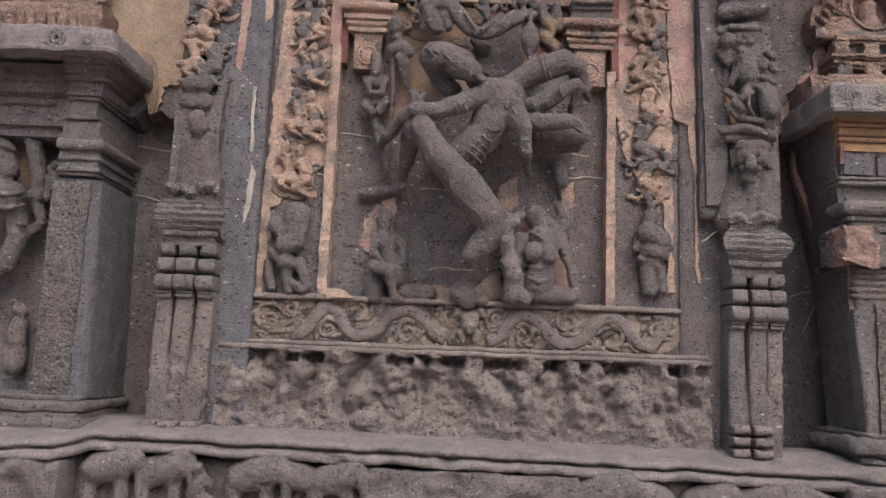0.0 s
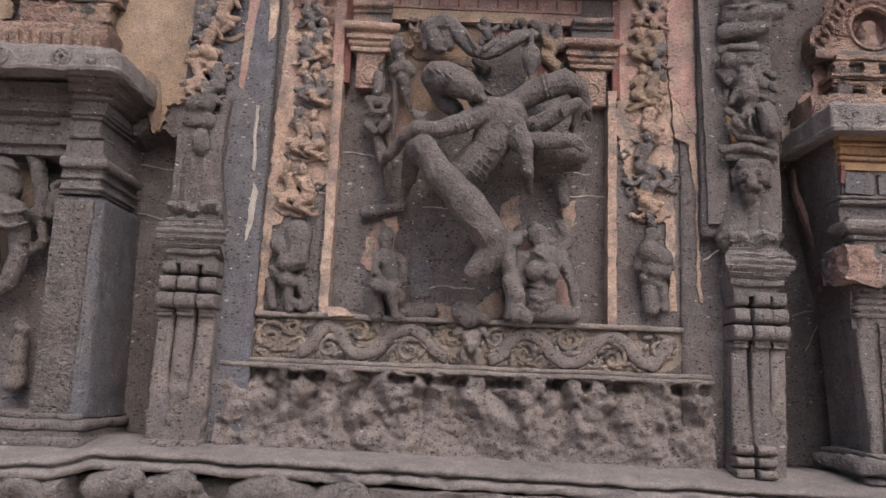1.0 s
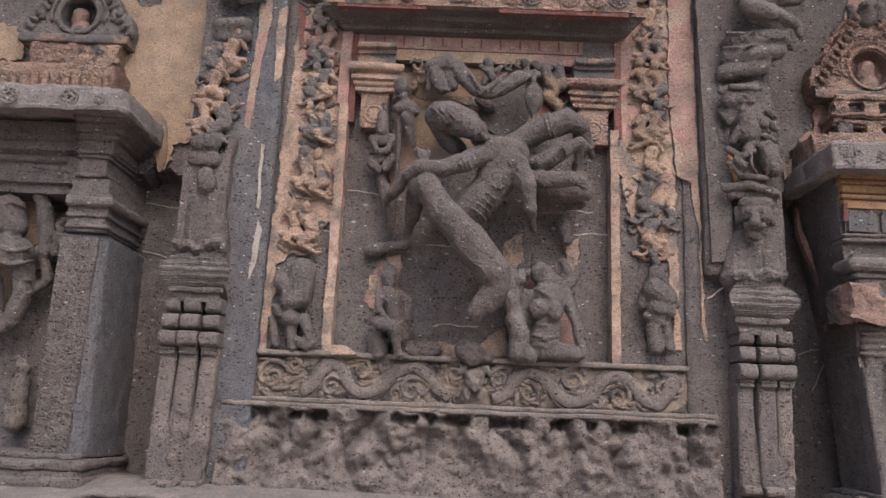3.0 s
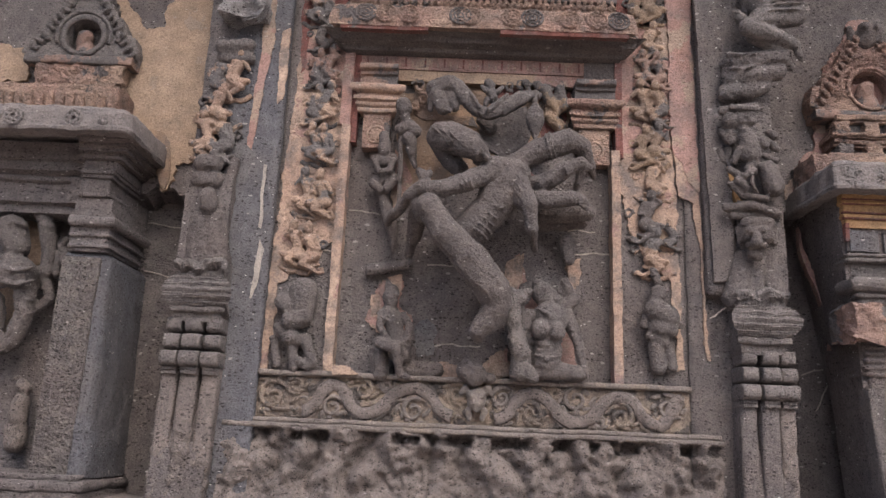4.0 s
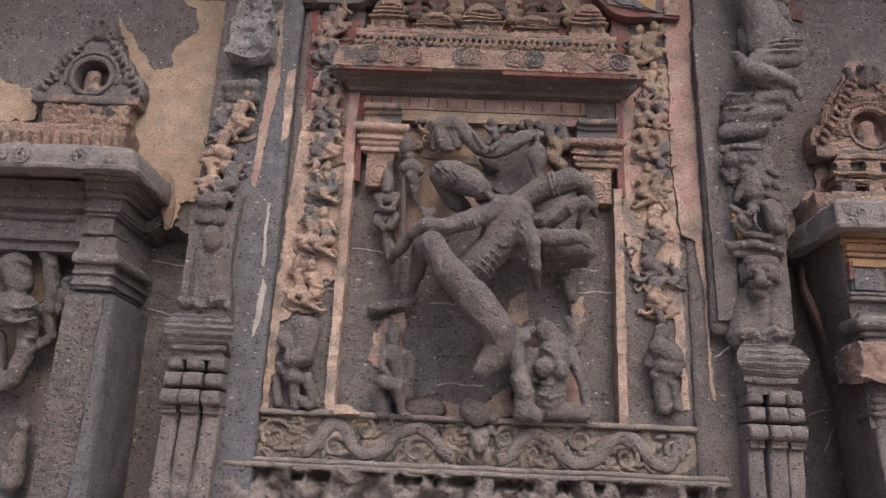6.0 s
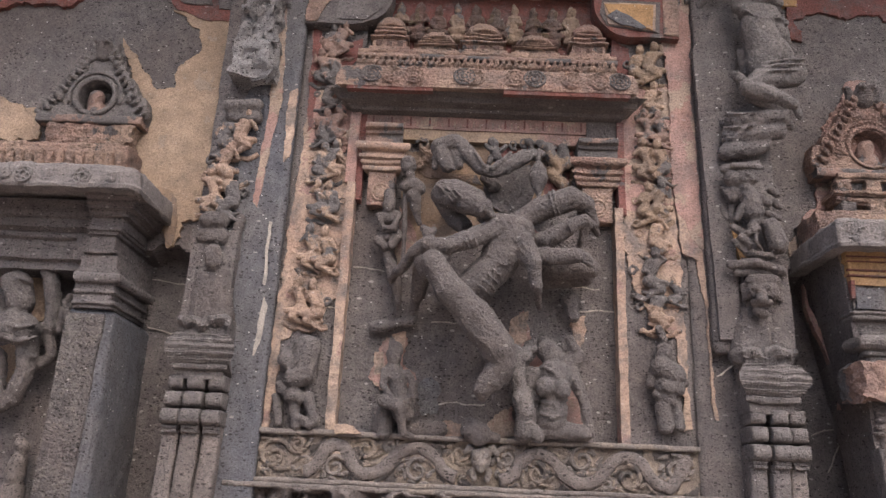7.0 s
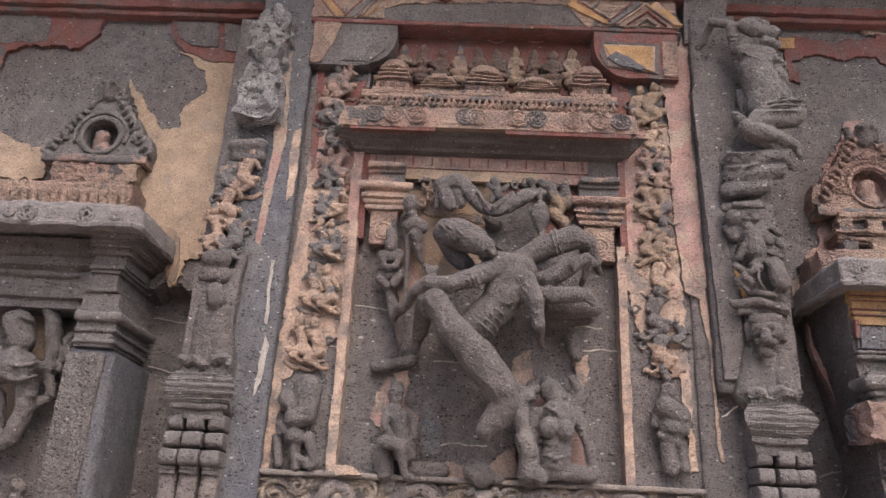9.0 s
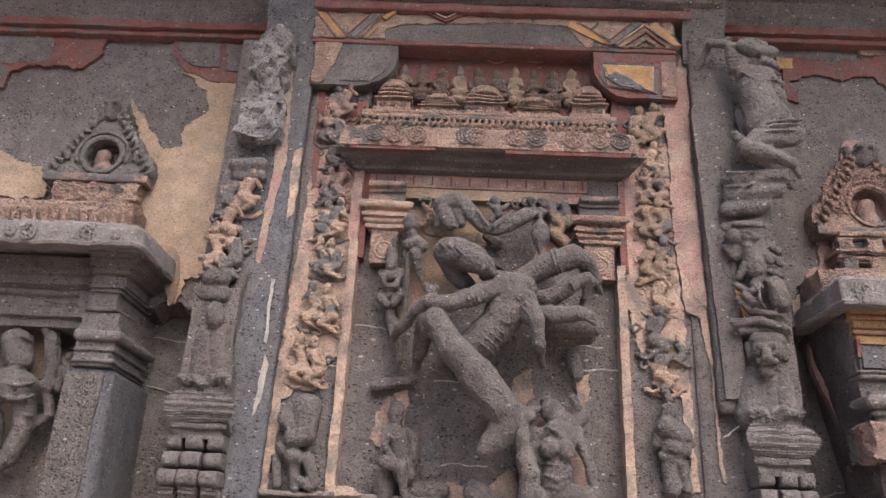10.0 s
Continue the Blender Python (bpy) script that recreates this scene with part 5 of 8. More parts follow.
limb(bm, 2.086, 4.921, 2.111, 4.777, 0.130, 0.130, 0.30, 0.30, 5.05)
limb(bm, 2.195, 4.975, 2.232, 4.878, 0.065, 0.065, 0.30, 0.30, 5.05)
limb(bm, 2.118, 4.729, 2.097, 4.617, 0.130, 0.108, 0.30, 0.29, 5.05)
limb(bm, 2.232, 4.772, 2.263, 4.697, 0.065, 0.061, 0.30, 0.30, 5.05)
limb(bm, 2.205, 4.983, 2.274, 4.950, 0.028, 0.025, 0.36, 0.34, 5.05)
limb(bm, 2.277, 4.978, 2.307, 4.822, 0.025, 0.022, 0.30, 0.28, 5.05)
limb(bm, 2.295, 4.633, 2.348, 4.574, 0.065, 0.061, 0.30, 0.30, 5.05)
limb(bm, 2.305, 4.549, 2.043, 4.477, 0.086, 0.079, 0.30, 0.34, 5.05)
limb(bm, 2.043, 4.477, 1.971, 4.417, 0.075, 0.061, 0.34, 0.36, 5.05)
limb(bm, 1.957, 4.398, 2.110, 4.371, 0.068, 0.057, 0.36, 0.34, 5.05)
limb(bm, 2.115, 4.386, 2.291, 4.315, 0.057, 0.036, 0.33, 0.31, 5.05)
limb(bm, 2.295, 4.320, 2.332, 4.234, 0.029, 0.022, 0.30, 0.28, 5.05)
limb(bm, 2.016, 4.388, 2.210, 4.294, 0.058, 0.043, 0.28, 0.26, 5.05)
limb(bm, 1.921, 4.557, 1.986, 4.478, 0.036, 0.044, 0.26, 0.28, 5.05)
limb(bm, 1.989, 4.775, 2.010, 4.597, 0.033, 0.026, 0.22, 0.20, 5.05)
limb(bm, 2.068, 4.586, 2.100, 4.589, 0.011, 0.011, 0.36, 0.38, 5.05)
limb(bm, 2.100, 4.589, 2.134, 4.592, 0.011, 0.011, 0.38, 0.40, 5.05)
limb(bm, 2.134, 4.592, 2.172, 4.598, 0.011, 0.011, 0.40, 0.41, 5.05)
limb(bm, 2.172, 4.598, 2.214, 4.606, 0.011, 0.011, 0.41, 0.41, 5.05)
limb(bm, 2.214, 4.606, 2.260, 4.617, 0.011, 0.011, 0.41, 0.40, 5.05)
limb(bm, 2.260, 4.617, 2.311, 4.630, 0.011, 0.011, 0.40, 0.38, 5.05)
limb(bm, 2.311, 4.630, 2.364, 4.645, 0.011, 0.011, 0.38, 0.36, 5.05)
limb(bm, 2.040, 4.554, 2.076, 4.555, 0.011, 0.011, 0.35, 0.38, 5.05)
limb(bm, 2.076, 4.555, 2.114, 4.557, 0.011, 0.011, 0.38, 0.40, 5.05)
limb(bm, 2.114, 4.557, 2.155, 4.561, 0.011, 0.011, 0.40, 0.41, 5.05)
limb(bm, 2.155, 4.561, 2.202, 4.568, 0.011, 0.011, 0.41, 0.41, 5.05)
limb(bm, 2.202, 4.568, 2.254, 4.578, 0.011, 0.011, 0.41, 0.40, 5.05)
limb(bm, 2.254, 4.578, 2.311, 4.591, 0.011, 0.011, 0.40, 0.38, 5.05)
limb(bm, 2.311, 4.591, 2.371, 4.605, 0.011, 0.011, 0.38, 0.35, 5.05)
limb(bm, 1.999, 4.500, 2.037, 4.501, 0.009, 0.009, 0.36, 0.39, 5.05)
limb(bm, 2.037, 4.501, 2.076, 4.503, 0.009, 0.009, 0.39, 0.41, 5.05)
limb(bm, 2.076, 4.503, 2.119, 4.508, 0.009, 0.009, 0.41, 0.42, 5.05)
limb(bm, 2.119, 4.508, 2.167, 4.515, 0.009, 0.009, 0.42, 0.42, 5.05)
limb(bm, 2.167, 4.515, 2.221, 4.525, 0.009, 0.009, 0.42, 0.41, 5.05)
limb(bm, 2.221, 4.525, 2.279, 4.537, 0.009, 0.009, 0.41, 0.39, 5.05)
limb(bm, 2.279, 4.537, 2.340, 4.551, 0.009, 0.009, 0.39, 0.36, 5.05)
limb(bm, 1.982, 5.033, 2.006, 4.990, 0.009, 0.009, 0.36, 0.39, 5.05)
limb(bm, 2.006, 4.990, 2.032, 4.954, 0.008, 0.008, 0.39, 0.41, 5.05)
limb(bm, 2.032, 4.954, 2.063, 4.932, 0.008, 0.008, 0.41, 0.42, 5.05)
limb(bm, 2.063, 4.932, 2.102, 4.925, 0.008, 0.008, 0.42, 0.42, 5.05)
limb(bm, 2.102, 4.925, 2.147, 4.934, 0.008, 0.008, 0.42, 0.41, 5.05)
limb(bm, 2.147, 4.934, 2.199, 4.956, 0.008, 0.008, 0.41, 0.39, 5.05)
limb(bm, 2.199, 4.956, 2.254, 4.985, 0.008, 0.008, 0.39, 0.36, 5.05)
limb(bm, 1.897, 5.169, 1.900, 5.138, 0.009, 0.009, 0.36, 0.40, 5.05)
limb(bm, 1.900, 5.138, 1.910, 5.127, 0.008, 0.008, 0.40, 0.41, 5.05)
limb(bm, 1.910, 5.127, 1.933, 5.144, 0.008, 0.008, 0.41, 0.40, 5.05)
limb(bm, 1.933, 5.144, 1.965, 5.181, 0.008, 0.008, 0.40, 0.36, 5.05)
limb(bm, 1.902, 5.129, 1.906, 5.100, 0.009, 0.009, 0.36, 0.40, 5.05)
limb(bm, 1.906, 5.100, 1.919, 5.090, 0.008, 0.008, 0.40, 0.41, 5.05)
limb(bm, 1.919, 5.090, 1.944, 5.109, 0.008, 0.008, 0.41, 0.40, 5.05)
limb(bm, 1.944, 5.109, 1.978, 5.147, 0.008, 0.008, 0.40, 0.36, 5.05)
tagged(sculpt("leaning_figure", bm, STONE_PALE, 0.007, 2, 0.009, 0.04), "life-like worn stone figure crouching with an arm over its head", "relief statue")

bm = bmesh.new()
limb(bm, 1.901, 4.221, 2.204, 4.239, 0.066, 0.059, 0.22, 0.26, 5.05)
limb(bm, 1.877, 4.110, 2.190, 4.157, 0.074, 0.066, 0.20, 0.22, 5.05)
limb(bm, 1.854, 4.000, 2.095, 4.054, 0.066, 0.059, 0.18, 0.18, 5.05)
limb(bm, 1.870, 4.244, 1.915, 4.154, 0.045, 0.052, 0.14, 0.16, 5.05)
limb(bm, 2.248, 4.216, 2.291, 4.184, 0.033, 0.026, 0.24, 0.22, 5.05)
limb(bm, 1.832, 4.255, 1.869, 4.238, 0.011, 0.011, 0.26, 0.29, 5.05)
limb(bm, 1.869, 4.238, 1.910, 4.226, 0.011, 0.011, 0.29, 0.31, 5.05)
limb(bm, 1.910, 4.226, 1.956, 4.226, 0.011, 0.011, 0.31, 0.32, 5.05)
limb(bm, 1.956, 4.226, 2.008, 4.238, 0.011, 0.011, 0.32, 0.31, 5.05)
limb(bm, 2.008, 4.238, 2.068, 4.261, 0.011, 0.011, 0.31, 0.29, 5.05)
limb(bm, 2.068, 4.261, 2.131, 4.290, 0.011, 0.011, 0.29, 0.26, 5.05)
limb(bm, 1.817, 4.154, 1.851, 4.139, 0.011, 0.011, 0.24, 0.27, 5.05)
limb(bm, 1.851, 4.139, 1.887, 4.130, 0.011, 0.011, 0.27, 0.29, 5.05)
limb(bm, 1.887, 4.130, 1.928, 4.132, 0.011, 0.011, 0.29, 0.30, 5.05)
limb(bm, 1.928, 4.132, 1.976, 4.146, 0.011, 0.011, 0.30, 0.29, 5.05)
limb(bm, 1.976, 4.146, 2.031, 4.170, 0.011, 0.011, 0.29, 0.27, 5.05)
limb(bm, 2.031, 4.170, 2.089, 4.201, 0.011, 0.011, 0.27, 0.24, 5.05)
tagged(sculpt("rock_bracket", bm, STONE, 0.01, 1, 0.022, 0.06), "rough carved rock bracket under a crouching figure", "relief carving")

bm = bmesh.new()
limb(bm, 1.795, 3.849, 2.015, 3.883, 0.029, 0.026, 0.22, 0.24, 5.05)
limb(bm, 1.852, 3.859, 2.042, 3.850, 0.022, 0.018, 0.26, 0.26, 5.05)
limb(bm, 1.865, 3.784, 1.940, 3.762, 0.070, 0.059, 0.20, 0.22, 5.05)
limb(bm, 1.911, 3.769, 1.979, 3.763, 0.036, 0.033, 0.26, 0.26, 5.05)
limb(bm, 1.814, 3.715, 1.859, 3.658, 0.033, 0.041, 0.16, 0.18, 5.05)
limb(bm, 1.959, 3.655, 1.978, 3.549, 0.062, 0.073, 0.22, 0.22, 5.05)
limb(bm, 1.928, 3.711, 1.955, 3.688, 0.033, 0.036, 0.24, 0.24, 5.05)
limb(bm, 1.905, 3.570, 1.866, 3.494, 0.029, 0.026, 0.22, 0.20, 5.05)
limb(bm, 2.033, 3.637, 2.075, 3.610, 0.033, 0.029, 0.22, 0.22, 5.05)
limb(bm, 2.126, 3.720, 2.154, 3.696, 0.030, 0.030, 0.18, 0.18, 5.05)
limb(bm, 2.132, 3.637, 2.166, 3.605, 0.026, 0.026, 0.18, 0.18, 5.05)
limb(bm, 2.075, 3.544, 2.166, 3.515, 0.022, 0.018, 0.20, 0.18, 5.05)
limb(bm, 1.998, 3.493, 1.954, 3.430, 0.033, 0.029, 0.22, 0.22, 5.05)
limb(bm, 1.859, 3.599, 1.866, 3.476, 0.022, 0.022, 0.14, 0.14, 5.05)
limb(bm, 1.838, 3.433, 1.910, 3.369, 0.026, 0.029, 0.20, 0.22, 5.05)
limb(bm, 1.874, 3.341, 1.914, 3.303, 0.033, 0.033, 0.24, 0.24, 5.05)
limb(bm, 1.923, 3.382, 1.982, 3.413, 0.026, 0.026, 0.24, 0.24, 5.05)
limb(bm, 1.831, 3.326, 1.898, 3.258, 0.022, 0.022, 0.22, 0.22, 5.05)
limb(bm, 2.094, 3.444, 2.124, 3.326, 0.063, 0.074, 0.20, 0.20, 5.05)
limb(bm, 2.057, 3.455, 2.088, 3.464, 0.037, 0.037, 0.22, 0.22, 5.05)
limb(bm, 1.923, 3.250, 2.070, 3.241, 0.026, 0.026, 0.20, 0.20, 5.05)
limb(bm, 1.804, 3.167, 1.964, 3.183, 0.029, 0.033, 0.20, 0.22, 5.05)
limb(bm, 1.964, 3.183, 2.139, 3.143, 0.033, 0.026, 0.22, 0.20, 5.05)
limb(bm, 1.843, 3.121, 2.157, 3.135, 0.026, 0.022, 0.18, 0.18, 5.05)
limb(bm, 1.797, 3.604, 1.828, 3.523, 0.022, 0.026, 0.12, 0.12, 5.05)
limb(bm, 1.857, 3.700, 1.900, 3.677, 0.026, 0.026, 0.20, 0.20, 5.05)
limb(bm, 1.970, 3.377, 1.955, 3.341, 0.011, 0.011, 0.26, 0.28, 5.05)
limb(bm, 1.955, 3.341, 1.947, 3.310, 0.011, 0.011, 0.28, 0.30, 5.05)
limb(bm, 1.947, 3.310, 1.952, 3.287, 0.011, 0.011, 0.30, 0.30, 5.05)
limb(bm, 1.952, 3.287, 1.969, 3.272, 0.011, 0.011, 0.30, 0.28, 5.05)
limb(bm, 1.969, 3.272, 1.994, 3.261, 0.011, 0.011, 0.28, 0.26, 5.05)
limb(bm, 1.886, 3.822, 1.901, 3.799, 0.009, 0.009, 0.26, 0.28, 5.05)
limb(bm, 1.901, 3.799, 1.920, 3.783, 0.009, 0.009, 0.28, 0.30, 5.05)
limb(bm, 1.920, 3.783, 1.946, 3.779, 0.009, 0.009, 0.30, 0.30, 5.05)
limb(bm, 1.946, 3.779, 1.979, 3.785, 0.009, 0.009, 0.30, 0.28, 5.05)
limb(bm, 1.979, 3.785, 2.017, 3.798, 0.009, 0.009, 0.28, 0.26, 5.05)
tagged(sculpt("column_carving", bm, STONE_FIGURE, 0.0075, 1, 0.012, 0.04), "dark eroded animal and rider carved on the column", "relief carving")

bm = bmesh.new()
limb(bm, 1.939, 3.058, 2.067, 3.064, 0.052, 0.052, 0.20, 0.20, 5.05)
limb(bm, 1.960, 2.984, 2.033, 2.987, 0.074, 0.074, 0.20, 0.20, 5.05)
limb(bm, 1.894, 2.985, 1.907, 2.979, 0.022, 0.022, 0.32, 0.32, 5.05)
limb(bm, 1.979, 2.989, 1.993, 2.986, 0.022, 0.022, 0.32, 0.32, 5.05)
limb(bm, 1.950, 2.971, 1.942, 2.907, 0.029, 0.040, 0.30, 0.32, 5.05)
limb(bm, 1.913, 2.897, 2.002, 2.901, 0.029, 0.029, 0.27, 0.27, 5.05)
limb(bm, 1.896, 3.030, 1.899, 2.954, 0.030, 0.026, 0.16, 0.16, 5.05)
limb(bm, 2.121, 3.047, 2.124, 2.956, 0.030, 0.026, 0.16, 0.16, 5.05)
limb(bm, 1.937, 2.850, 1.986, 2.839, 0.036, 0.033, 0.24, 0.22, 5.05)
limb(bm, 1.934, 2.847, 1.870, 2.582, 0.075, 0.098, 0.10, 0.13, 5.05)
limb(bm, 2.099, 2.854, 2.109, 2.593, 0.068, 0.083, 0.10, 0.13, 5.05)
limb(bm, 2.017, 2.836, 1.989, 2.593, 0.075, 0.098, 0.08, 0.10, 5.05)
limb(bm, 1.863, 2.910, 1.853, 2.590, 0.034, 0.038, 0.06, 0.08, 5.05)
tagged(sculpt("lion_face_column", bm, STONE_FIGURE, 0.008, 1, 0.012, 0.05), "worn lion face over a plain flared stone block", "relief carving")

# ---- broken stub and figures above the left-hand column ----

bm = bmesh.new()
limb(bm, -1.673, 4.223, -1.469, 4.24, 0.045, 0.045, 0.16, 0.16, 5.05)
limb(bm, -1.653, 4.161, -1.488, 4.159, 0.053, 0.057, 0.12, 0.12, 5.05)
tagged(sculpt("rock_shelf", bm, STONE_FIGURE, 0.016, 1, 0.02, 0.05), "thin dark stone shelf under a broken stump", "relief carving")

bm = bmesh.new()
limb(bm, -1.695, 3.343, -1.62, 3.346, 0.067, 0.068, 0.16, 0.16, 5.05)
limb(bm, -1.722, 3.239, -1.609, 3.236, 0.061, 0.068, 0.14, 0.14, 5.05)
limb(bm, -1.624, 3.1, -1.612, 3.039, 0.065, 0.059, 0.2, 0.2, 5.05)
limb(bm, -1.75, 3.115, -1.755, 3.037, 0.044, 0.046, 0.1, 0.1, 5.05)
limb(bm, -1.523, 3.17, -1.525, 3.052, 0.053, 0.049, 0.08, 0.08, 5.05)
limb(bm, -1.674, 2.957, -1.658, 2.69, 0.084, 0.104, 0.12, 0.12, 5.05)
limb(bm, -1.581, 2.961, -1.548, 2.694, 0.084, 0.096, 0.12, 0.12, 5.05)
limb(bm, -1.517, 3.262, -1.508, 3.381, 0.033, 0.038, 0.1, 0.1, 5.05)
limb(bm, -1.757, 2.907, -1.746, 2.695, 0.044, 0.052, 0.08, 0.08, 5.05)
tagged(sculpt("lion_face_column", bm, STONE_FIGURE, 0.010, 2, 0.02, 0.05), "worn stone lion face over a plain draped block", "relief carving")

# ---- niche figure at the far left and small carvings beside the pilaster ----

bm = bmesh.new()
limb(bm, -3.031, 2.891, -2.978, 2.774, 0.106, 0.091, 0.2, 0.2, 5.3)
limb(bm, -2.96, 3.085, -2.856, 3.029, 0.047, 0.055, 0.16, 0.16, 5.3)
limb(bm, -2.856, 3.029, -2.783, 2.832, 0.059, 0.053, 0.16, 0.16, 5.3)
limb(bm, -2.783, 2.832, -2.766, 2.615, 0.053, 0.049, 0.16, 0.16, 5.3)
limb(bm, -2.983, 2.593, -2.905, 2.577, 0.129, 0.114, 0.22, 0.22, 5.3)
limb(bm, -2.878, 2.489, -2.85, 2.316, 0.076, 0.068, 0.18, 0.18, 5.3)
limb(bm, -2.861, 2.277, -2.91, 2.122, 0.068, 0.061, 0.18, 0.18, 5.3)
limb(bm, -2.91, 2.122, -2.98, 2.073, 0.057, 0.053, 0.18, 0.18, 5.3)
limb(bm, -2.8, 2.618, -2.72, 2.425, 0.031, 0.035, 0.14, 0.14, 5.3)
limb(bm, -2.72, 2.425, -2.806, 2.344, 0.035, 0.038, 0.14, 0.14, 5.3)
limb(bm, -3.094, 2.383, -3.066, 2.154, 0.091, 0.096, 0.18, 0.18, 5.3)
limb(bm, -3.097, 2.621, -3.271, 2.772, 0.101, 0.076, 0.16, 0.16, 5.3)
limb(bm, -3.009, 2.61, -2.965, 2.596, 0.015, 0.015, 0.311, 0.332, 5.3)
limb(bm, -2.965, 2.596, -2.925, 2.58, 0.015, 0.015, 0.332, 0.341, 5.3)
limb(bm, -2.925, 2.58, -2.895, 2.571, 0.015, 0.015, 0.341, 0.338, 5.3)
limb(bm, -2.895, 2.571, -2.873, 2.577, 0.015, 0.015, 0.338, 0.333, 5.3)
limb(bm, -2.873, 2.577, -2.851, 2.583, 0.015, 0.015, 0.333, 0.326, 5.3)
limb(bm, -2.851, 2.583, -2.829, 2.589, 0.015, 0.015, 0.326, 0.321, 5.3)
limb(bm, -2.829, 2.589, -2.81, 2.596, 0.015, 0.015, 0.321, 0.31, 5.3)
limb(bm, -2.81, 2.596, -2.795, 2.605, 0.015, 0.015, 0.31, 0.29, 5.3)
limb(bm, -3.005, 2.511, -2.966, 2.502, 0.015, 0.015, 0.296, 0.31, 5.3)
limb(bm, -2.966, 2.502, -2.937, 2.495, 0.015, 0.015, 0.31, 0.313, 5.3)
limb(bm, -2.937, 2.495, -2.915, 2.49, 0.015, 0.015, 0.313, 0.305, 5.3)
limb(bm, -2.915, 2.49, -2.889, 2.485, 0.015, 0.015, 0.305, 0.297, 5.3)
limb(bm, -2.889, 2.485, -2.856, 2.492, 0.015, 0.015, 0.297, 0.305, 5.3)
limb(bm, -2.856, 2.492, -2.823, 2.501, 0.015, 0.015, 0.305, 0.306, 5.3)
limb(bm, -2.823, 2.501, -2.796, 2.511, 0.015, 0.015, 0.306, 0.296, 5.3)
limb(bm, -2.796, 2.511, -2.784, 2.526, 0.015, 0.015, 0.296, 0.266, 5.3)
limb(bm, -3.045, 2.9, -3, 2.906, 0.015, 0.015, 0.278, 0.291, 5.3)
limb(bm, -3, 2.906, -2.965, 2.916, 0.015, 0.015, 0.291, 0.288, 5.3)
limb(bm, -2.965, 2.916, -2.941, 2.906, 0.015, 0.015, 0.288, 0.283, 5.3)
limb(bm, -2.941, 2.906, -2.922, 2.904, 0.015, 0.015, 0.283, 0.268, 5.3)
limb(bm, -2.922, 2.904, -2.917, 2.903, 0.015, 0.016, 0.268, 0.229, 5.3)
limb(bm, -2.806, 2.917, -2.776, 2.915, 0.011, 0.012, 0.209, 0.208, 5.3)
limb(bm, -2.776, 2.915, -2.755, 2.917, 0.012, 0.012, 0.208, 0.189, 5.3)
limb(bm, -2.876, 2.401, -2.835, 2.397, 0.011, 0.011, 0.235, 0.247, 5.3)
limb(bm, -2.835, 2.397, -2.807, 2.395, 0.011, 0.011, 0.247, 0.243, 5.3)
limb(bm, -2.807, 2.395, -2.785, 2.396, 0.011, 0.011, 0.243, 0.22, 5.3)
tagged(sculpt("niche_deity", bm, STONE_FIGURE, 0.010, 2, 0.02, 0.05), "dark worn deity with raised arm standing in the niche", "relief statue")

bm = bmesh.new()
limb(bm, -2.704, 2.801, -2.678, 2.842, 0.031, 0.027, 0.14, 0.14, 5.3)
limb(bm, -2.727, 2.728, -2.693, 2.702, 0.034, 0.038, 0.14, 0.14, 5.3)
limb(bm, -2.725, 2.641, -2.701, 2.602, 0.034, 0.030, 0.14, 0.14, 5.3)
limb(bm, -2.68, 2.762, -2.652, 2.683, 0.031, 0.031, 0.14, 0.14, 5.3)
tagged(sculpt("carved_leaf", bm, STONE_FIGURE, 0.012, 2, 0.012, 0.03), "small carved leafy ornament beside the pilaster", "relief carving")

bm = bmesh.new()
limb(bm, -2.814, 1.835, -2.793, 1.82, 0.049, 0.046, 0.12, 0.12, 5.3)
limb(bm, -2.809, 1.733, -2.81, 1.638, 0.059, 0.067, 0.12, 0.12, 5.3)
limb(bm, -2.817, 1.545, -2.815, 1.47, 0.076, 0.074, 0.1, 0.1, 5.3)
limb(bm, -2.88, 1.884, -2.858, 1.866, 0.027, 0.023, 0.08, 0.08, 5.3)
tagged(sculpt("small_attendant", bm, DUSTY, 0.012, 2, 0.014, 0.04), "tiny eroded figure with pale patch in the niche", "relief statue")


# ---- frame of the panel: fillets, caps, beam, eave, shrines ----
panel = group_of("panel_surround", "carved stone surround of the dancer with painted eave and small shrines", "panel frame", 0.2, 5.05, 2.0)


def panel_part(name, bm, mat, label="", smooth=False):
    return keep_place(part(name, bm, mat, None, label, smooth), panel)


panel_part("fillet", block(-0.80, -0.738, 5.0, 5.14, 1.985, 3.72, step=0.025, amp=0.009, scale=9), PLASTER, "narrow cream-plastered fillet")
panel_part("fillet", block(1.085, 1.142, 5.0, 5.14, 1.985, 3.60, step=0.025, amp=0.009, scale=9, seed=4), PLASTER, "narrow cream-plastered fillet")
panel_part("fillet", block(-0.815, -0.745, 5.0, 5.14, 3.72, 4.27, step=0.03, amp=0.004), PLASTER_PINK)
panel_part("fillet", block(-0.745, -0.70, 5.03, 5.14, 3.60, 4.27, step=0.03, amp=0.004), PAINT_RED, "dull red painted fillet")
panel_part("fillet", block(1.115, 1.165, 5.01, 5.14, 3.55, 4.27, step=0.03, amp=0.004), PAINT_RED, "dull red painted fillet")
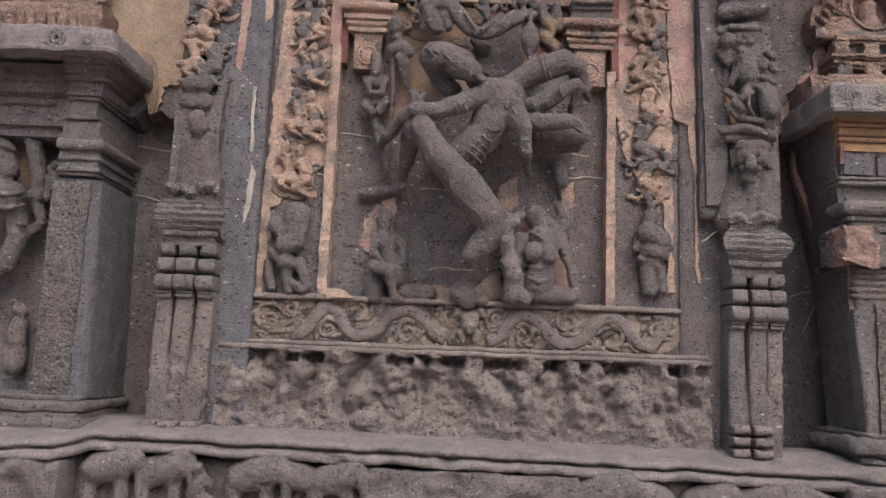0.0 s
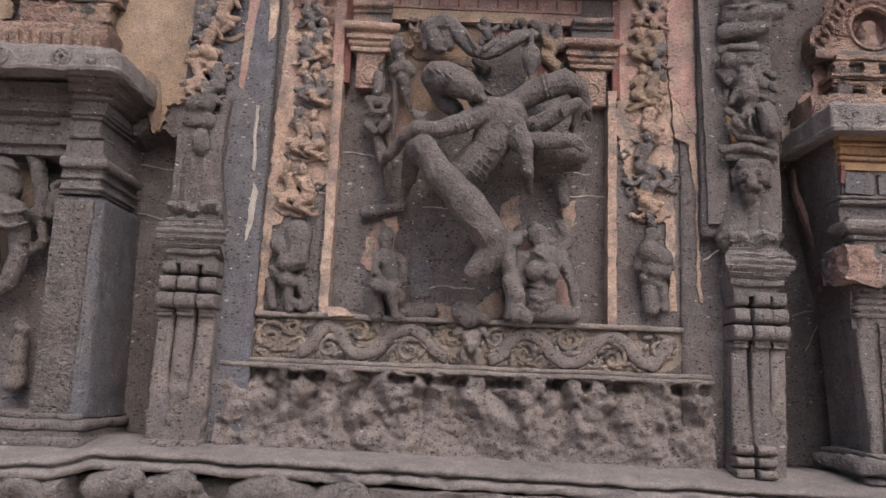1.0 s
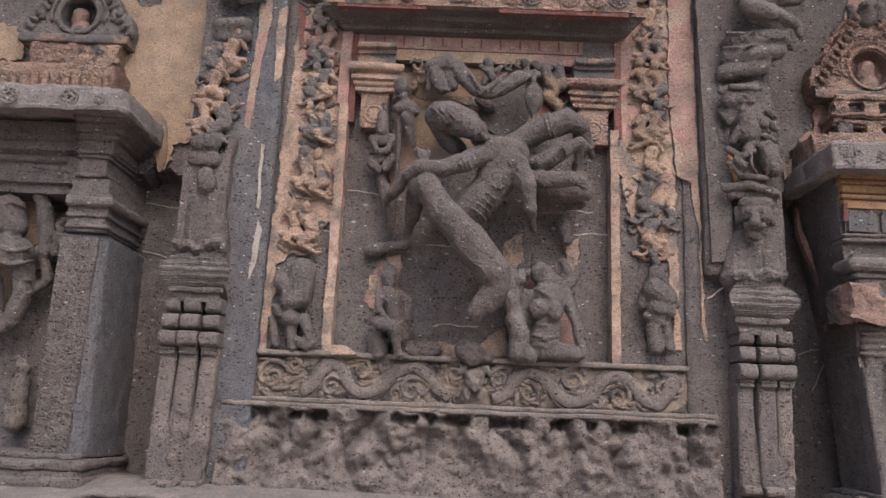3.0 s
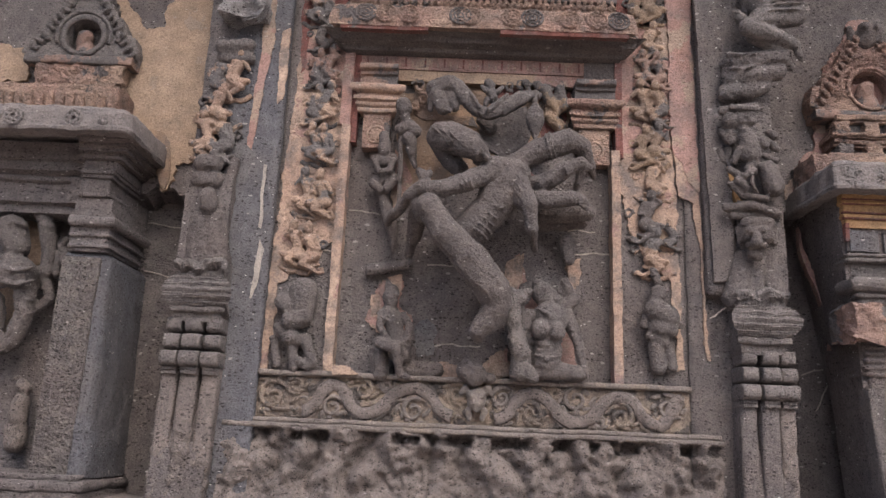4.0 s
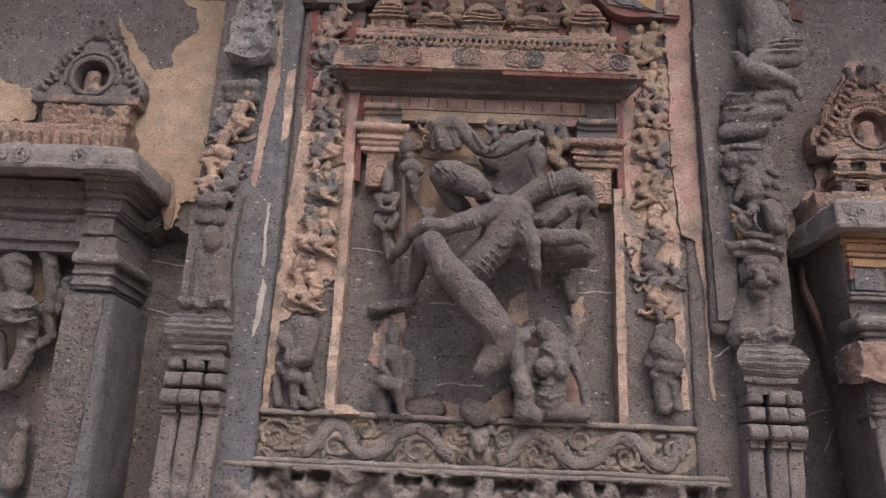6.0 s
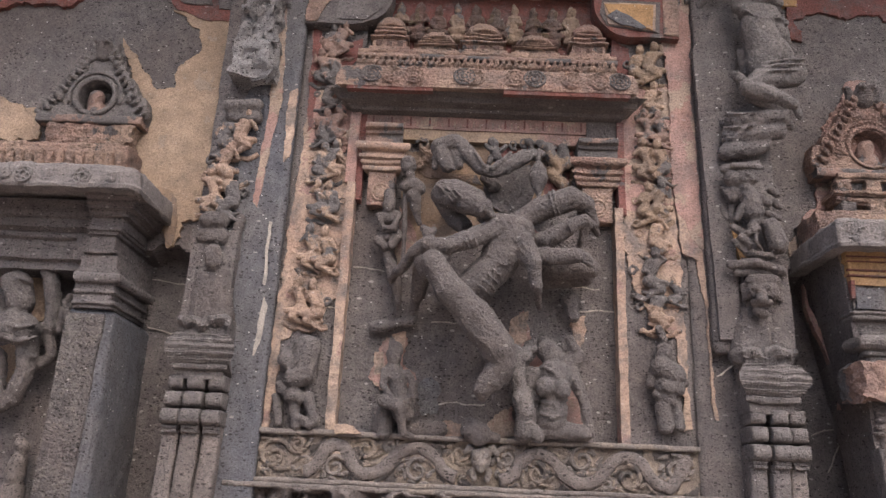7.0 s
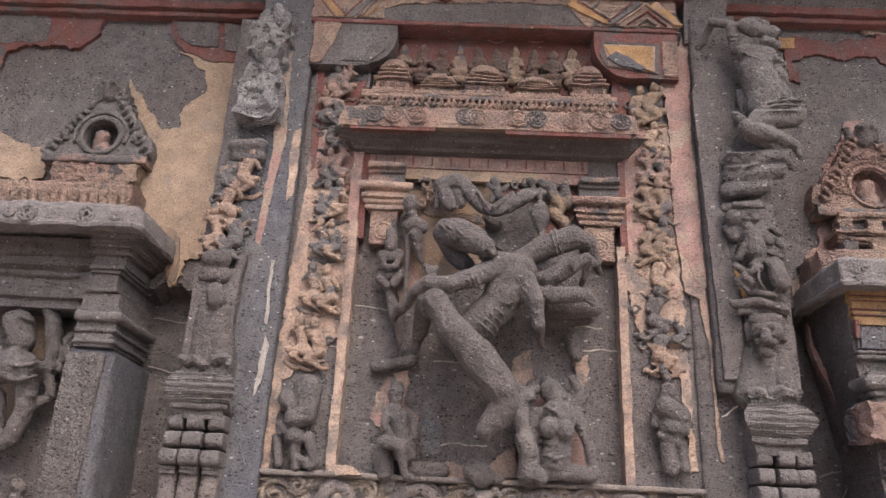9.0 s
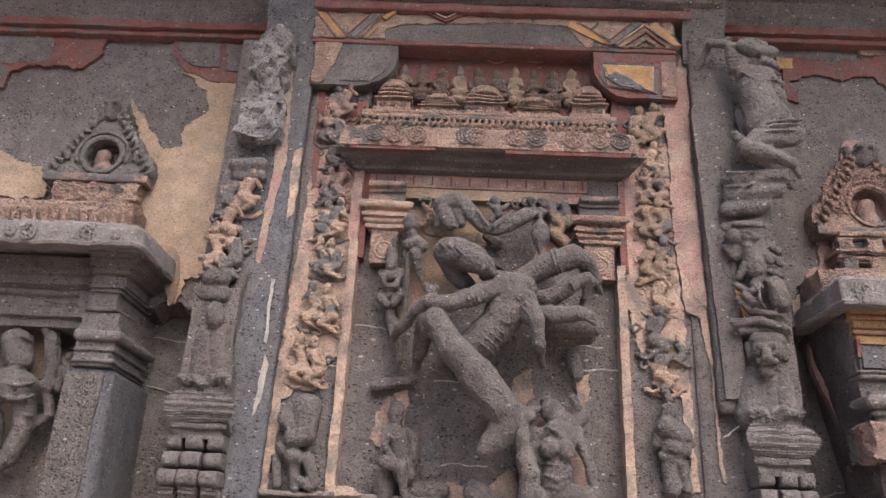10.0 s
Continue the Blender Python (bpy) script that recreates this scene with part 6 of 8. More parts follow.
for x0, x1, z0, seed in ((-0.69, -0.43, 3.56, 1), (0.83, 1.11, 3.50, 2)):
    stub = panel_part("short_pilaster", block(x0 + 0.035, x1 - 0.035, 5.03, 5.14, z0, z0 + 0.27, step=0.03, amp=0.004, seed=seed), PAINTED_CARVING, "cream pilaster with a carved medallion")
    cx, cz = (x0 + x1) / 2, z0 + 0.1
    bm = bmesh.new()
    for r in (0.062, 0.035):
        tube(bm, [(cx + r * math.cos(a * math.pi / 9), 5.028, cz + r * math.sin(a * math.pi / 9)) for a in range(19)], 0.009, 6)
    for a in range(8):
        capsule(bm, (cx + 0.048 * math.cos(a * 0.785), 5.028, cz + 0.048 * math.sin(a * 0.785)), (cx, 5.026, cz), 0.008, 0.008)
    under(part("medallion", bm, PLASTER), stub)
    z = z0 + 0.26
    panel_part("pilaster_cap", moulding(x0 + 0.02, x1 - 0.02, 5.14, stepped((5.0, z, z + 0.035, 0.008), (4.985, z + 0.045, z + 0.075, 0.008), (4.97, z + 0.085, z + 0.11, 0), (4.99, z + 0.112, z + 0.135, 0), (4.94, z + 0.14, z + 0.2, 0.025)), ends=5.03, step=0.04), (PLASTER, PAINTED_CARVING)[seed - 1])
    panel_part("cap_block", moulding(x0, x1, 5.14, stepped((4.99, z + 0.2, z + 0.27, 0), (4.97, z + 0.275, z + 0.30, 0), (4.93, z + 0.305, z + 0.345, 0.012)), step=0.04, seed=seed), PAINTED_RED_FIGURE)
beam = panel_part("beam", block(-0.73, 0.9, 5.04, 5.14, 4.175, 4.285, step=0.03, amp=0.003), PLASTER_PINK, "beam with faded patterned plaster")
panel_part("beam", block(-0.70, 0.55, 5.05, 5.14, 4.09, 4.172, step=0.03, amp=0.003), PLASTER_OCHRE, "beam with ochre plaster")
panel_part("beam", block(0.55, 0.9, 5.05, 5.14, 4.09, 4.172, step=0.03, amp=0.003), PLASTER_PINK)
panel_part("beam", block(0.9, 1.15, 5.03, 5.14, 4.04, 4.285, step=0.03, amp=0.005), STONE_FIGURE, "bare grey end of the beam")
# short strokes of faded pattern on the beam
for i in range(34):
    x = -0.66 + i * 0.046
    under(part("beam_stroke", block(x, x + 0.013, 5.033, 5.05, 4.195, 4.262 - 0.02 * (i % 3), step=0.04, amp=0.003, seed=i), PAINT_RED if i % 3 == 0 else PLASTER), beam)
panel_part("eave_soffit", moulding(-0.80, 1.14, 5.14, [(5.03, 4.275), (4.98, 4.285), (4.97, 4.31), (4.90, 4.325), (4.89, 4.36), (4.84, 4.375)], ends=5.0, amp=0.003), STONE_FIGURE, "dark underside of the eave")
panel_part("eave_red_edge", moulding(-0.83, -0.22, 5.1, [(4.87, 4.365), (4.795, 4.35), (4.79, 4.385), (4.84, 4.4)], amp=0.003), PAINT_RED, "dull red painted edge of the eave")
panel_part("eave_red_edge", moulding(0.28, 1.17, 5.1, [(4.87, 4.365), (4.795, 4.345), (4.79, 4.38), (4.84, 4.4)], amp=0.003), PAINT_RED, "dull red painted edge of the eave")
eave = panel_part("eave_front", moulding(-0.85, 1.17, 5.1, [(4.86, 4.38), (4.785, 4.375), (4.78, 4.42), (4.795, 4.48), (4.82, 4.54), (4.87, 4.58), (4.95, 4.60)], ends=4.88, splay=0.6, amp=0.006, step=0.03), PAINTED_CARVING, "sloping eave with faded cream and red paint")
# round gable ornaments on the eave
for k, x in enumerate((-0.66, -0.52, -0.36, 0.0, 0.07, 0.36, 0.5, 0.76, 0.95, 1.1)):
    bm = bmesh.new()
    for r, w in ((0.072, 0.010), (0.044, 0.009), (0.018, 0.012)):
        tube(bm, [(x + r * math.cos(a * math.pi / 10), 4.793 + 0.02 * r / 0.072 * math.sin(a * math.pi / 10), 4.475 + r * math.sin(a * math.pi / 10)) for a in range(21)], w, 6)
    for a in range(10):
        u = a * 0.628
        capsule(bm, (x + 0.058 * math.cos(u), 4.795 + 0.018 * math.sin(u), 4.475 + 0.058 * math.sin(u)), (x + 0.06 * math.cos(u), 4.795 + 0.018 * math.sin(u), 4.475 + 0.06 * math.sin(u)), 0.009, 0.009)
    weather(bm, 0.004, 30, k)
    under(part("eave_ornament", bm, PAINTED_CARVING if k % 3 else STONE_FIGURE), eave)
for z, y, mat in ((4.60, 4.93, PAINTED_CARVING), (4.655, 4.955, PAINTED_CARVING), (4.70, 4.93, PAINTED_RED_FIGURE), (4.745, 4.95, PAINTED_CARVING)):
    course = panel_part("shrine_course", moulding(-0.80, 1.12, 5.14, stepped((y, z, z + 0.038, 0.012)), amp=0.008, step=0.025, seed=z * 9), mat)
for i in range(40):
    x = -0.78 + 1.88 * (i + 0.5) / 40
    bm = bmesh.new()
    h = 0.02 + 0.02 * noise.noise(Vector((i * 1.7, 0, 0)))
    x += 0.016 * noise.noise(Vector((i * 2.9, 4, 0)))
    capsule(bm, (x - 0.012, 4.935, 4.642), (x + 0.012, 4.925, 4.642 + h), 0.02, 0.016)
    capsule(bm, (x, 4.94, 4.68), (x + 0.006, 4.93, 4.69 + h * 0.4), 0.014, 0.012)
    weather(bm, 0.006, 40, i)
    under(part("dentil", bm, PAINTED_CARVING), course)


def small_shrine(x, z, w, h, mat, seed):
    """A toy shrine: base, storey with dark blocks painting the shade of its gaps, cornice, ribbed dome and knob."""
    s = group_of("miniature_shrine", "tiny carved shrine with domed roof above the eave", "relief carving", x, 5.0, z, group="shrines above the eave")
    bm = bmesh.new()
    lattice(bm, x - w / 2, x + w / 2, 4.955, 5.15, z, z + 0.1 * h, 0.03)
    weather(bm, 0.006, 14, seed)
    keep_place(part("base", bm, mat), s)
    storey = keep_place(part("storey", block(x - w * 0.42, x + w * 0.42, 4.985, 5.14, z + 0.08 * h, z + 0.34 * h, step=0.02, amp=0.01, scale=20, seed=seed), mat), s)
    for i in range(3):
        px = x + (i - 1) * w * 0.27
        bm = block(px - 0.02, px + 0.02, 4.974, 5.0, z + 0.12 * h, z + 0.28 * h, step=0.02, amp=0.004, seed=seed + i)
        under(part("gap_shade", bm, DIM_FIGURE), storey)
    for q, wide in ((0.34, 0.48), (0.46, 0.40), (0.57, 0.31)):
        bm = moulding(x - w * wide, x + w * wide, 5.14, [(4.985, z + q * h), (4.955, z + (q + 0.02) * h), (4.96, z + (q + 0.07) * h), (4.99, z + (q + 0.12) * h)], step=0.025, amp=0.009, seed=seed + q)
        keep_place(part("roof_course", bm, mat), s)
    bm = bmesh.new()
    for k in range(7):
        a = math.pi * (k + 0.5) / 7
        pts = []
        for j in range(7):
            b = math.pi / 2 * j / 6
            pts.append((x - w * 0.27 * math.cos(a) * math.cos(b) ** 0.7, 5.06 - 0.08 * math.sin(a) * math.cos(b), z + h * (0.66 + 0.24 * math.sin(b))))
        tube(bm, pts, 0.03 * w / 0.2, 6)
    capsule(bm, (x, 5.06, z + 0.68 * h), (x, 5.05, z + 0.78 * h), 0.22 * w, 0.16 * w, 0.5)
    capsule(bm, (x, 5.05, z + 0.9 * h), (x, 5.05, z + 1.02 * h), 0.024, 0.014)
    keep_place(sculpt("dome", bm, mat, 0.008, 1, 0.01, 0.02), s)


for k, (x, w, h) in enumerate(((-0.57, 0.30, 0.32), (-0.22, 0.34, 0.17), (0.13, 0.36, 0.27), (0.52, 0.36, 0.17), (0.92, 0.30, 0.31))):
    small_shrine(x, 4.775, w, h, PAINTED_CARVING, 3 * k)

# recess behind the shrines with dim painted busts
keep_place(sheet("recess_back", [(-0.62, 4.8), (1.08, 4.8), (1.02, 5.25), (0.95, 5.37), (-0.52, 5.38), (-0.6, 5.3)], 5.12, 0.012, PAINT_RED, None, 0.02, label="dull red painted recess"), panel)
BUST_STEP = 0.146
for k in range(10):
    x = -0.51 + BUST_STEP * k
    bm = bmesh.new()
    z = 4.96 + 0.015 * math.sin(k * 2.3)
    wide = 1.0 + 0.2 * math.sin(k * 1.7)
    capsule(bm, (x, 5.075, z + 0.24), (x + 0.006, 5.07, z + 0.255), 0.036 * wide, 0.034 * wide)
    capsule(bm, (x, 5.08, z + 0.285), (x + 0.01 * math.sin(k), 5.08, z + 0.31), 0.026, 0.014)
    capsule(bm, (x - 0.028 * wide, 5.08, z + 0.185), (x + 0.028 * wide, 5.08, z + 0.185), 0.03, 0.03)
    capsule(bm, (x, 5.08, z + 0.17), (x, 5.08, z + 0.08), 0.042 * wide, 0.034)
    for q in (-1, 1):
        e = (x + q * 0.06 * wide, z + 0.11 + 0.03 * math.sin(k + q))
        capsule(bm, (x + q * 0.045 * wide, 5.08, z + 0.185), (e[0], 5.06, e[1]), 0.016, 0.015)
        capsule(bm, (e[0], 5.06, e[1]), (x + q * 0.015, 5.04, z + 0.10 + 0.04 * math.cos(k * q)), 0.014, 0.012)
        capsule(bm, (x, 5.07, z + 0.055), (x + q * 0.06 * wide, 5.05, z + 0.05), 0.034, 0.026)
    capsule(bm, (x - 0.03, 5.08, z), (x + 0.03, 5.08, z), 0.04, 0.04)
    # two of three busts have the recess's shade in their colour
    tagged(sculpt("painted_bust", bm, DIM_FIGURE if k % 3 else GOLD_FIGURE, 0.008, 1, 0.008, 0.03), "small dim figure with faded red and ochre paint", "relief statue", "busts above the shrines")
bm = bmesh.new()
tube(bm, curve([(x, 5.1, z) for x, z in ((-0.54, 5.40), (-0.44, 5.41), (-0.33, 5.42), (-0.21, 5.38), (-0.11, 5.37), (-0.01, 5.41), (0.11, 5.38), (0.22, 5.34), (0.33, 5.39), (0.45, 5.37), (0.56, 5.36), (0.65, 5.41), (0.76, 5.37), (0.88, 5.39), (0.97, 5.44))], 6), 0.0055, 6)
keep_place(part("scalloped_edge", bm, PLASTER_PINK, None, "pale scalloped line along the red valance", True), panel)

# ---- top of the bay: corner blocks, patterned band, red moulding ----
top = group_of("top_courses", "painted plaster courses under the overhanging roof edge", "cornice", 0.2, 5.0, 5.0, kind="structure")


def top_part(name, bm, mat, label=""):
    return keep_place(part(name, bm, mat, None, label), top)


def top_sheet(name, pts, y, thick, mat, amp=0.01, label="", seed=0):
    return keep_place(sheet(name, pts, y, thick, mat, None, amp, 0.03, seed, label), top)


def rounded_corner(x0, x1, z0, z1, side):
    """The outline of a block whose lower inner corner is broken away in a curve."""
    n = [(x0, z1), (x0, z0)] if side > 0 else [(x1, z0), (x1, z1)]
    edge = []
    for k in range(6):
        a = math.pi / 2 * k / 5
        if side > 0:
            edge.append((x1 - 0.30 + 0.30 * math.sin(a), z0 + 0.25 - 0.25 * math.cos(a)))
        else:
            edge.append((x0 + 0.26 - 0.26 * math.sin(math.pi / 2 - a), z0 + 0.28 - 0.28 * math.cos(math.pi / 2 - a)))
    return n + edge + [(x1, z1)] if side > 0 else [(x0, z1)] + edge + n


top_sheet("corner_block", rounded_corner(-1.22, -0.565, 4.985, 5.40, 1), 5.12, 0.17, STONE_FIGURE, 0.008, "grey painted corner block")
top_sheet("corner_block", rounded_corner(0.96, 1.59, 4.955, 5.37, -1), 5.12, 0.17, PAINT_RED, 0.008, "corner block with a yellow panel")
top_sheet("block_border", [(-1.21, 5.0), (-1.13, 5.0), (-1.04, 5.2), (-1.0, 5.37), (-1.21, 5.37)], 4.95, 0.012, PAINTED_CARVING, 0.012, "pink patterned border")
top_sheet("block_frame", [(-0.98, 5.02), (-0.75, 5.02), (-0.64, 5.14), (-0.62, 5.29), (-0.98, 5.29)], 4.95, 0.010, STONE, 0.006)
top_sheet("block_frame", [(1.05, 5.04), (1.44, 4.99), (1.46, 5.26), (1.02, 5.27), (1.0, 5.15)], 4.95, 0.010, STONE_FIGURE, 0.004)
top_sheet("block_frame", [(1.06, 5.05), (1.41, 5.0), (1.42, 5.235), (1.03, 5.24)], 4.94, 0.008, PLASTER, 0.003)
top_sheet("yellow_panel", [(1.07, 5.12), (1.39, 5.0), (1.40, 5.22), (1.04, 5.22)], 4.93, 0.008, PAINT_OCHRE, 0.006, "bright yellow ochre panel")
top_sheet("worn_patch", [(1.05, 5.12), (1.12, 5.06), (1.3, 5.0), (1.34, 5.02), (1.2, 5.13), (1.12, 5.16)], 4.925, 0.006, STONE_BLUE, 0.012, "grey worn patch", 4)
top_sheet("block_border", [(1.47, 4.975), (1.585, 4.97), (1.59, 5.29), (1.48, 5.29)], 4.95, 0.012, PAINTED_CARVING, 0.004, "pink patterned border")
top_part("red_course", moulding(-1.24, 1.6, 5.14, stepped((4.93, 5.365, 5.405, 0.01)), amp=0.006), PAINT_RED, "dull red painted moulding")
top_part("patterned_band", block(-1.24, 1.6, 4.93, 5.14, 5.40, 5.66, step=0.05, amp=0.004), STONE_FIGURE, "band of grey plaster with painted diamonds")
top_sheet("painted_plaster", [(-1.235, 5.405), (-0.68, 5.405), (-0.67, 5.5), (-0.55, 5.55), (-0.1, 5.57), (0.3, 5.6), (0.3, 5.64), (-1.235, 5.65)], 4.93, 0.010, PAINTED_CARVING, 0.02, "faded cream plaster with painted diamonds")
top_sheet("painted_plaster", [(0.88, 5.40), (1.595, 5.405), (1.595, 5.65), (0.3, 5.64), (0.3, 5.6), (0.75, 5.59), (0.82, 5.5)], 4.93, 0.010, PAINTED_CARVING, 0.02, "faded cream plaster with painted diamonds", 3)
# painted zigzag bands: ends, half width, paint
ZIGZAG = (
    (-1.21, 5.70, -1.01, 5.41, 0.035, PAINT_OCHRE),
    (-1.24, 5.68, -1.06, 5.40, 0.008, PAINT_RED),
    (-1.16, 5.69, -0.97, 5.41, 0.008, PAINT_RED),
    (-0.73, 5.66, -0.93, 5.41, 0.028, STONE_PALE),
    (-0.79, 5.66, -0.98, 5.41, 0.007, PAINT_RED),
    (-0.68, 5.65, -0.88, 5.41, 0.007, PAINT_RED),
    (-0.81, 5.41, -0.74, 5.51, 0.008, PAINT_OCHRE),
    (-0.85, 5.42, -0.77, 5.55, 0.006, PLASTER),
    (0.77, 5.61, 1.07, 5.37, 0.040, PAINT_OCHRE),
    (0.83, 5.61, 1.12, 5.38, 0.008, PAINT_RED),
    (0.87, 5.61, 1.15, 5.39, 0.007, PLASTER),
    (1.31, 5.62, 1.08, 5.36, 0.026, STONE_PALE),
    (1.36, 5.61, 1.13, 5.36, 0.007, PLASTER),
    (1.26, 5.62, 1.04, 5.37, 0.006, PAINT_RED),
    (1.36, 5.61, 1.58, 5.37, 0.007, PLASTER),
    (1.37, 5.54, 1.21, 5.37, 0.006, PAINT_RED),
    (1.37, 5.54, 1.51, 5.37, 0.006, PAINT_RED),
    (1.42, 5.61, 1.61, 5.39, 0.034, PAINT_OCHRE),
    (1.36, 5.46, 1.30, 5.38, 0.006, STONE_PALE),
    (1.36, 5.46, 1.43, 5.37, 0.006, STONE_PALE),
    (1.00, 5.61, 0.94, 5.54, 0.008, STONE_PALE),
    (-0.34, 5.69, -0.20, 5.57, 0.007, PAINT_RED),
    (-0.07, 5.69, -0.20, 5.57, 0.007, PAINT_RED),
    (-0.61, 5.69, -0.69, 5.58, 0.020, PAINT_OCHRE),
    (-0.29, 5.67, -0.20, 5.60, 0.006, PLASTER),
    (-0.12, 5.66, -0.20, 5.60, 0.006, PLASTER),
)
for lay, (x0, z0, x1, z1, w, mat) in enumerate(ZIGZAG):
    run = math.hypot(x1 - x0, z1 - z0)
    nx, nz = -(z1 - z0) / run * w, (x1 - x0) / run * w
    pts = [(x0 + nx, z0 + nz), (x1 + nx, z1 + nz), (x1 - nx, z1 - nz), (x0 - nx, z0 - nz)]
    top_sheet("painted_stripe", [(x, min(max(z, 5.408), 5.648)) for x, z in pts], 4.92, 0.004 + 0.0012 * lay, mat, 0.004, seed=lay)
top_part("red_moulding", moulding(-1.24, 1.72, 5.14, stepped((4.86, 5.65, 5.73, 0.015)), amp=0.006), PAINT_RED, "dull red painted moulding")
top_part("roof_edge", moulding(-1.5, 1.95, 5.14, [(4.86, 5.73), (4.80, 5.75), (4.72, 5.84), (4.6, 6.0), (4.6, 6.6)], amp=0.008), STONE, "grey overhanging roof edge")
for x0, x1 in ((-1.62, -1.22), (1.66, 1.99)):
    top_part("curved_bracket", moulding(x0, x1, 5.14, [(4.975, 5.3), (4.96, 5.45), (4.92, 5.6), (4.84, 5.75), (4.72, 5.9), (4.6, 6.0)], amp=0.006), STONE_BLUE if x0 < 0 else STONE, "plain bracket curving outwards")
for x0, x1, z0 in ((-6.0, -1.62, 5.58), (1.99, 6.0, 5.72)):
    top_part("red_course", moulding(x0, x1, 5.32, stepped((5.2, z0, z0 + 0.05, 0.01), (5.16, z0 + 0.05, z0 + 0.12, 0.0)), amp=0.008), PAINT_RED, "dull red painted moulding")
    top_part("roof_edge", moulding(x0, x1, 5.32, [(5.16, z0 + 0.12), (5.12, z0 + 0.18), (5.08, z0 + 0.3), (4.9, z0 + 0.4), (4.8, z0 + 0.9)], amp=0.01), STONE, "grey overhanging roof edge")
# slab above the view, reaching forward to keep light off the top courses
roof = finish("unseen_overhang", block(-6, 6, 3.7, 6.3, 6.55, 6.9, step=0.3, amp=0.03), STONE)
tagged(roof, "unseen rough basalt overhang added to shade the top of the wall", "roof", kind="structure")

# ---- scroll frieze under the panel ----
frieze = group_of("scroll_frieze", "carved stone frieze of a waving vine with curling leaves", "frieze", 0.2, 5.03, 1.7)


def frieze_part(name, bm, mat=FRIEZE, label="", smooth=True):
    return keep_place(part(name, bm, mat, None, label, smooth), frieze)


frieze_part("slab", block(-1.215, 1.575, 5.035, 5.15, 1.69, 1.995, step=0.03, amp=0.006, scale=9), FRIEZE_FIELD)
frieze_part("upper_border", moulding(-1.22, 1.58, 5.15, stepped((4.985, 1.965, 2.0, 0.012)), amp=0.007, step=0.04), FRIEZE)
frieze_part("lower_border", moulding(-1.40, 1.76, 5.15, stepped((4.962, 1.636, 1.668, 0.012), (4.985, 1.668, 1.70, 0.01)), amp=0.008, step=0.04), FRIEZE)


def wave(xs, phase_up):
    """A round wave through crests and troughs at the given places."""
    pts, up = [], phase_up
    for a, b in zip(xs, xs[1:]):
        for k in range(12):
            c = math.cos(math.pi * k / 12) * (1 if up else -1)
            c = math.copysign(abs(c) ** 0.75, c)
            pts.append(Vector((a + (b - a) * k / 12, 5.02, 1.83 + 0.088 * c)))
        up = not up
    return pts


for xs, up in (((-0.91, -0.72, -0.53, -0.20, 0.07), False), ((0.32, 0.55, 0.84, 1.13, 1.36, 1.53), False)):
    line = wave(xs[:1] + xs[1:], up)
    for off, r in ((0.0, 0.043), (0.054, 0.015), (-0.054, 0.015)):
        bm = bmesh.new()
        tube(bm, [p + Vector((0, -0.004 if off == 0 else 0.004, off)) for p in line], r, 8)
        for v in bm.verts:
            v.co.y = 5.024 + (v.co.y - 5.02) * 0.6
        weather(bm, 0.011, 22, off * 90)
        frieze_part("vine" if off == 0 else "vine_edge", bm, DUSTY if off == 0 else FRIEZE_FIELD)


def spiral(cx, cz, r, turns, sign, start):
    return [(cx + sign * r * (1 - 0.8 * k / 26) * math.cos(start + turns * 6.28 * k / 26), 5.025, cz + r * (1 - 0.8 * k / 26) * math.sin(start + turns * 6.28 * k / 26)) for k in range(27)]


curls = 0
for cx, cz, r, sign in ((-1.11, 1.835, 0.105, 1), (-0.72, 1.78, 0.07, 1), (-0.53, 1.895, 0.075, -1), (-0.20, 1.78, 0.08, 1), (0.07, 1.90, 0.07, -1), (0.36, 1.88, 0.07, 1), (0.55, 1.79, 0.075, -1), (0.84, 1.89, 0.085, 1), (1.13, 1.79, 0.085, -1), (1.43, 1.86, 0.085, -1), (-0.97, 1.91, 0.05, -1), (-0.38, 1.93, 0.04, 1), (0.7, 1.93, 0.04, -1), (0.99, 1.75, 0.04, 1)):
    bm = bmesh.new()
    tube(bm, spiral(cx, cz, r, 1.3, sign, 0.4 * cx + 1), lambda t: 0.017 - 0.006 * t, 7)
    for k in range(9):
        a = k * 0.75 + cx
        e = r * (1.12 + 0.15 * math.sin(k * 2.1))
        capsule(bm, (cx + e * math.cos(a), 5.03, cz + e * 0.8 * math.sin(a)), (cx + e * 1.2 * math.cos(a + 0.3), 5.026, cz + e * 0.95 * math.sin(a + 0.3)), 0.016, 0.011)
    for v in bm.verts:
        v.co.z = min(max(v.co.z, 1.70), 1.97)
    weather(bm, 0.006, 30, cx)
    curls += 1
    frieze_part("leaf_curl", bm, FRIEZE_FIELD if curls % 2 else FRIEZE)
# small worn leaves that fill the field between the curls
rnd = random.Random(5)
for k in range(110):
    x, z = rnd.uniform(-1.18, 1.55), rnd.uniform(1.715, 1.95)
    a = rnd.uniform(0, 6.28)
    bm = bmesh.new()
    n = rnd.choice((2, 3, 4))
    pts = [(x + 0.035 * math.cos(a + 0.5 * q) * q / n, 5.03, z + 0.03 * math.sin(a + 0.5 * q) * q / n) for q in range(n + 2)]
    tube(bm, pts, lambda t: 0.011 - 0.005 * t, 6)
    capsule(bm, pts[0], pts[1], 0.013, 0.01)
    for v in bm.verts:
        v.co.z = min(max(v.co.z, 1.702), 1.966)
    weather(bm, 0.004, 30, k)
    frieze_part("small_leaf", bm, FRIEZE_FIELD if k % 3 == 0 else FRIEZE)
bm = bmesh.new()
capsule(bm, (0.2, 5.0, 1.87), (0.2, 4.99, 1.85), 0.07, 0.06)
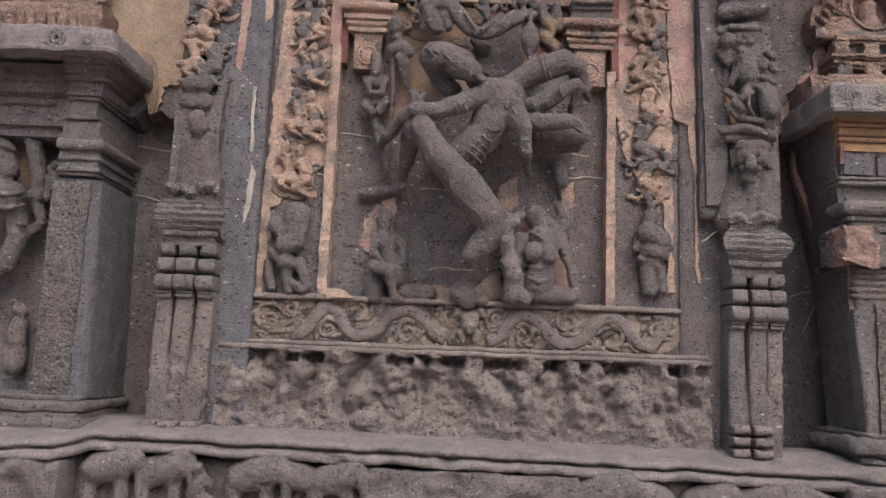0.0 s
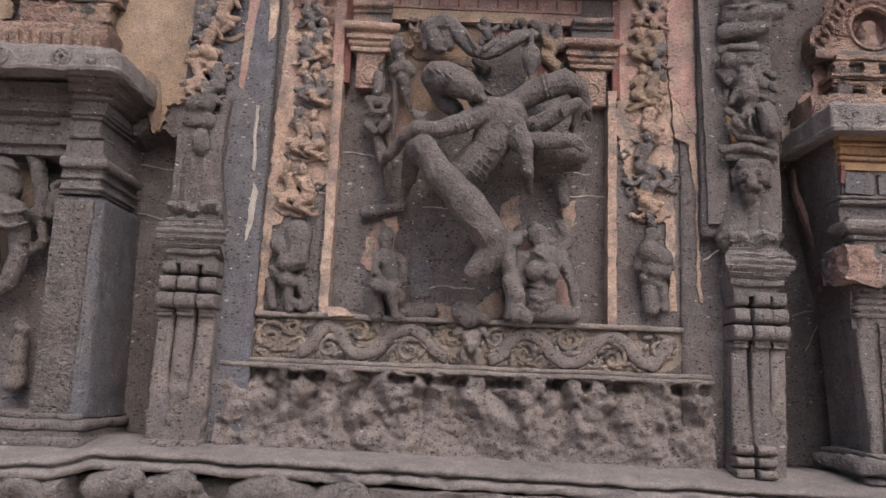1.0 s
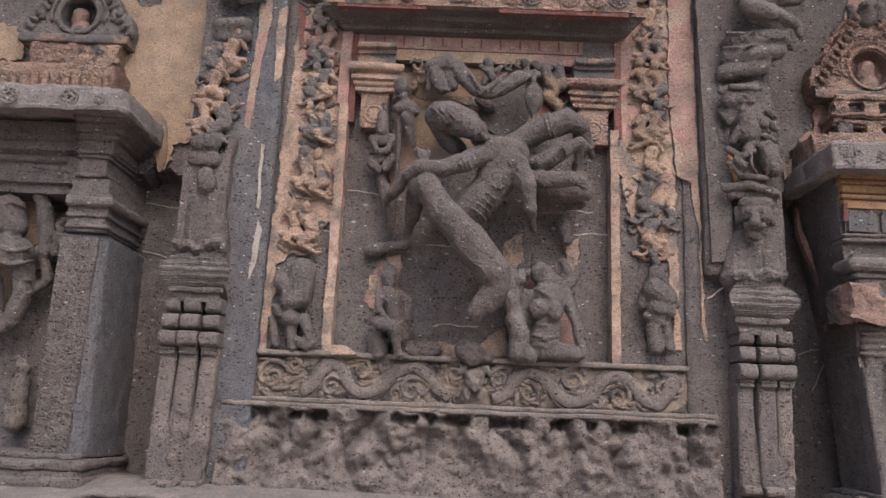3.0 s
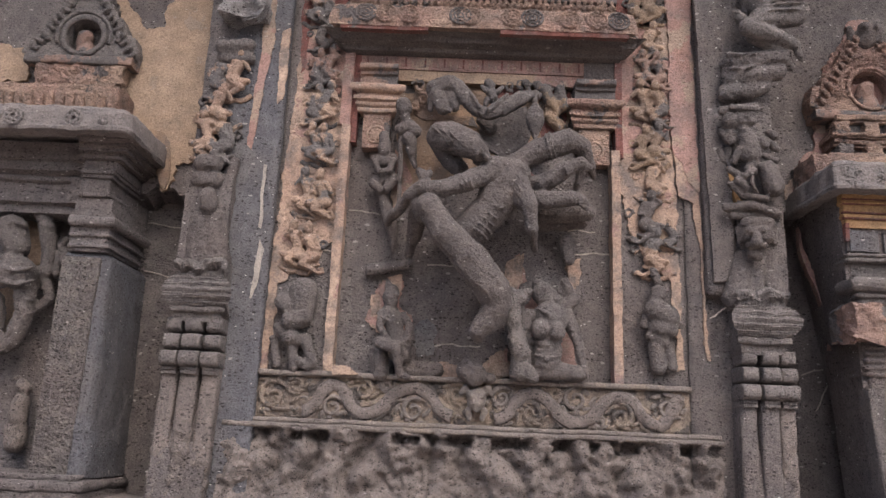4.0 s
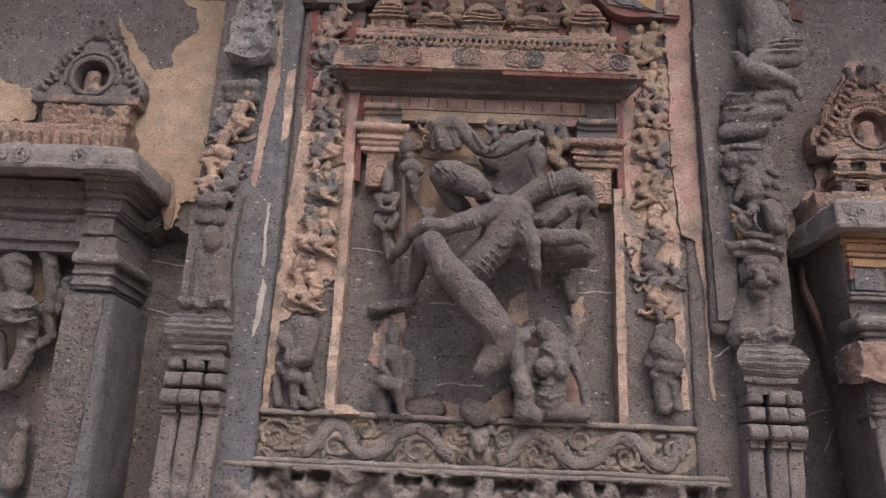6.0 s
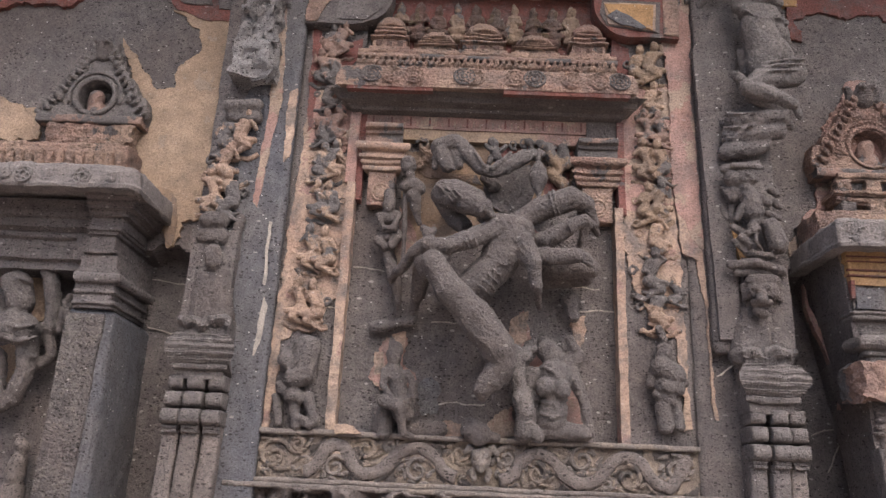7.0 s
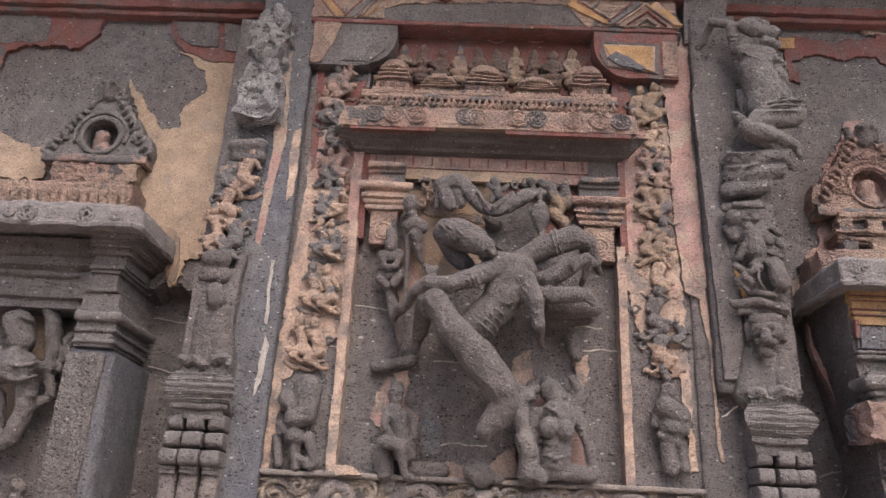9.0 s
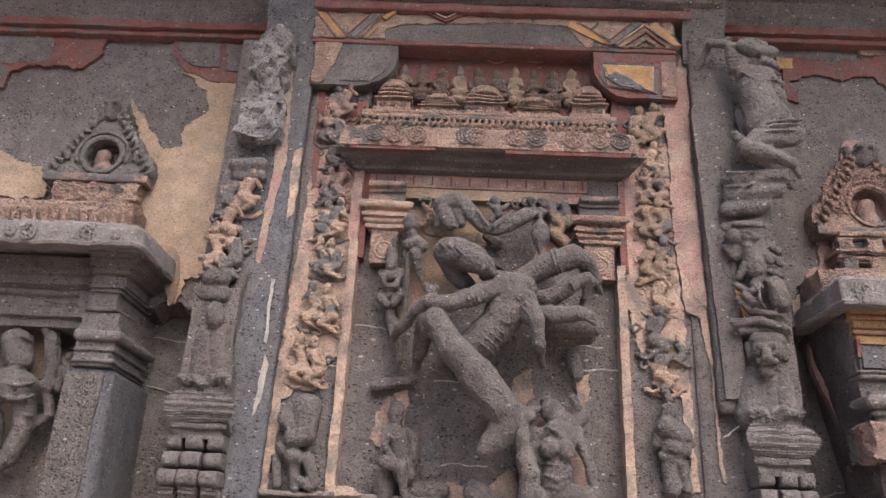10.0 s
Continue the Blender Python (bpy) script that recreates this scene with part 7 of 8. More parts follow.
for sx in (-1, 1):
    capsule(bm, (0.2 + sx * 0.07, 5.0, 1.93), (0.2 + sx * 0.1, 5.0, 1.9), 0.03, 0.02)
    capsule(bm, (0.2 + sx * 0.035, 4.95, 1.885), (0.2 + sx * 0.035, 4.945, 1.88), 0.018, 0.018)
    capsule(bm, (0.2 + sx * 0.05, 5.0, 1.79), (0.2 + sx * 0.04, 5.0, 1.74), 0.025, 0.02)
capsule(bm, (0.2, 4.95, 1.83), (0.2, 4.96, 1.8), 0.03, 0.025)
mask = sculpt("lion_mask", bm, FRIEZE, 0.009, 2, 0.008, 0.03)
keep_place(mask, frieze)

# ---- eroded course under the frieze ----
bm = bmesh.new()
lattice(bm, -1.40, 1.76, 4.98, 5.15, 1.10, 1.645, 0.011)
gaps = ((-1.36, 0.03), (-0.93, 0.04), (-0.80, 0.07), (-0.24, 0.085), (0.05, 0.13), (0.42, 0.12), (0.73, 0.04), (0.95, 0.03), (1.16, 0.09), (1.55, 0.06), (1.70, 0.04))
for v in bm.verts:
    x, y, z = v.co
    if y < 5.1:
        h = (z - 1.10) / 0.545
        warp = fbm(x * 2.2, 1.0, z * 2.2, 3)
        legs = abs(math.sin(x * 9.5 + 1.6 * warp + 1.2 * z)) ** 0.8
        lump = fbm(x * 5.0, 0.7, z * 4.5, 4)
        fine = fbm(x * 17, 4.0, z * 17, 4)
        slope = 0.12 * (1 - h) ** 1.6
        cut = 0.0
        for gx, gw in gaps:
            if abs(x - gx - 0.008 * fbm(x * 20, z * 20, 2)) < gw and 0.845 < h + 0.02 * fbm(x * 25, 2, z * 25) < 0.955:
                cut = 0.10
        rough = 0.65 + 0.5 * min(1.0, h * 1.8)
        v.co.y = min(5.115, 5.085 - slope - 0.125 * legs * min(1, 0.25 + h) - rough * (0.055 * lump + 0.034 * fbm(x * 9.5, 2.0, z * 8.5, 2) + 0.019 * fine + 0.006 * fbm(x * 36, 6.0, z * 36, 3)) + cut)
tagged(finish("eroded_course", bm, DUSTY, smooth=True), "badly eroded carved course in dusty pitted stone", "carved course", kind="structure")


# ---- triple-shaft columns beside the panel ----
def triple_column(shafts, lean, z0, z1, capx, capz, label, worn):
    """worn says how far up the foot of each shaft is weathered to a rough stump."""
    shafts = [(a * 0.985, b * 0.985) for a, b in shafts]
    c = group_of("wall_column", label, "column", sum(capx) / 2, 4.95, 1.1)
    for k, (x0, x1) in enumerate(shafts):
        d = (0.0, -0.02, 0.0)[k]
        cx = (x0 + x1) / 2
        bm = block(x0 - 0.004, x1 + 0.004, 4.90 + d, 5.1, z0, z1 - 0.25, step=0.016, amp=0.005, scale=8, seed=k)
        for v in bm.verts:
            h = (v.co.z - z0) / (z1 - z0)
            g = min(1.0, abs(v.co.x - cx) / ((x1 - x0) / 2))
            if v.co.y < 5.0:
                v.co.y += 0.010 * g ** 6
                decay = max(0.0, 1 - h / worn[k])
                v.co.y += decay * (0.03 + 0.05 * fbm(v.co.x * 14, k, v.co.z * 14) + 0.025 * fbm(v.co.x * 40, k, v.co.z * 40)) if decay else 0.0
                v.co.x += 0.012 * min(1, decay * 3) * fbm(v.co.x * 20, 3, v.co.z * 20 + k)
            v.co.x += lean * (1 - h)
            v.co.y -= 0.03 * (1 - h)
        keep_place(part("shaft", bm, STONE if worn[k] < 0.3 else DUSTY, smooth=True), c)
        low = [z0 + 0.035 + 0.072 * i for i in range(1 + int(worn[k] < 0.3) * 2)]
        if worn[k] > 0.6:
            low = []
        for i, z in enumerate([z1 - 0.02 - 0.108 * q for q in range(3)] + low):
            top = i < 3
            h = (z - z0) / (z1 - z0)
            r = 0.050 if top else 0.034
            grow = 0.004 * (i if top else 1)
            bm = block(x0 - grow, x1 + grow, 4.84 + d - 0.012 * min(i, 2) - 0.03 * (1 - h), 5.1, z - r, z + r - 0.006, step=0.014, amp=0.0)
            for v in bm.verts:
                if v.co.y < 5.0:
                    f = min(1.0, abs(v.co.z - z) / r)
                    g = min(1.0, abs(v.co.x - cx) / ((x1 - x0) / 2))
                    v.co.y += 0.045 * (1 - math.sqrt(max(0.0, 1 - f ** 2.6))) + 0.008 * g ** 6
                v.co.x += lean * (1 - h)
            weather(bm, 0.004, 12, i * 3.1 + k)
            weather(bm, 0.003, 45, i + k)
            keep_place(part("ring", bm, STONE_PALE if top else DUSTY, smooth=True), c)
            if i == 2:
                for q in (0.062, 0.085):
                    bm = block(x0 + 0.002, x1 - 0.002, 4.862 + d, 5.05, z - q - 0.010, z - q + 0.008, step=0.02, amp=0.004, seed=k)
                    for v in bm.verts:
                        v.co.x += lean * (1 - h)
                    keep_place(part("fillet", bm, STONE_PALE), c)
    # dark backing between the shafts
    bm = block(shafts[0][0] + 0.01, shafts[2][1] - 0.01, 5.0, 5.12, z0, z1, step=0.06, amp=0.004)
    for v in bm.verts:
        h = (v.co.z - z0) / (z1 - z0)
        v.co.x += lean * (1 - h)
        if v.co.y < 5.06:
            v.co.y -= 0.10 * min(1.0, max(0.0, (0.75 - h) / 0.5)) + 0.02
    keep_place(part("backing", bm, STONE), c)
    (a, b), (p, q) = capx, capz
    m = (q - p)
    prof = stepped((4.84, p, p + 0.14 * m, 0.0), (4.80, p + 0.15 * m, p + 0.24 * m, 0.01), *[(4.755 + 0.045 * (1 - math.sin(math.pi * (q + 0.5) / 14)), p + m * (0.25 + 0.47 * q / 14), p + m * (0.25 + 0.47 * (q + 0.8) / 14), 0) for q in range(14)], (4.83, p + 0.74 * m, p + 0.80 * m, 0.0), (4.80, p + 0.81 * m, q, 0.03))
    bm = moulding(a * 0.972 + 0.06, b * 0.972 - 0.06, 5.1, prof, step=0.012, ends=4.82, amp=0.012, seed=a)
    for v in bm.verts:
        if p + 0.25 * m < v.co.z < p + 0.72 * m:
            v.co.y += 0.010 * math.sin(v.co.z * 150 + 2 * fbm(v.co.x * 8, 1, 2)) * (0.5 + 0.5 * fbm(v.co.x * 6, v.co.z * 6, a))
        elif v.co.z >= p + 0.8 * m and v.co.y < 5.0:
            v.co.y += 0.05 * fbm(v.co.x * 12, 2, v.co.z * 12)
            v.co.z += 0.03 * fbm(v.co.x * 9, 5, a)
    keep_place(part("capital", bm, STONE_PALE, smooth=False), c)
    bm = block(a + 0.07, b - 0.07, 4.9, 5.12, q - 0.01, q + 0.62, step=0.04, amp=0.008)
    keep_place(part("neck", bm, STONE), c)
    return c


triple_column(((-1.815, -1.718), (-1.69, -1.583), (-1.555, -1.455)), -0.02, 1.11, 2.27, (-1.87, -1.42), (2.265, 2.665), "basalt wall column of three banded shafts under a cushion capital", (0.5, 0.55, 0.42))
triple_column(((1.885, 1.98), (2.012, 2.115), (2.135, 2.228)), -0.02, 1.075, 2.21, (1.83, 2.27), (2.21, 2.62), "chipped basalt wall column of three banded shafts under a cushion capital", (0.25, 0.2, 0.62))
tagged(finish("column_backing", block(1.70, 2.18, 4.95, 5.32, 2.6, 5.5, step=0.05, amp=0.008, scale=5), STONE, smooth=True), "flat basalt strip behind the carved column", "pilaster", kind="structure")
tagged(finish("column_backing", block(-1.80, -1.45, 4.98, 5.32, 2.6, 5.4, step=0.05, amp=0.01, scale=5), STONE, smooth=True), "flat basalt strip behind the carved column", "pilaster", kind="structure")


# ---- horseshoe gables over the two niches ----
def gable(cx, z, s, mat, rim, y, label, stout=1.0, lace=False):
    g = group_of("horseshoe_gable", label, "gable ornament", cx, y, z)
    hz, hr = z + 0.26 * s, 0.165 * s
    half = ((0.0, 0.84), (0.10, 0.80), (0.13, 0.68), (0.22, 0.60), (0.27, 0.50), (0.35, 0.42), (0.40, 0.30), (0.49, 0.25), (0.52, 0.10), (0.47, 0.0))
    outline = [(cx + s * a, z + s * b) for a, b in half] + [(cx - s * a, z + s * b) for a, b in reversed(half[1:])]
    outline = ragged(outline, 0.025, 0.025, cx)
    bm = bmesh.new()
    edges = []
    for pts in (outline, [(cx + hr * math.cos(a * math.pi / 16), hz + hr * math.sin(a * math.pi / 16)) for a in range(32)]):
        vs = [bm.verts.new((a, y - 0.05, b)) for a, b in pts]
        edges += [bm.edges.new((vs[i], vs[(i + 1) % len(vs)])) for i in range(len(vs))]
    bmesh.ops.triangle_fill(bm, edges=edges, use_beauty=True)
    out = bmesh.ops.extrude_face_region(bm, geom=bm.faces[:])
    for v in out["geom"]:
        if isinstance(v, bmesh.types.BMVert):
            v.co.y = 5.31
    plate = keep_place(part("plate", bm, mat), g)
    for r, w, a0, a1 in ((0.19, 0.028, -0.5, 1.5), (0.25, 0.02, -0.1, 1.1), (0.335, 0.032, -0.06, 1.06)):
        bm = bmesh.new()
        pts = []
        for k in range(33):
            a = math.pi * (a0 + (a1 - a0) * k / 32)
            peak = 0.12 * max(0, math.sin(a)) ** 6 if r > 0.3 else 0
            pts.append((cx + s * r * math.cos(a), y - 0.055, hz + s * (r + peak) * math.sin(a)))
        tube(bm, pts, w * s * stout, 8)
        weather(bm, 0.006, 22, r)
        under(part("arch_rim", bm, rim, smooth=True), plate)
    for sx in (-1, 1):
        for k in range(11):
            t = k / 10
            a, b = 0.50 - 0.40 * t ** 0.9, 0.06 + 0.66 * t
            bm = bmesh.new()
            px, pz = cx + sx * s * a, z + s * b
            wd = (0.02 if lace else 0.03) + 0.012 * noise.noise(Vector((k * 2.3, sx, cx)))
            capsule(bm, (px, y - 0.04, pz), (px + sx * 0.02 * s, y - 0.055, pz + 0.045 * s), wd * s, 0.7 * wd * s)
            capsule(bm, (px - sx * 0.03 * s, y - 0.06, pz - 0.01), (px + sx * 0.01 * s, y - 0.08, pz + 0.01 * s), 0.026 * s, 0.02 * s)
            weather(bm, 0.012, 18, k + sx)
            under(part("edge_leaf", bm, mat if k % 3 else rim, smooth=True), plate)
    if lace:
        for ring, count in ((0.22, 22), (0.29, 30), (0.40, 22)):
            for k in range(count):
                a = math.pi * (-0.12 + 1.24 * (k + 0.5) / count)
                px, pz = cx + s * ring * math.cos(a), hz + s * ring * math.sin(a) * (1.1 if ring > 0.35 else 1)
                bm = bmesh.new()
                tube(bm, [(px + 0.02 * s * math.cos(q * 0.9 + k), y - 0.058, pz + 0.02 * s * math.sin(q * 0.9 + k)) for q in range(6)], 0.007 * s, 5)
                under(part("lace_scroll", bm, mat), plate)
    bm = bmesh.new()
    capsule(bm, (cx, y - 0.04, z + 0.72 * s), (cx, y - 0.07, z + 0.80 * s), 0.09 * s, 0.08 * s)
    for sx in (-1, 1):
        capsule(bm, (cx + sx * 0.1 * s, y - 0.03, z + 0.72 * s), (cx + sx * 0.13 * s, y - 0.05, z + 0.82 * s), 0.045 * s, 0.03 * s)
        capsule(bm, (cx + sx * 0.045 * s, y - 0.12, z + 0.80 * s), (cx + sx * 0.045 * s, y - 0.13, z + 0.8 * s), 0.026 * s, 0.026 * s)
    keep_place(sculpt("crest", bm, STONE_FIGURE, 0.009, 1, 0.012, 0.03), g)
    keep_place(part("foot", moulding(cx - 0.5 * s, cx + 0.5 * s, 5.32, stepped((y - 0.09, z - 0.03, z + 0.035, 0.015)), step=0.04, amp=0.006), PAINTED_RED_FIGURE), g)
    bm = bmesh.new()
    capsule(bm, (cx - 0.02, y + 0.01, hz - 0.03), (cx - 0.01, y, hz + 0.02), 0.075 * s, 0.07 * s)
    capsule(bm, (cx, y + 0.03, hz - 0.14 * s), (cx, y + 0.03, hz - 0.12 * s), 0.11 * s, 0.10 * s)
    keep_place(sculpt("gable_head", bm, PAINTED_RED_FIGURE, 0.009, 1, 0.012, 0.03), g)
    return g


gable(-2.80, 4.205, 0.80, STONE_PALE, STONE_PALE, 5.22, "carved grey horseshoe gable with leafy edge and worn crest")
gable(3.02, 4.0, 0.86, PAINTED_CARVING, PAINTED_CARVING, 5.22, "cream and pink painted horseshoe gable with pierced carving", 0.55, True)
tagged(finish("gable_plinth", block(-3.10, -2.46, 5.16, 5.32, 4.0, 4.20, step=0.016, amp=0.03, scale=11), PAINTED_CARVING), "pale painted carved block under the gable", "carved course")
tiers = group_of("gable_plinth", "cream carved tiers with dark gaps under the gable", "carved course", 3.4, 5.2, 3.6)
keep_place(part("tier_core", block(2.74, 4.2, 5.17, 5.32, 3.60, 4.0, step=0.05, amp=0.006), PAINTED_RED_FIGURE), tiers)
for k, (x0, z, y, h) in enumerate(((2.62, 3.60, 5.04, 0.075), (2.69, 3.745, 5.10, 0.05), (2.66, 3.80, 5.07, 0.035), (2.72, 3.93, 5.11, 0.06))):
    keep_place(part("tier", moulding(x0, 4.2, 5.32, stepped((y + 0.02, z, z + 0.3 * h, 0.004), (y, z + 0.3 * h, z + h, 0.012)), step=0.02, amp=0.012, seed=k), PAINTED_CARVING), tiers)
for k in range(8):
    for z, h, y in ((3.672, 0.08, 5.085), (3.832, 0.10, 5.105)):
        x = 2.72 + 0.185 * k + 0.02 * math.sin(k * 3.1 + z)
        keep_place(part("tier_block", block(x, x + 0.10, y, 5.2, z, z + h, step=0.015, amp=0.012, scale=22, seed=k + z), PAINTED_CARVING if (k + int(z * 10)) % 4 else STONE_FIGURE), tiers)
for x0, x1, z, y, seed in ((-4.2, -2.40, 3.78, 5.0, 0), (2.45, 4.2, 3.45, 4.95, 5)):
    g = group_of("roof_course", "cream-painted course of small lumpy carvings on the niche roof", "carved course", x0, y, z)
    course = keep_place(part("course", block(x0, x1, y, 5.32, z - 0.17, z + 0.16, step=0.03, amp=0.012, scale=10, seed=seed), PAINTED_CARVING), g)
    n = int((x1 - x0) / 0.07)
    for i in range(n):
        x = x0 + (i + 0.5) * (x1 - x0) / n
        bm = bmesh.new()
        r = 0.035 + 0.012 * noise.noise(Vector((i * 3.3, seed, 0)))
        capsule(bm, (x, y, z - 0.03 + 0.05 * noise.noise(Vector((i * 1.9, 2, seed)))), (x + 0.03 * noise.noise(Vector((i * 2.7, 5, seed))), y - 0.02, z + 0.07), r, r * 0.8)
        weather(bm, 0.012, 25, i)
        under(part("knob", bm, PAINTED_CARVING), course)


# ---- small couples that climb the two figure bands and the columns ----
TINTS = {PAINTED_FIGURE: "cream-splashed", PAINTED_RED_FIGURE: "red-tinted", GOLD_FIGURE: "ochre-tinted", STONE_FIGURE: "bare dark stone"}


def little_body(bm, r, x, z, u, y, way, front):
    """A slim flying figure, head upright and legs folded back to one side; way is -1 or 1, front how far it stands out."""
    d = 0.045 + front
    hx = x + way * 0.012 * u
    capsule(bm, (hx, y - d - 0.012, z + 0.118 * u), (hx, y - d - 0.014, z + 0.130 * u), 0.030 * u, 0.027 * u)
    capsule(bm, (hx - way * 0.004, y - d, z + 0.152 * u), (hx, y - d + 0.004, z + 0.168 * u), 0.021 * u, 0.010 * u)
    capsule(bm, (x, y - d + 0.006, z + 0.085 * u), (x, y - d + 0.006, z + 0.07 * u), 0.016 * u, 0.022 * u)
    capsule(bm, (x - 0.026 * u, y - d, z + 0.066 * u), (x + 0.026 * u, y - d, z + 0.066 * u), 0.025 * u, 0.025 * u)
    hip = (x - way * 0.022 * u, z - 0.045 * u)
    capsule(bm, (x, y - d, z + 0.05 * u), (hip[0], y - d, hip[1] + 0.03 * u), 0.036 * u, 0.028 * u)
    capsule(bm, (hip[0] - 0.012 * u, y - d, hip[1]), (hip[0] + 0.012 * u, y - d, hip[1]), 0.036 * u, 0.036 * u)
    for s, lift in ((way, r.uniform(-0.01, 0.07)), (-way, r.uniform(-0.05, 0.0))):
        e = (x + s * 0.062 * u, z + (0.02 + lift) * u)
        capsule(bm, (x + s * 0.036 * u, y - d, z + 0.066 * u), (e[0], y - d - 0.008, e[1]), 0.016 * u, 0.014 * u)
        capsule(bm, (e[0], y - d - 0.008, e[1]), (e[0] - s * r.uniform(0.0, 0.05) * u, y - d - 0.03, e[1] + r.uniform(-0.01, 0.05) * u), 0.013 * u, 0.011 * u)
    for s, reach, drop in ((way, 0.085, 0.012), (way, 0.055, 0.05)):
        k = (hip[0] + s * reach * u, hip[1] - drop * u)
        capsule(bm, (hip[0], y - d - 0.006, hip[1] - 0.008), (k[0], y - d - 0.016, k[1]), 0.029 * u, 0.020 * u)
        f = (k[0] - s * 0.10 * u, k[1] - r.uniform(0.035, 0.06) * u)
        capsule(bm, (k[0], y - d - 0.016, k[1]), (f[0], y - d + 0.01, f[1]), 0.019 * u, 0.012 * u)
        capsule(bm, (f[0], y - d + 0.01, f[1]), (f[0] - s * 0.03 * u, y - d + 0.012, f[1] + 0.008 * u), 0.012 * u, 0.009 * u)


def couple(x, z, w, mat, seed, n, y=5.05):
    r = random.Random(seed)
    bm = bmesh.new()
    u = w / 0.3
    way = r.choice((-1, 1))
    for k in range(n):
        little_body(bm, r, x + (k - (n - 1) / 2) * 0.088 * u + r.uniform(-0.01, 0.01), z + 0.02 * u * (k - (n - 1) / 2) * way, u, y, way, 0.018 * k)
    # a scarf that swings under the bodies, and a cloud scroll beside them
    pts = [(x + (q / 8 - 0.5) * 0.26 * u, y - 0.012, z - 0.115 * u - 0.035 * u * math.sin(math.pi * q / 8) + 0.012 * math.sin(q * 2.1 + seed)) for q in range(9)]
    tube(bm, pts, 0.016 * u, 7)
    side = x - way * 0.115 * u
    tube(bm, [(side + 0.03 * u * math.cos(q * 0.8) * (1 - q / 12), y - 0.014, z + 0.02 * u + 0.035 * u * math.sin(q * 0.8) * (1 - q / 12)) for q in range(9)], 0.011 * u, 6)
    words = "flying couple" if n == 2 else "single bent figure"
    return tagged(sculpt("relief_couple" if n == 2 else "relief_figure", bm, mat, 0.0065, 1, 0.008, 0.022), f"small {TINTS[mat]} {words} in relief", "relief statue", "figures of the carved bands")


for k, (x, z, w, n) in enumerate(((-1.0, 2.82, 0.34, 2), (-0.96, 3.20, 0.34, 2), (-0.94, 3.56, 0.30, 2), (-0.95, 3.86, 0.32, 2), (-0.96, 4.14, 0.30, 2), (-0.98, 4.40, 0.28, 1), (-1.02, 4.62, 0.30, 2), (-0.97, 4.86, 0.3, 2))):
    couple(x, z, w, (PAINTED_FIGURE, PAINTED_FIGURE, PAINTED_FIGURE, PAINTED_FIGURE, PAINTED_RED_FIGURE, STONE_FIGURE, PAINTED_RED_FIGURE, PAINTED_RED_FIGURE)[k], 20 + k, n)
for k, (x, z, w, n) in enumerate(((1.38, 3.40, 0.32, 1), (1.36, 3.64, 0.32, 2), (1.36, 3.96, 0.34, 2), (1.37, 4.21, 0.3, 2), (1.38, 4.45, 0.3, 1), (1.34, 4.74, 0.34, 2))):
    couple(x, z, w, (PAINTED_FIGURE, GOLD_FIGURE, GOLD_FIGURE, PAINTED_RED_FIGURE, PAINTED_FIGURE, GOLD_FIGURE)[k], 40 + k, n)
for k, (x, z, w, n, mat) in enumerate(((1.34, 3.13, 0.36, 1, STONE_FIGURE), (1.37, 2.88, 0.34, 1, PAINTED_FIGURE), (1.47, 3.00, 0.22, 1, PAINTED_FIGURE))):
    couple(x, z, w, mat, 80 + k, n)
# figures above the left-hand column
for k, (x, z, w, n, mat) in enumerate(((-1.60, 4.02, 0.30, 2, PAINTED_FIGURE), (-1.64, 3.80, 0.3, 1, PAINTED_FIGURE), (-1.66, 3.56, 0.32, 2, PAINTED_FIGURE))):
    couple(x, z, w + 0.06, mat, 60 + k, n, 4.98)

# ---- animals under the ledge ----
def elephant(x, z, s, face, seed):
    bm = bmesh.new()
    y = 4.655
    r = random.Random(seed)
    f = face
    capsule(bm, (x - f * 0.09 * s, y, z), (x + f * 0.06 * s, y - 0.03, z + 0.05 * s), 0.10 * s, 0.105 * s)
    capsule(bm, (x + f * 0.13 * s, y - 0.05, z + 0.08 * s), (x + f * 0.15 * s, y - 0.06, z + 0.05 * s), 0.075 * s, 0.06 * s)
    capsule(bm, (x + f * 0.17 * s, y - 0.06, z + 0.02 * s), (x + f * 0.18 * s, y - 0.05, z - 0.13 * s), 0.035 * s, 0.022 * s)
    for lx in (-0.13, 0.06):
        capsule(bm, (x + f * lx * s, y - 0.02, z - 0.06 * s), (x + f * (lx + 0.01) * s, y - 0.02, z - 0.24 * s), 0.05 * s, 0.042 * s)
    tagged(sculpt("carved_elephant", bm, STONE_PALE, 0.012, 3, 0.02, 0.05), "small worn stone elephant carved under the ledge", "relief statue", "animals under the ledge")


for k, (x, s, f) in enumerate(((-1.87, 1.0, 1), (-1.56, 0.95, 1), (-1.02, 1.0, 1), (-0.80, 0.8, -1), (-0.55, 0.9, 1), (0.98, 1.1, 1), (1.28, 0.8, -1), (1.62, 0.9, 1), (1.88, 0.9, 1), (2.20, 1.0, -1))):
    elephant(x, 0.85 + ledge_rise(x), s, f, k)
for k, (x0, x1) in enumerate(((-3.4, -2.1), (-0.38, 0.85), (2.4, 3.6))):
    bm = block(x0, x1, 4.56 - 0.1 * (k != 1), 4.85, 0.55, 0.965, step=0.02, amp=0.0)
    for v in bm.verts:
        if v.co.y < 4.7:
            v.co.y += 0.07 * fbm(v.co.x * 4, k, v.co.z * 5, 4) + 0.02
    weather(bm, 0.012, 7, k)
    tagged(finish("eroded_block", bm, STONE_PALE, smooth=True), "shapeless eroded carving under the ledge", "carved block")
bm = bmesh.new()
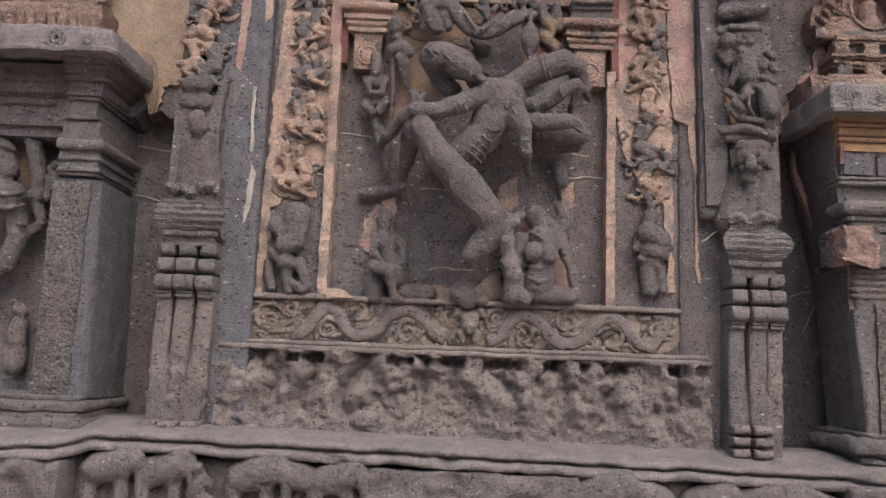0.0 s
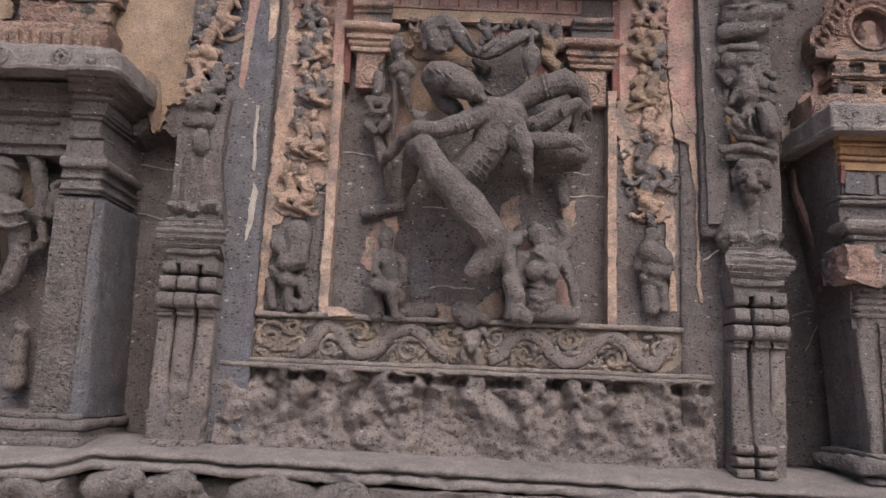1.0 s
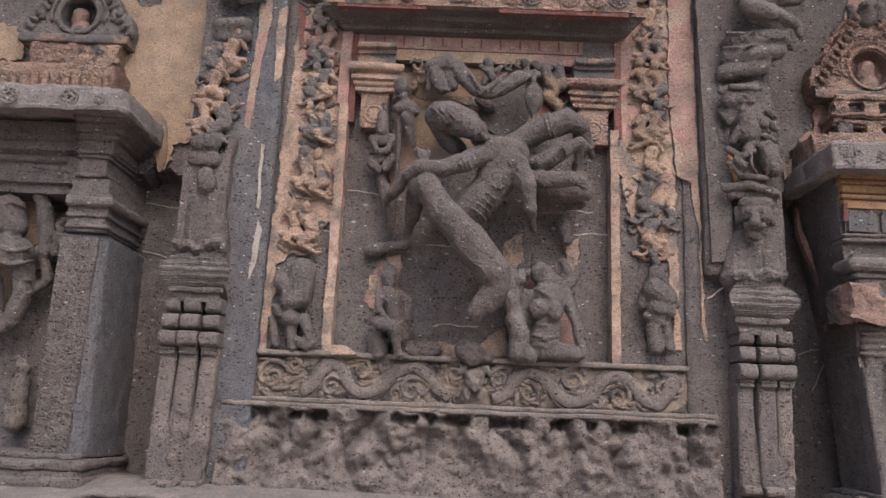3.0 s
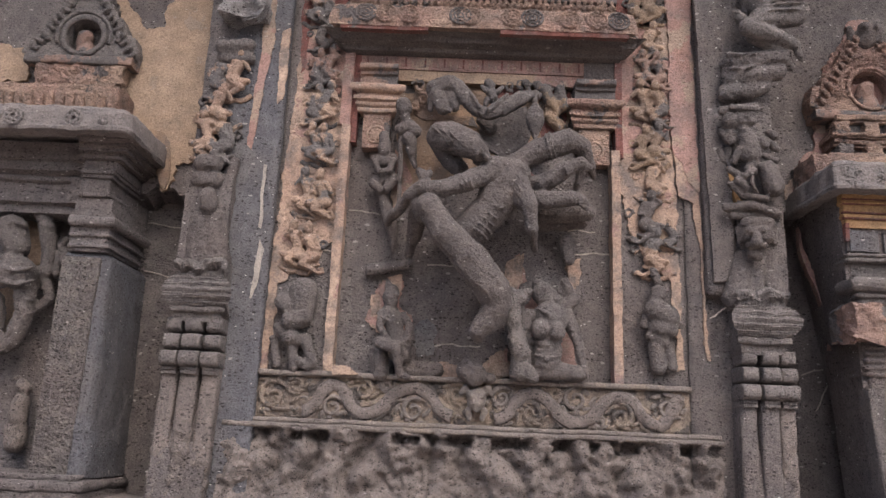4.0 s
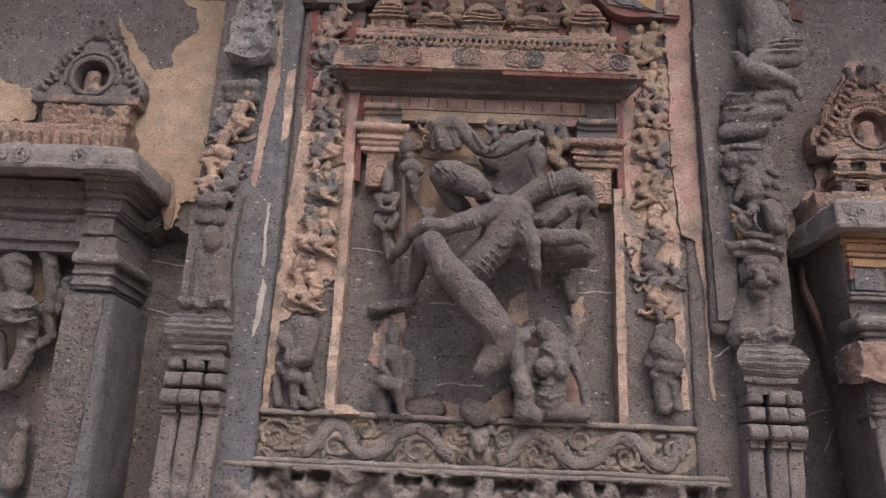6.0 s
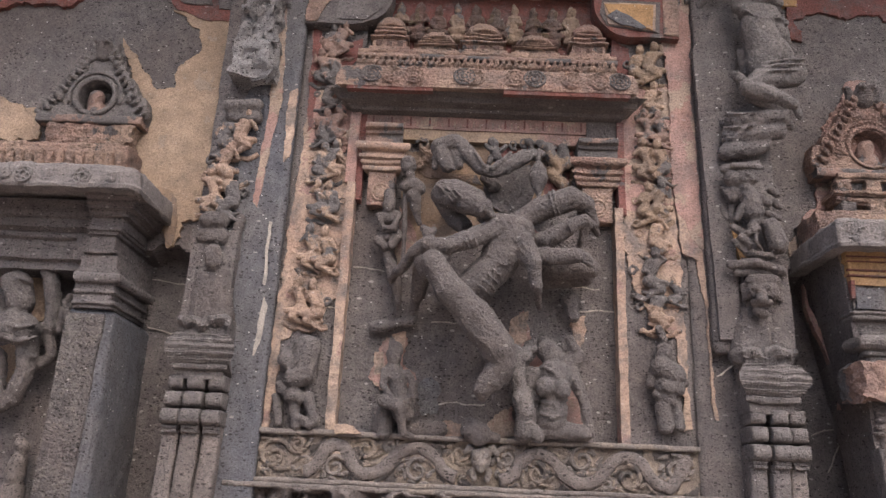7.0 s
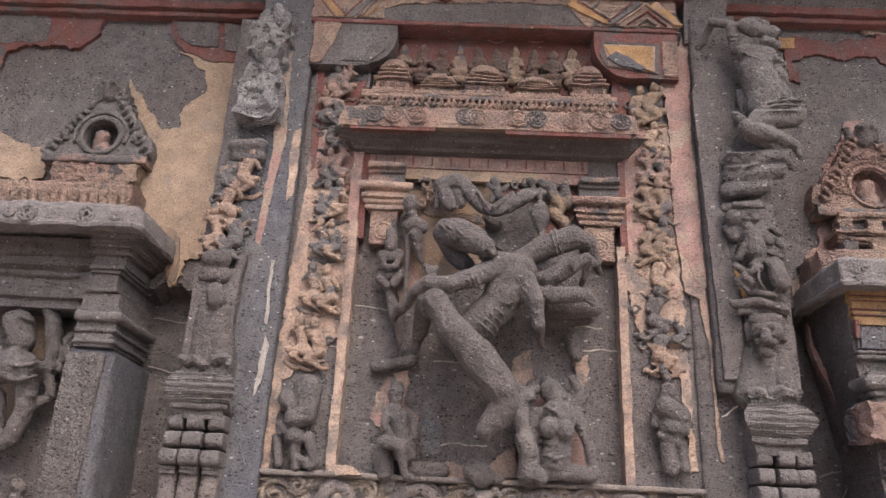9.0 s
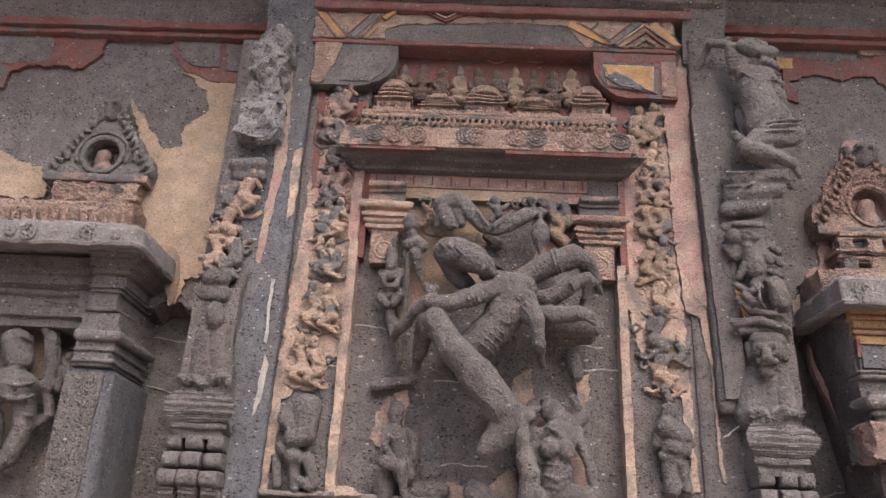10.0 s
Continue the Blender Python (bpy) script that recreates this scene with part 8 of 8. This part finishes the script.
capsule(bm, (-1.37, 4.6, 0.93), (-1.37, 4.59, 0.935), 0.04, 0.04)
capsule(bm, (-1.35, 4.62, 0.86), (-1.36, 4.62, 0.8), 0.05, 0.05)
capsule(bm, (-1.33, 4.6, 0.9), (-1.28, 4.6, 0.84), 0.02, 0.018)
capsule(bm, (-1.36, 4.62, 0.78), (-1.28, 4.6, 0.76), 0.03, 0.03)
tagged(sculpt("small_rider", bm, STONE_PALE, 0.011, 2, 0.012, 0.04), "small worn stone man crouching between elephants", "relief statue", "animals under the ledge")

# ---- broken stump of a lost statue above the left-hand column ----
bm = bmesh.new()
lattice(bm, -1.70, -1.42, 4.76, 5.06, 4.42, 5.40, 0.018)
for v in bm.verts:
    x, y, z = v.co
    h = (z - 4.42) / 0.98
    wide = 1.08 - 0.25 * h + 0.05 * math.sin(h * 9 + 1.0)
    v.co.x = -1.55 + (x + 1.56) * wide + 0.05 * h
    chunk = noise.cell_vector(Vector((x * 9 + 1.2 * fbm(x * 3, y, z * 3), y * 9, z * 9 + x * 5)))
    if y < 5.0:
        v.co += 0.065 * (chunk - Vector((0.5, 0.5, 0.5))) + Vector((0.03 * fbm(x * 6, y * 6, z * 6), 0.08 * fbm(x * 4, 2, z * 4) + 0.05 * h, 0))
bmesh.ops.smooth_vert(bm, verts=bm.verts, factor=0.35, use_axis_x=True, use_axis_y=True, use_axis_z=True)
weather(bm, 0.008, 22, 3)
tagged(finish("broken_stump", bm, STONE_BROKEN), "pale broken stump of a lost statue high on the wall", "relief carving")

# ---- pale fillings in the cracks ----
crack = group_of("crack_filling", "whitish filling along cracks in the stone", "crack filling", 0, 5.0, 3.0, kind="structure")


def fill(x0, z0, x1, z1, y, r=0.004, y1=None):
    n = max(4, int(math.hypot(x1 - x0, z1 - z0) / 0.03))
    bm = bmesh.new()
    pts = []
    for i in range(n + 1):
        t = i / n
        x, z = x0 + (x1 - x0) * t, z0 + (z1 - z0) * t
        pts.append((x + 0.008 * fbm(x * 13, z * 13, 3), y + ((y1 or y) - y) * t, z + 0.022 * fbm(x * 7, 5, z * 7)))
    tube(bm, pts, lambda t: r * (0.7 + 0.5 * abs(math.sin(9 * t))), 5)
    keep_place(part("crack_line", bm, MORTAR), crack)


for x0, z0, x1, z1, y, y1 in ((-0.72, 3.125, -0.50, 3.105, 5.118, 5.118), (-0.16, 2.755, 0.05, 2.77, 5.118, 5.118), (-0.12, 2.209, 0.22, 2.22, 5.119, 5.119), (0.8, 3.035, 0.99, 3.033, 5.118, 5.118), (0.76, 2.881, 1.09, 2.878, 5.118, 5.118), (-0.95, 2.804, -0.757, 2.792, 5.047, 5.047), (-2.269, 3.088, -2.005, 3.041, 5.51, 5.51), (1.70, 2.44, 1.87, 2.556, 4.949, 4.949), (2.517, 2.161, 2.679, 2.195, 5.51, 5.51), (2.608, 1.900, 2.705, 2.086, 5.51, 5.51), (-2.248, 2.719, -2.037, 2.677, 5.51, 5.51)):
    fill(x0, z0, x1, z1, y, 0.0055, y1)

# ---- remains of plaster and paint on the walls ----
sheet("plaster_layer", [(-1.22, 1.99), (-1.18, 1.99), (-1.15, 2.35), (-1.14, 2.58), (-1.05, 2.66), (-0.91, 2.65), (-0.86, 2.83), (-0.80, 2.89), (-0.78, 3.07), (-0.77, 3.57), (-0.82, 3.91), (-1.01, 4.03), (-1.14, 4.03), (-1.17, 3.64), (-1.18, 3.26), (-1.21, 2.58)], 5.05, 0.0154, PLASTER, bay, amp=0.02, seed=2, label="cream plaster remains")
sheet("plaster_layer", [(1.14, 3.64), (1.52, 3.65), (1.54, 2.46), (1.55, 2.11), (1.48, 2.09), (1.50, 2.31), (1.48, 2.69), (1.34, 2.80), (1.29, 2.88), (1.20, 3.05), (1.15, 3.36)], 5.05, 0.0171, PLASTER, bay, amp=0.02, seed=3, label="cream plaster remains")
sheet("plaster_layer", [(1.12, 4.59), (1.53, 4.61), (1.52, 3.64), (1.14, 3.58)], 5.05, 0.0188, PLASTER_PINK, bay, amp=0.02, seed=4, label="pink plaster remains")
sheet("plaster_layer", [(-1.15, 3.94), (-0.84, 3.97), (-0.77, 4.31), (-0.92, 4.35), (-0.97, 4.85), (-1.16, 4.97), (-1.14, 4.54)], 5.05, 0.0120, PLASTER_PINK, bay, amp=0.02, seed=5, label="pink plaster remains")
sheet("plaster_layer", [(1.52, 4.35), (1.68, 4.36), (1.68, 3.50), (1.69, 3.01), (1.70, 2.32), (1.72, 2.17), (1.69, 2.17), (1.68, 2.32), (1.68, 2.89), (1.63, 3.24), (1.54, 3.30), (1.52, 3.61)], 5.03, 0.0137, PLASTER, bay, amp=0.012, seed=6, label="cream plaster streak")
sheet("plaster_layer", [(-1.31, 3.38), (-1.29, 3.38), (-1.28, 2.93), (-1.30, 2.94)], 4.975, 0.0124, MORTAR, bay, amp=0.006, seed=7, label="white plaster streak")
sheet("plaster_layer", [(-1.28, 2.85), (-1.25, 2.79), (-1.27, 2.56), (-1.30, 2.45), (-1.31, 2.45), (-1.30, 2.67)], 4.975, 0.0141, MORTAR, bay, amp=0.006, seed=8, label="white plaster streak")
sheet("plaster_layer", [(1.49, 4.99), (1.71, 5.52), (1.66, 4.40), (1.68, 3.83), (1.69, 3.33), (1.65, 3.33), (1.57, 3.51), (1.50, 3.67), (1.50, 4.25)], 5.03, 0.0188, PLASTER_PINK, bay, amp=0.02, seed=9, label="pink plaster remains")
sheet("plaster_layer", [(-1.43, 5.36), (-1.37, 5.14), (-1.32, 4.34), (-1.36, 4.06), (-1.39, 3.66), (-1.40, 3.48), (-1.44, 3.52), (-1.43, 3.88), (-1.41, 4.24), (-1.43, 4.93)], 4.975, 0.0090, PLASTER_PINK, bay, amp=0.012, seed=10, label="pink plaster streak")
sheet("plaster_layer", [(-1.27, 4.39), (-1.21, 4.43), (-1.21, 4.11), (-1.22, 3.88), (-1.26, 3.83), (-1.28, 4.11)], 4.975, 0.0107, PLASTER, bay, amp=0.012, seed=11, label="cream plaster remains")
sheet("plaster_layer", [(1.84, 3.61), (1.87, 3.53), (1.95, 3.26), (1.90, 3.20), (1.86, 3.36)], 5.05, 0.1434, PAINT_OCHRE, bay, amp=0.006, seed=12, label="ochre plaster sliver")
sheet("plaster_layer", [(-2.74, 5.02), (-2.60, 4.81), (-2.48, 4.66), (-2.39, 4.54), (-2.27, 4.58), (-2.26, 4.75), (-2.08, 4.92), (-2.15, 5.12), (-2.36, 5.27), (-1.79, 5.20), (-1.80, 4.76), (-1.85, 4.40), (-1.82, 3.92), (-1.89, 3.49), (-2.02, 3.46), (-2.06, 3.29), (-2.10, 3.25), (-2.19, 3.62), (-2.46, 3.89), (-2.46, 4.23)], 5.3, 0.0211, PLASTER_OCHRE, wall_back, amp=0.03, seed=13, label="ochre plaster remains")
sheet("plaster_layer", [(-4.14, 4.59), (-3.70, 4.50), (-3.49, 4.39), (-3.27, 4.34), (-3.23, 4.10), (-3.98, 4.05)], 5.3, 0.0228, PLASTER_OCHRE, wall_back, amp=0.03, seed=14, label="ochre plaster remains")
sheet("plaster_layer", [(-2.51, 5.64), (-1.85, 5.65), (-1.83, 5.18), (-2.13, 5.20), (-2.34, 5.29), (-2.46, 5.44)], 5.3, 0.0300, PAINT_RED, wall_back, amp=0.014, seed=15, label="dull red painted border")
sheet("plaster_layer", [(-2.45, 5.56), (-2.09, 5.57), (-2.06, 5.33), (-2.28, 5.33), (-2.40, 5.43)], 5.3, 0.0417, STONE, wall_back, amp=0.008, seed=16, label="grey painted panel")
sheet("plaster_layer", [(-2.04, 5.56), (-1.83, 5.55), (-1.82, 5.27), (-2.00, 5.30)], 5.3, 0.0434, STONE, wall_back, amp=0.01, seed=17, label="grey painted panel")
sheet("plaster_layer", [(-2.49, 5.62), (-1.85, 5.63), (-1.84, 5.60), (-2.48, 5.58)], 5.3, 0.0411, PAINT_OCHRE, wall_back, amp=0.006, seed=18, label="yellow border line")
sheet("plaster_layer", [(-4.44, 5.60), (-3.07, 5.62), (-3.06, 5.43), (-3.20, 5.28), (-3.62, 5.28), (-3.80, 5.22), (-3.81, 5.06), (-4.29, 5.09)], 5.3, 0.0368, PAINT_RED, wall_back, amp=0.03, seed=19, label="dull red painted border")
sheet("plaster_layer", [(-3.46, 5.54), (-3.10, 5.56), (-3.09, 5.43), (-3.17, 5.37), (-3.40, 5.32)], 5.3, 0.0360, PAINT_OCHRE, wall_back, amp=0.01, seed=20, label="yellow ochre painted panel")
sheet("plaster_layer", [(-4.38, 5.57), (-3.50, 5.57), (-3.48, 5.33), (-3.81, 5.30), (-4.27, 5.20)], 5.3, 0.0417, STONE, wall_back, amp=0.02, seed=21, label="grey painted panel")
sheet("plaster_layer", [(2.53, 5.63), (2.99, 5.61), (3.55, 5.68), (3.47, 5.19), (3.37, 5.40), (3.19, 5.46), (3.01, 5.43), (2.83, 5.47), (2.63, 5.39), (2.66, 5.19), (2.57, 5.19), (2.57, 5.42)], 5.3, 0.0234, PAINT_RED, wall_back, amp=0.035, seed=22, label="dull red painted border")
sheet("plaster_layer", [(2.53, 5.61), (2.66, 5.61), (2.65, 5.51), (2.54, 5.51)], 5.3, 0.0311, PAINT_OCHRE, wall_back, amp=0.008, seed=23, label="yellow border line")
sheet("plaster_layer", [(3.12, 5.93), (3.61, 5.99), (3.56, 5.70), (3.25, 5.67), (3.18, 5.79)], 5.3, 0.0268, PAINTED_CARVING, wall_back, amp=0.03, seed=24, label="faded patterned plaster")
sheet("plaster_layer", [(2.31, 6.23), (3.67, 6.34), (3.63, 6.11), (2.29, 6.09)], 5.3, 0.0200, PAINTED_CARVING, wall_back, amp=0.02, seed=25, label="faded patterned plaster")
sheet("plaster_layer", [(2.64, 3.79), (2.52, 3.69), (2.40, 3.47), (2.38, 3.36), (2.43, 3.38), (2.57, 3.56), (2.84, 3.75), (3.10, 3.81), (3.23, 4.61), (3.14, 4.84), (2.96, 4.83), (2.88, 4.60), (2.75, 4.45), (2.64, 4.11)], 5.3, 0.0217, PLASTER_PINK, wall_back, amp=0.03, seed=26, label="pink plaster remains")
sheet("plaster_layer", [(2.48, 3.19), (2.51, 3.02), (2.60, 2.78), (2.64, 2.58), (2.62, 2.58), (2.56, 2.78), (2.48, 3.00)], 5.34, 0.04, PLASTER_PINK, wall_back, amp=0.012, seed=27, label="pink plaster streak")
sheet("plaster_layer", [(2.64, 2.40), (2.68, 2.36), (2.70, 2.10), (2.73, 1.64), (2.71, 1.61), (2.67, 1.99), (2.64, 2.26)], 5.34, 0.04, PLASTER_PINK, wall_back, amp=0.012, seed=28, label="pink plaster streak")
sheet("plaster_layer", [(-3.04, 3.01), (-2.94, 2.98), (-2.89, 2.69), (-2.98, 2.67)], 5.3, 0.0268, PLASTER_OCHRE, wall_back, amp=0.012, seed=29, label="ochre plaster remains")
sheet("plaster_layer", [(-3.25, 2.49), (-3.04, 2.52), (-2.99, 2.22), (-3.09, 2.14), (-3.21, 2.13)], 5.3, 0.0200, PLASTER_OCHRE, wall_back, amp=0.012, seed=30, label="ochre plaster remains")
sheet("plaster_layer", [(0.78, 2.79), (0.88, 2.84), (0.87, 2.68), (0.84, 2.59), (0.79, 2.68)], 5.12, 0.0117, PLASTER, bay, amp=0.035, seed=31, label="cream plaster remains")
sheet("plaster_layer", [(0.38, 2.78), (0.50, 2.86), (0.51, 2.68), (0.46, 2.58), (0.42, 2.62), (0.39, 2.66)], 5.12, 0.0134, PLASTER_PINK, bay, amp=0.035, seed=32, label="cream plaster remains")
sheet("plaster_layer", [(-0.55, 2.37), (-0.49, 2.54), (-0.47, 2.62), (-0.33, 2.68), (-0.33, 2.47), (-0.24, 2.38), (-0.27, 2.29), (-0.46, 2.28)], 5.12, 0.0151, PLASTER_PINK, bay, amp=0.035, seed=33, label="cream plaster remains")
sheet("plaster_layer", [(-0.07, 2.10), (0.08, 2.10), (0.06, 1.99), (-0.01, 1.99)], 5.12, 0.0168, PLASTER, bay, amp=0.035, seed=34, label="cream plaster remains")
sheet("plaster_layer", [(0.22, 2.08), (0.30, 2.15), (0.40, 2.22), (0.41, 2.02), (0.23, 2.00)], 5.12, 0.0100, PLASTER_PINK, bay, amp=0.035, seed=35, label="pink plaster remains")
sheet("plaster_layer", [(0.51, 2.49), (0.63, 2.67), (0.82, 2.29), (0.86, 2.11), (0.75, 2.10), (0.64, 2.13), (0.54, 2.28)], 5.12, 0.0117, PLASTER_PINK, bay, amp=0.02, seed=36, label="pink plaster remains")
sheet("plaster_layer", [(-0.39, 4.00), (-0.04, 4.11), (0.61, 4.07), (0.82, 3.92), (0.74, 3.66), (0.38, 3.47), (0.18, 3.46), (-0.17, 3.33), (-0.38, 3.23), (-0.41, 3.65)], 5.12, 0.0134, PLASTER_DULL, bay, amp=0.03, seed=37, label="dark brownish ochre plaster")
sheet("plaster_layer", [(1.15, 4.39), (1.28, 4.44), (1.24, 4.07), (1.25, 3.63), (1.14, 3.58), (1.14, 3.93)], 5.05, 0.0171, PLASTER_PINK, bay, amp=0.02, seed=38, label="pink plaster remains")
sheet("plaster_layer", [(-1.16, 4.99), (-1.10, 4.97), (-1.09, 4.54), (-1.09, 4.16), (-1.13, 4.11), (-1.16, 4.59)], 5.05, 0.0168, PAINT_RED, bay, amp=0.012, seed=39, label="red paint remains")
sheet("plaster_layer", [(1.10, 4.98), (1.23, 4.91), (1.25, 4.64), (1.16, 4.68), (1.09, 4.80)], 5.05, 0.0100, PAINT_RED, bay, amp=0.012, seed=40, label="red paint remains")
sheet("plaster_layer", [(-0.99, 4.84), (-0.78, 4.91), (-0.81, 4.72), (-0.92, 4.62)], 5.05, 0.0117, PAINT_RED, bay, amp=0.012, seed=41, label="red paint remains")
sheet("plaster_layer", [(1.22, 3.58), (1.46, 3.64), (1.47, 3.26), (1.26, 3.25)], 5.05, 0.0154, PLASTER_PINK, bay, amp=0.02, seed=42, label="pink plaster remains")
sheet("plaster_layer", [(-0.41, 3.48), (-0.33, 3.44), (-0.29, 3.26), (-0.37, 3.13), (-0.40, 3.23)], 5.12, 0.0151, PLASTER_PINK, bay, amp=0.035, seed=43, label="pink plaster remains")
sheet("plaster_layer", [(0.22, 3.53), (0.40, 3.52), (0.46, 3.58), (0.52, 3.69), (0.56, 3.64), (0.42, 3.45), (0.26, 3.43)], 5.12, 0.0168, PLASTER_PINK, bay, amp=0.035, seed=44, label="pink plaster remains")
sheet("plaster_layer", [(0.50, 3.48), (0.62, 3.40), (0.56, 3.29), (0.48, 3.35)], 5.12, 0.0100, PLASTER_PINK, bay, amp=0.02, seed=45, label="pink plaster remains")
sheet("plaster_layer", [(-0.22, 2.34), (-0.13, 2.41), (-0.07, 2.29), (-0.10, 2.16), (-0.21, 2.14)], 5.12, 0.0097, STONE_BLUE, bay, amp=0.03, seed=46, label="bluish worn patch")
sheet("plaster_layer", [(-0.67, 2.65), (-0.56, 2.67), (-0.54, 2.35), (-0.65, 2.34)], 5.12, 0.0094, STONE_FIGURE, bay, amp=0.006, seed=47, label="thin raised slab")
sheet("plaster_layer", [(-0.74, 2.04), (-0.62, 2.03), (-0.56, 1.99), (-0.73, 1.98)], 4.985, 0.0351, PLASTER, bay, amp=0.008, seed=48, label="cream plaster flake")
sheet("plaster_layer", [(0.59, 4.17), (0.77, 4.19), (0.82, 4.02), (0.77, 3.81), (0.67, 3.64), (0.60, 3.72), (0.63, 3.92)], 5.12, 0.0195, PAINT_RED, bay, amp=0.015, seed=60, label="dull red paint remains")
sheet("plaster_layer", [(0.20, 4.17), (0.56, 4.17), (0.54, 4.09), (0.38, 3.97), (0.24, 3.96)], 5.12, 0.0215, PAINT_RED, bay, amp=0.015, seed=61, label="dull red paint remains")
sheet("plaster_layer", [(-0.30, 4.15), (-0.18, 4.13), (-0.19, 3.89), (-0.05, 3.86), (0.12, 3.85), (0.16, 3.78), (-0.21, 3.81), (-0.31, 3.86)], 5.12, 0.0235, GOLD_FIGURE, bay, amp=0.015, seed=62, label="ochre paint remains")
sheet("plaster_layer", [(-0.42, 3.59), (-0.34, 3.47), (-0.29, 3.38), (-0.26, 3.27), (-0.35, 3.17), (-0.40, 3.05), (-0.43, 3.25), (-0.42, 3.42)], 5.12, 0.0180, PLASTER_PINK, bay, amp=0.015, seed=63, label="pink plaster remains")
sheet("plaster_layer", [(0.38, 2.80), (0.50, 2.86), (0.49, 2.67), (0.42, 2.60), (0.38, 2.68)], 5.12, 0.0210, PLASTER, bay, amp=0.015, seed=64, label="cream plaster remains")
sheet("plaster_layer", [(0.79, 2.79), (0.87, 2.80), (0.87, 2.66), (0.82, 2.60), (0.80, 2.68)], 5.12, 0.0230, PLASTER, bay, amp=0.015, seed=65, label="cream plaster remains")
sheet("plaster_layer", [(-0.42, 2.65), (-0.32, 2.69), (-0.33, 2.55), (-0.37, 2.53)], 5.12, 0.0185, PLASTER, bay, amp=0.015, seed=66, label="cream plaster remains")
sheet("plaster_layer", [(-0.53, 2.53), (-0.47, 2.54), (-0.45, 2.38), (-0.53, 2.38)], 5.12, 0.0205, PLASTER, bay, amp=0.015, seed=67, label="cream plaster remains")
sheet("plaster_layer", [(0.22, 2.07), (0.39, 2.21), (0.43, 2.04), (0.29, 2.00)], 5.12, 0.0225, PLASTER_PINK, bay, amp=0.015, seed=68, label="pink plaster remains")
tagged(sheet("stone_slab", [(1.67, 4.84), (1.88, 5.27), (1.99, 5.28), (1.98, 4.75), (1.90, 4.23), (1.86, 2.68), (1.73, 2.68)], 4.95, 0.03, STONE, None, amp=0.006, seed=71), "plain worn stone slab behind the crouching figure", "slab", kind="structure")
sheet("plaster_layer", [(-2.26, 3.74), (-2.17, 3.72), (-2.09, 3.64), (-2.06, 3.39), (-2.08, 3.27), (-2.12, 3.30), (-2.17, 3.43)], 5.3, 0.0345, PLASTER_DULL, wall_back, amp=0.012, seed=81, label="dark brownish ochre plaster")
sheet("bare_stone_patch", [(0.17, 3.81), (0.30, 3.88), (0.50, 3.94), (0.54, 3.78), (0.50, 3.62), (0.36, 3.53), (0.25, 3.58), (0.16, 3.69)], 5.12, 0.045, STONE_FIGURE, bay, amp=0.015, seed=82, label="bare dark stone arch behind the dancer")
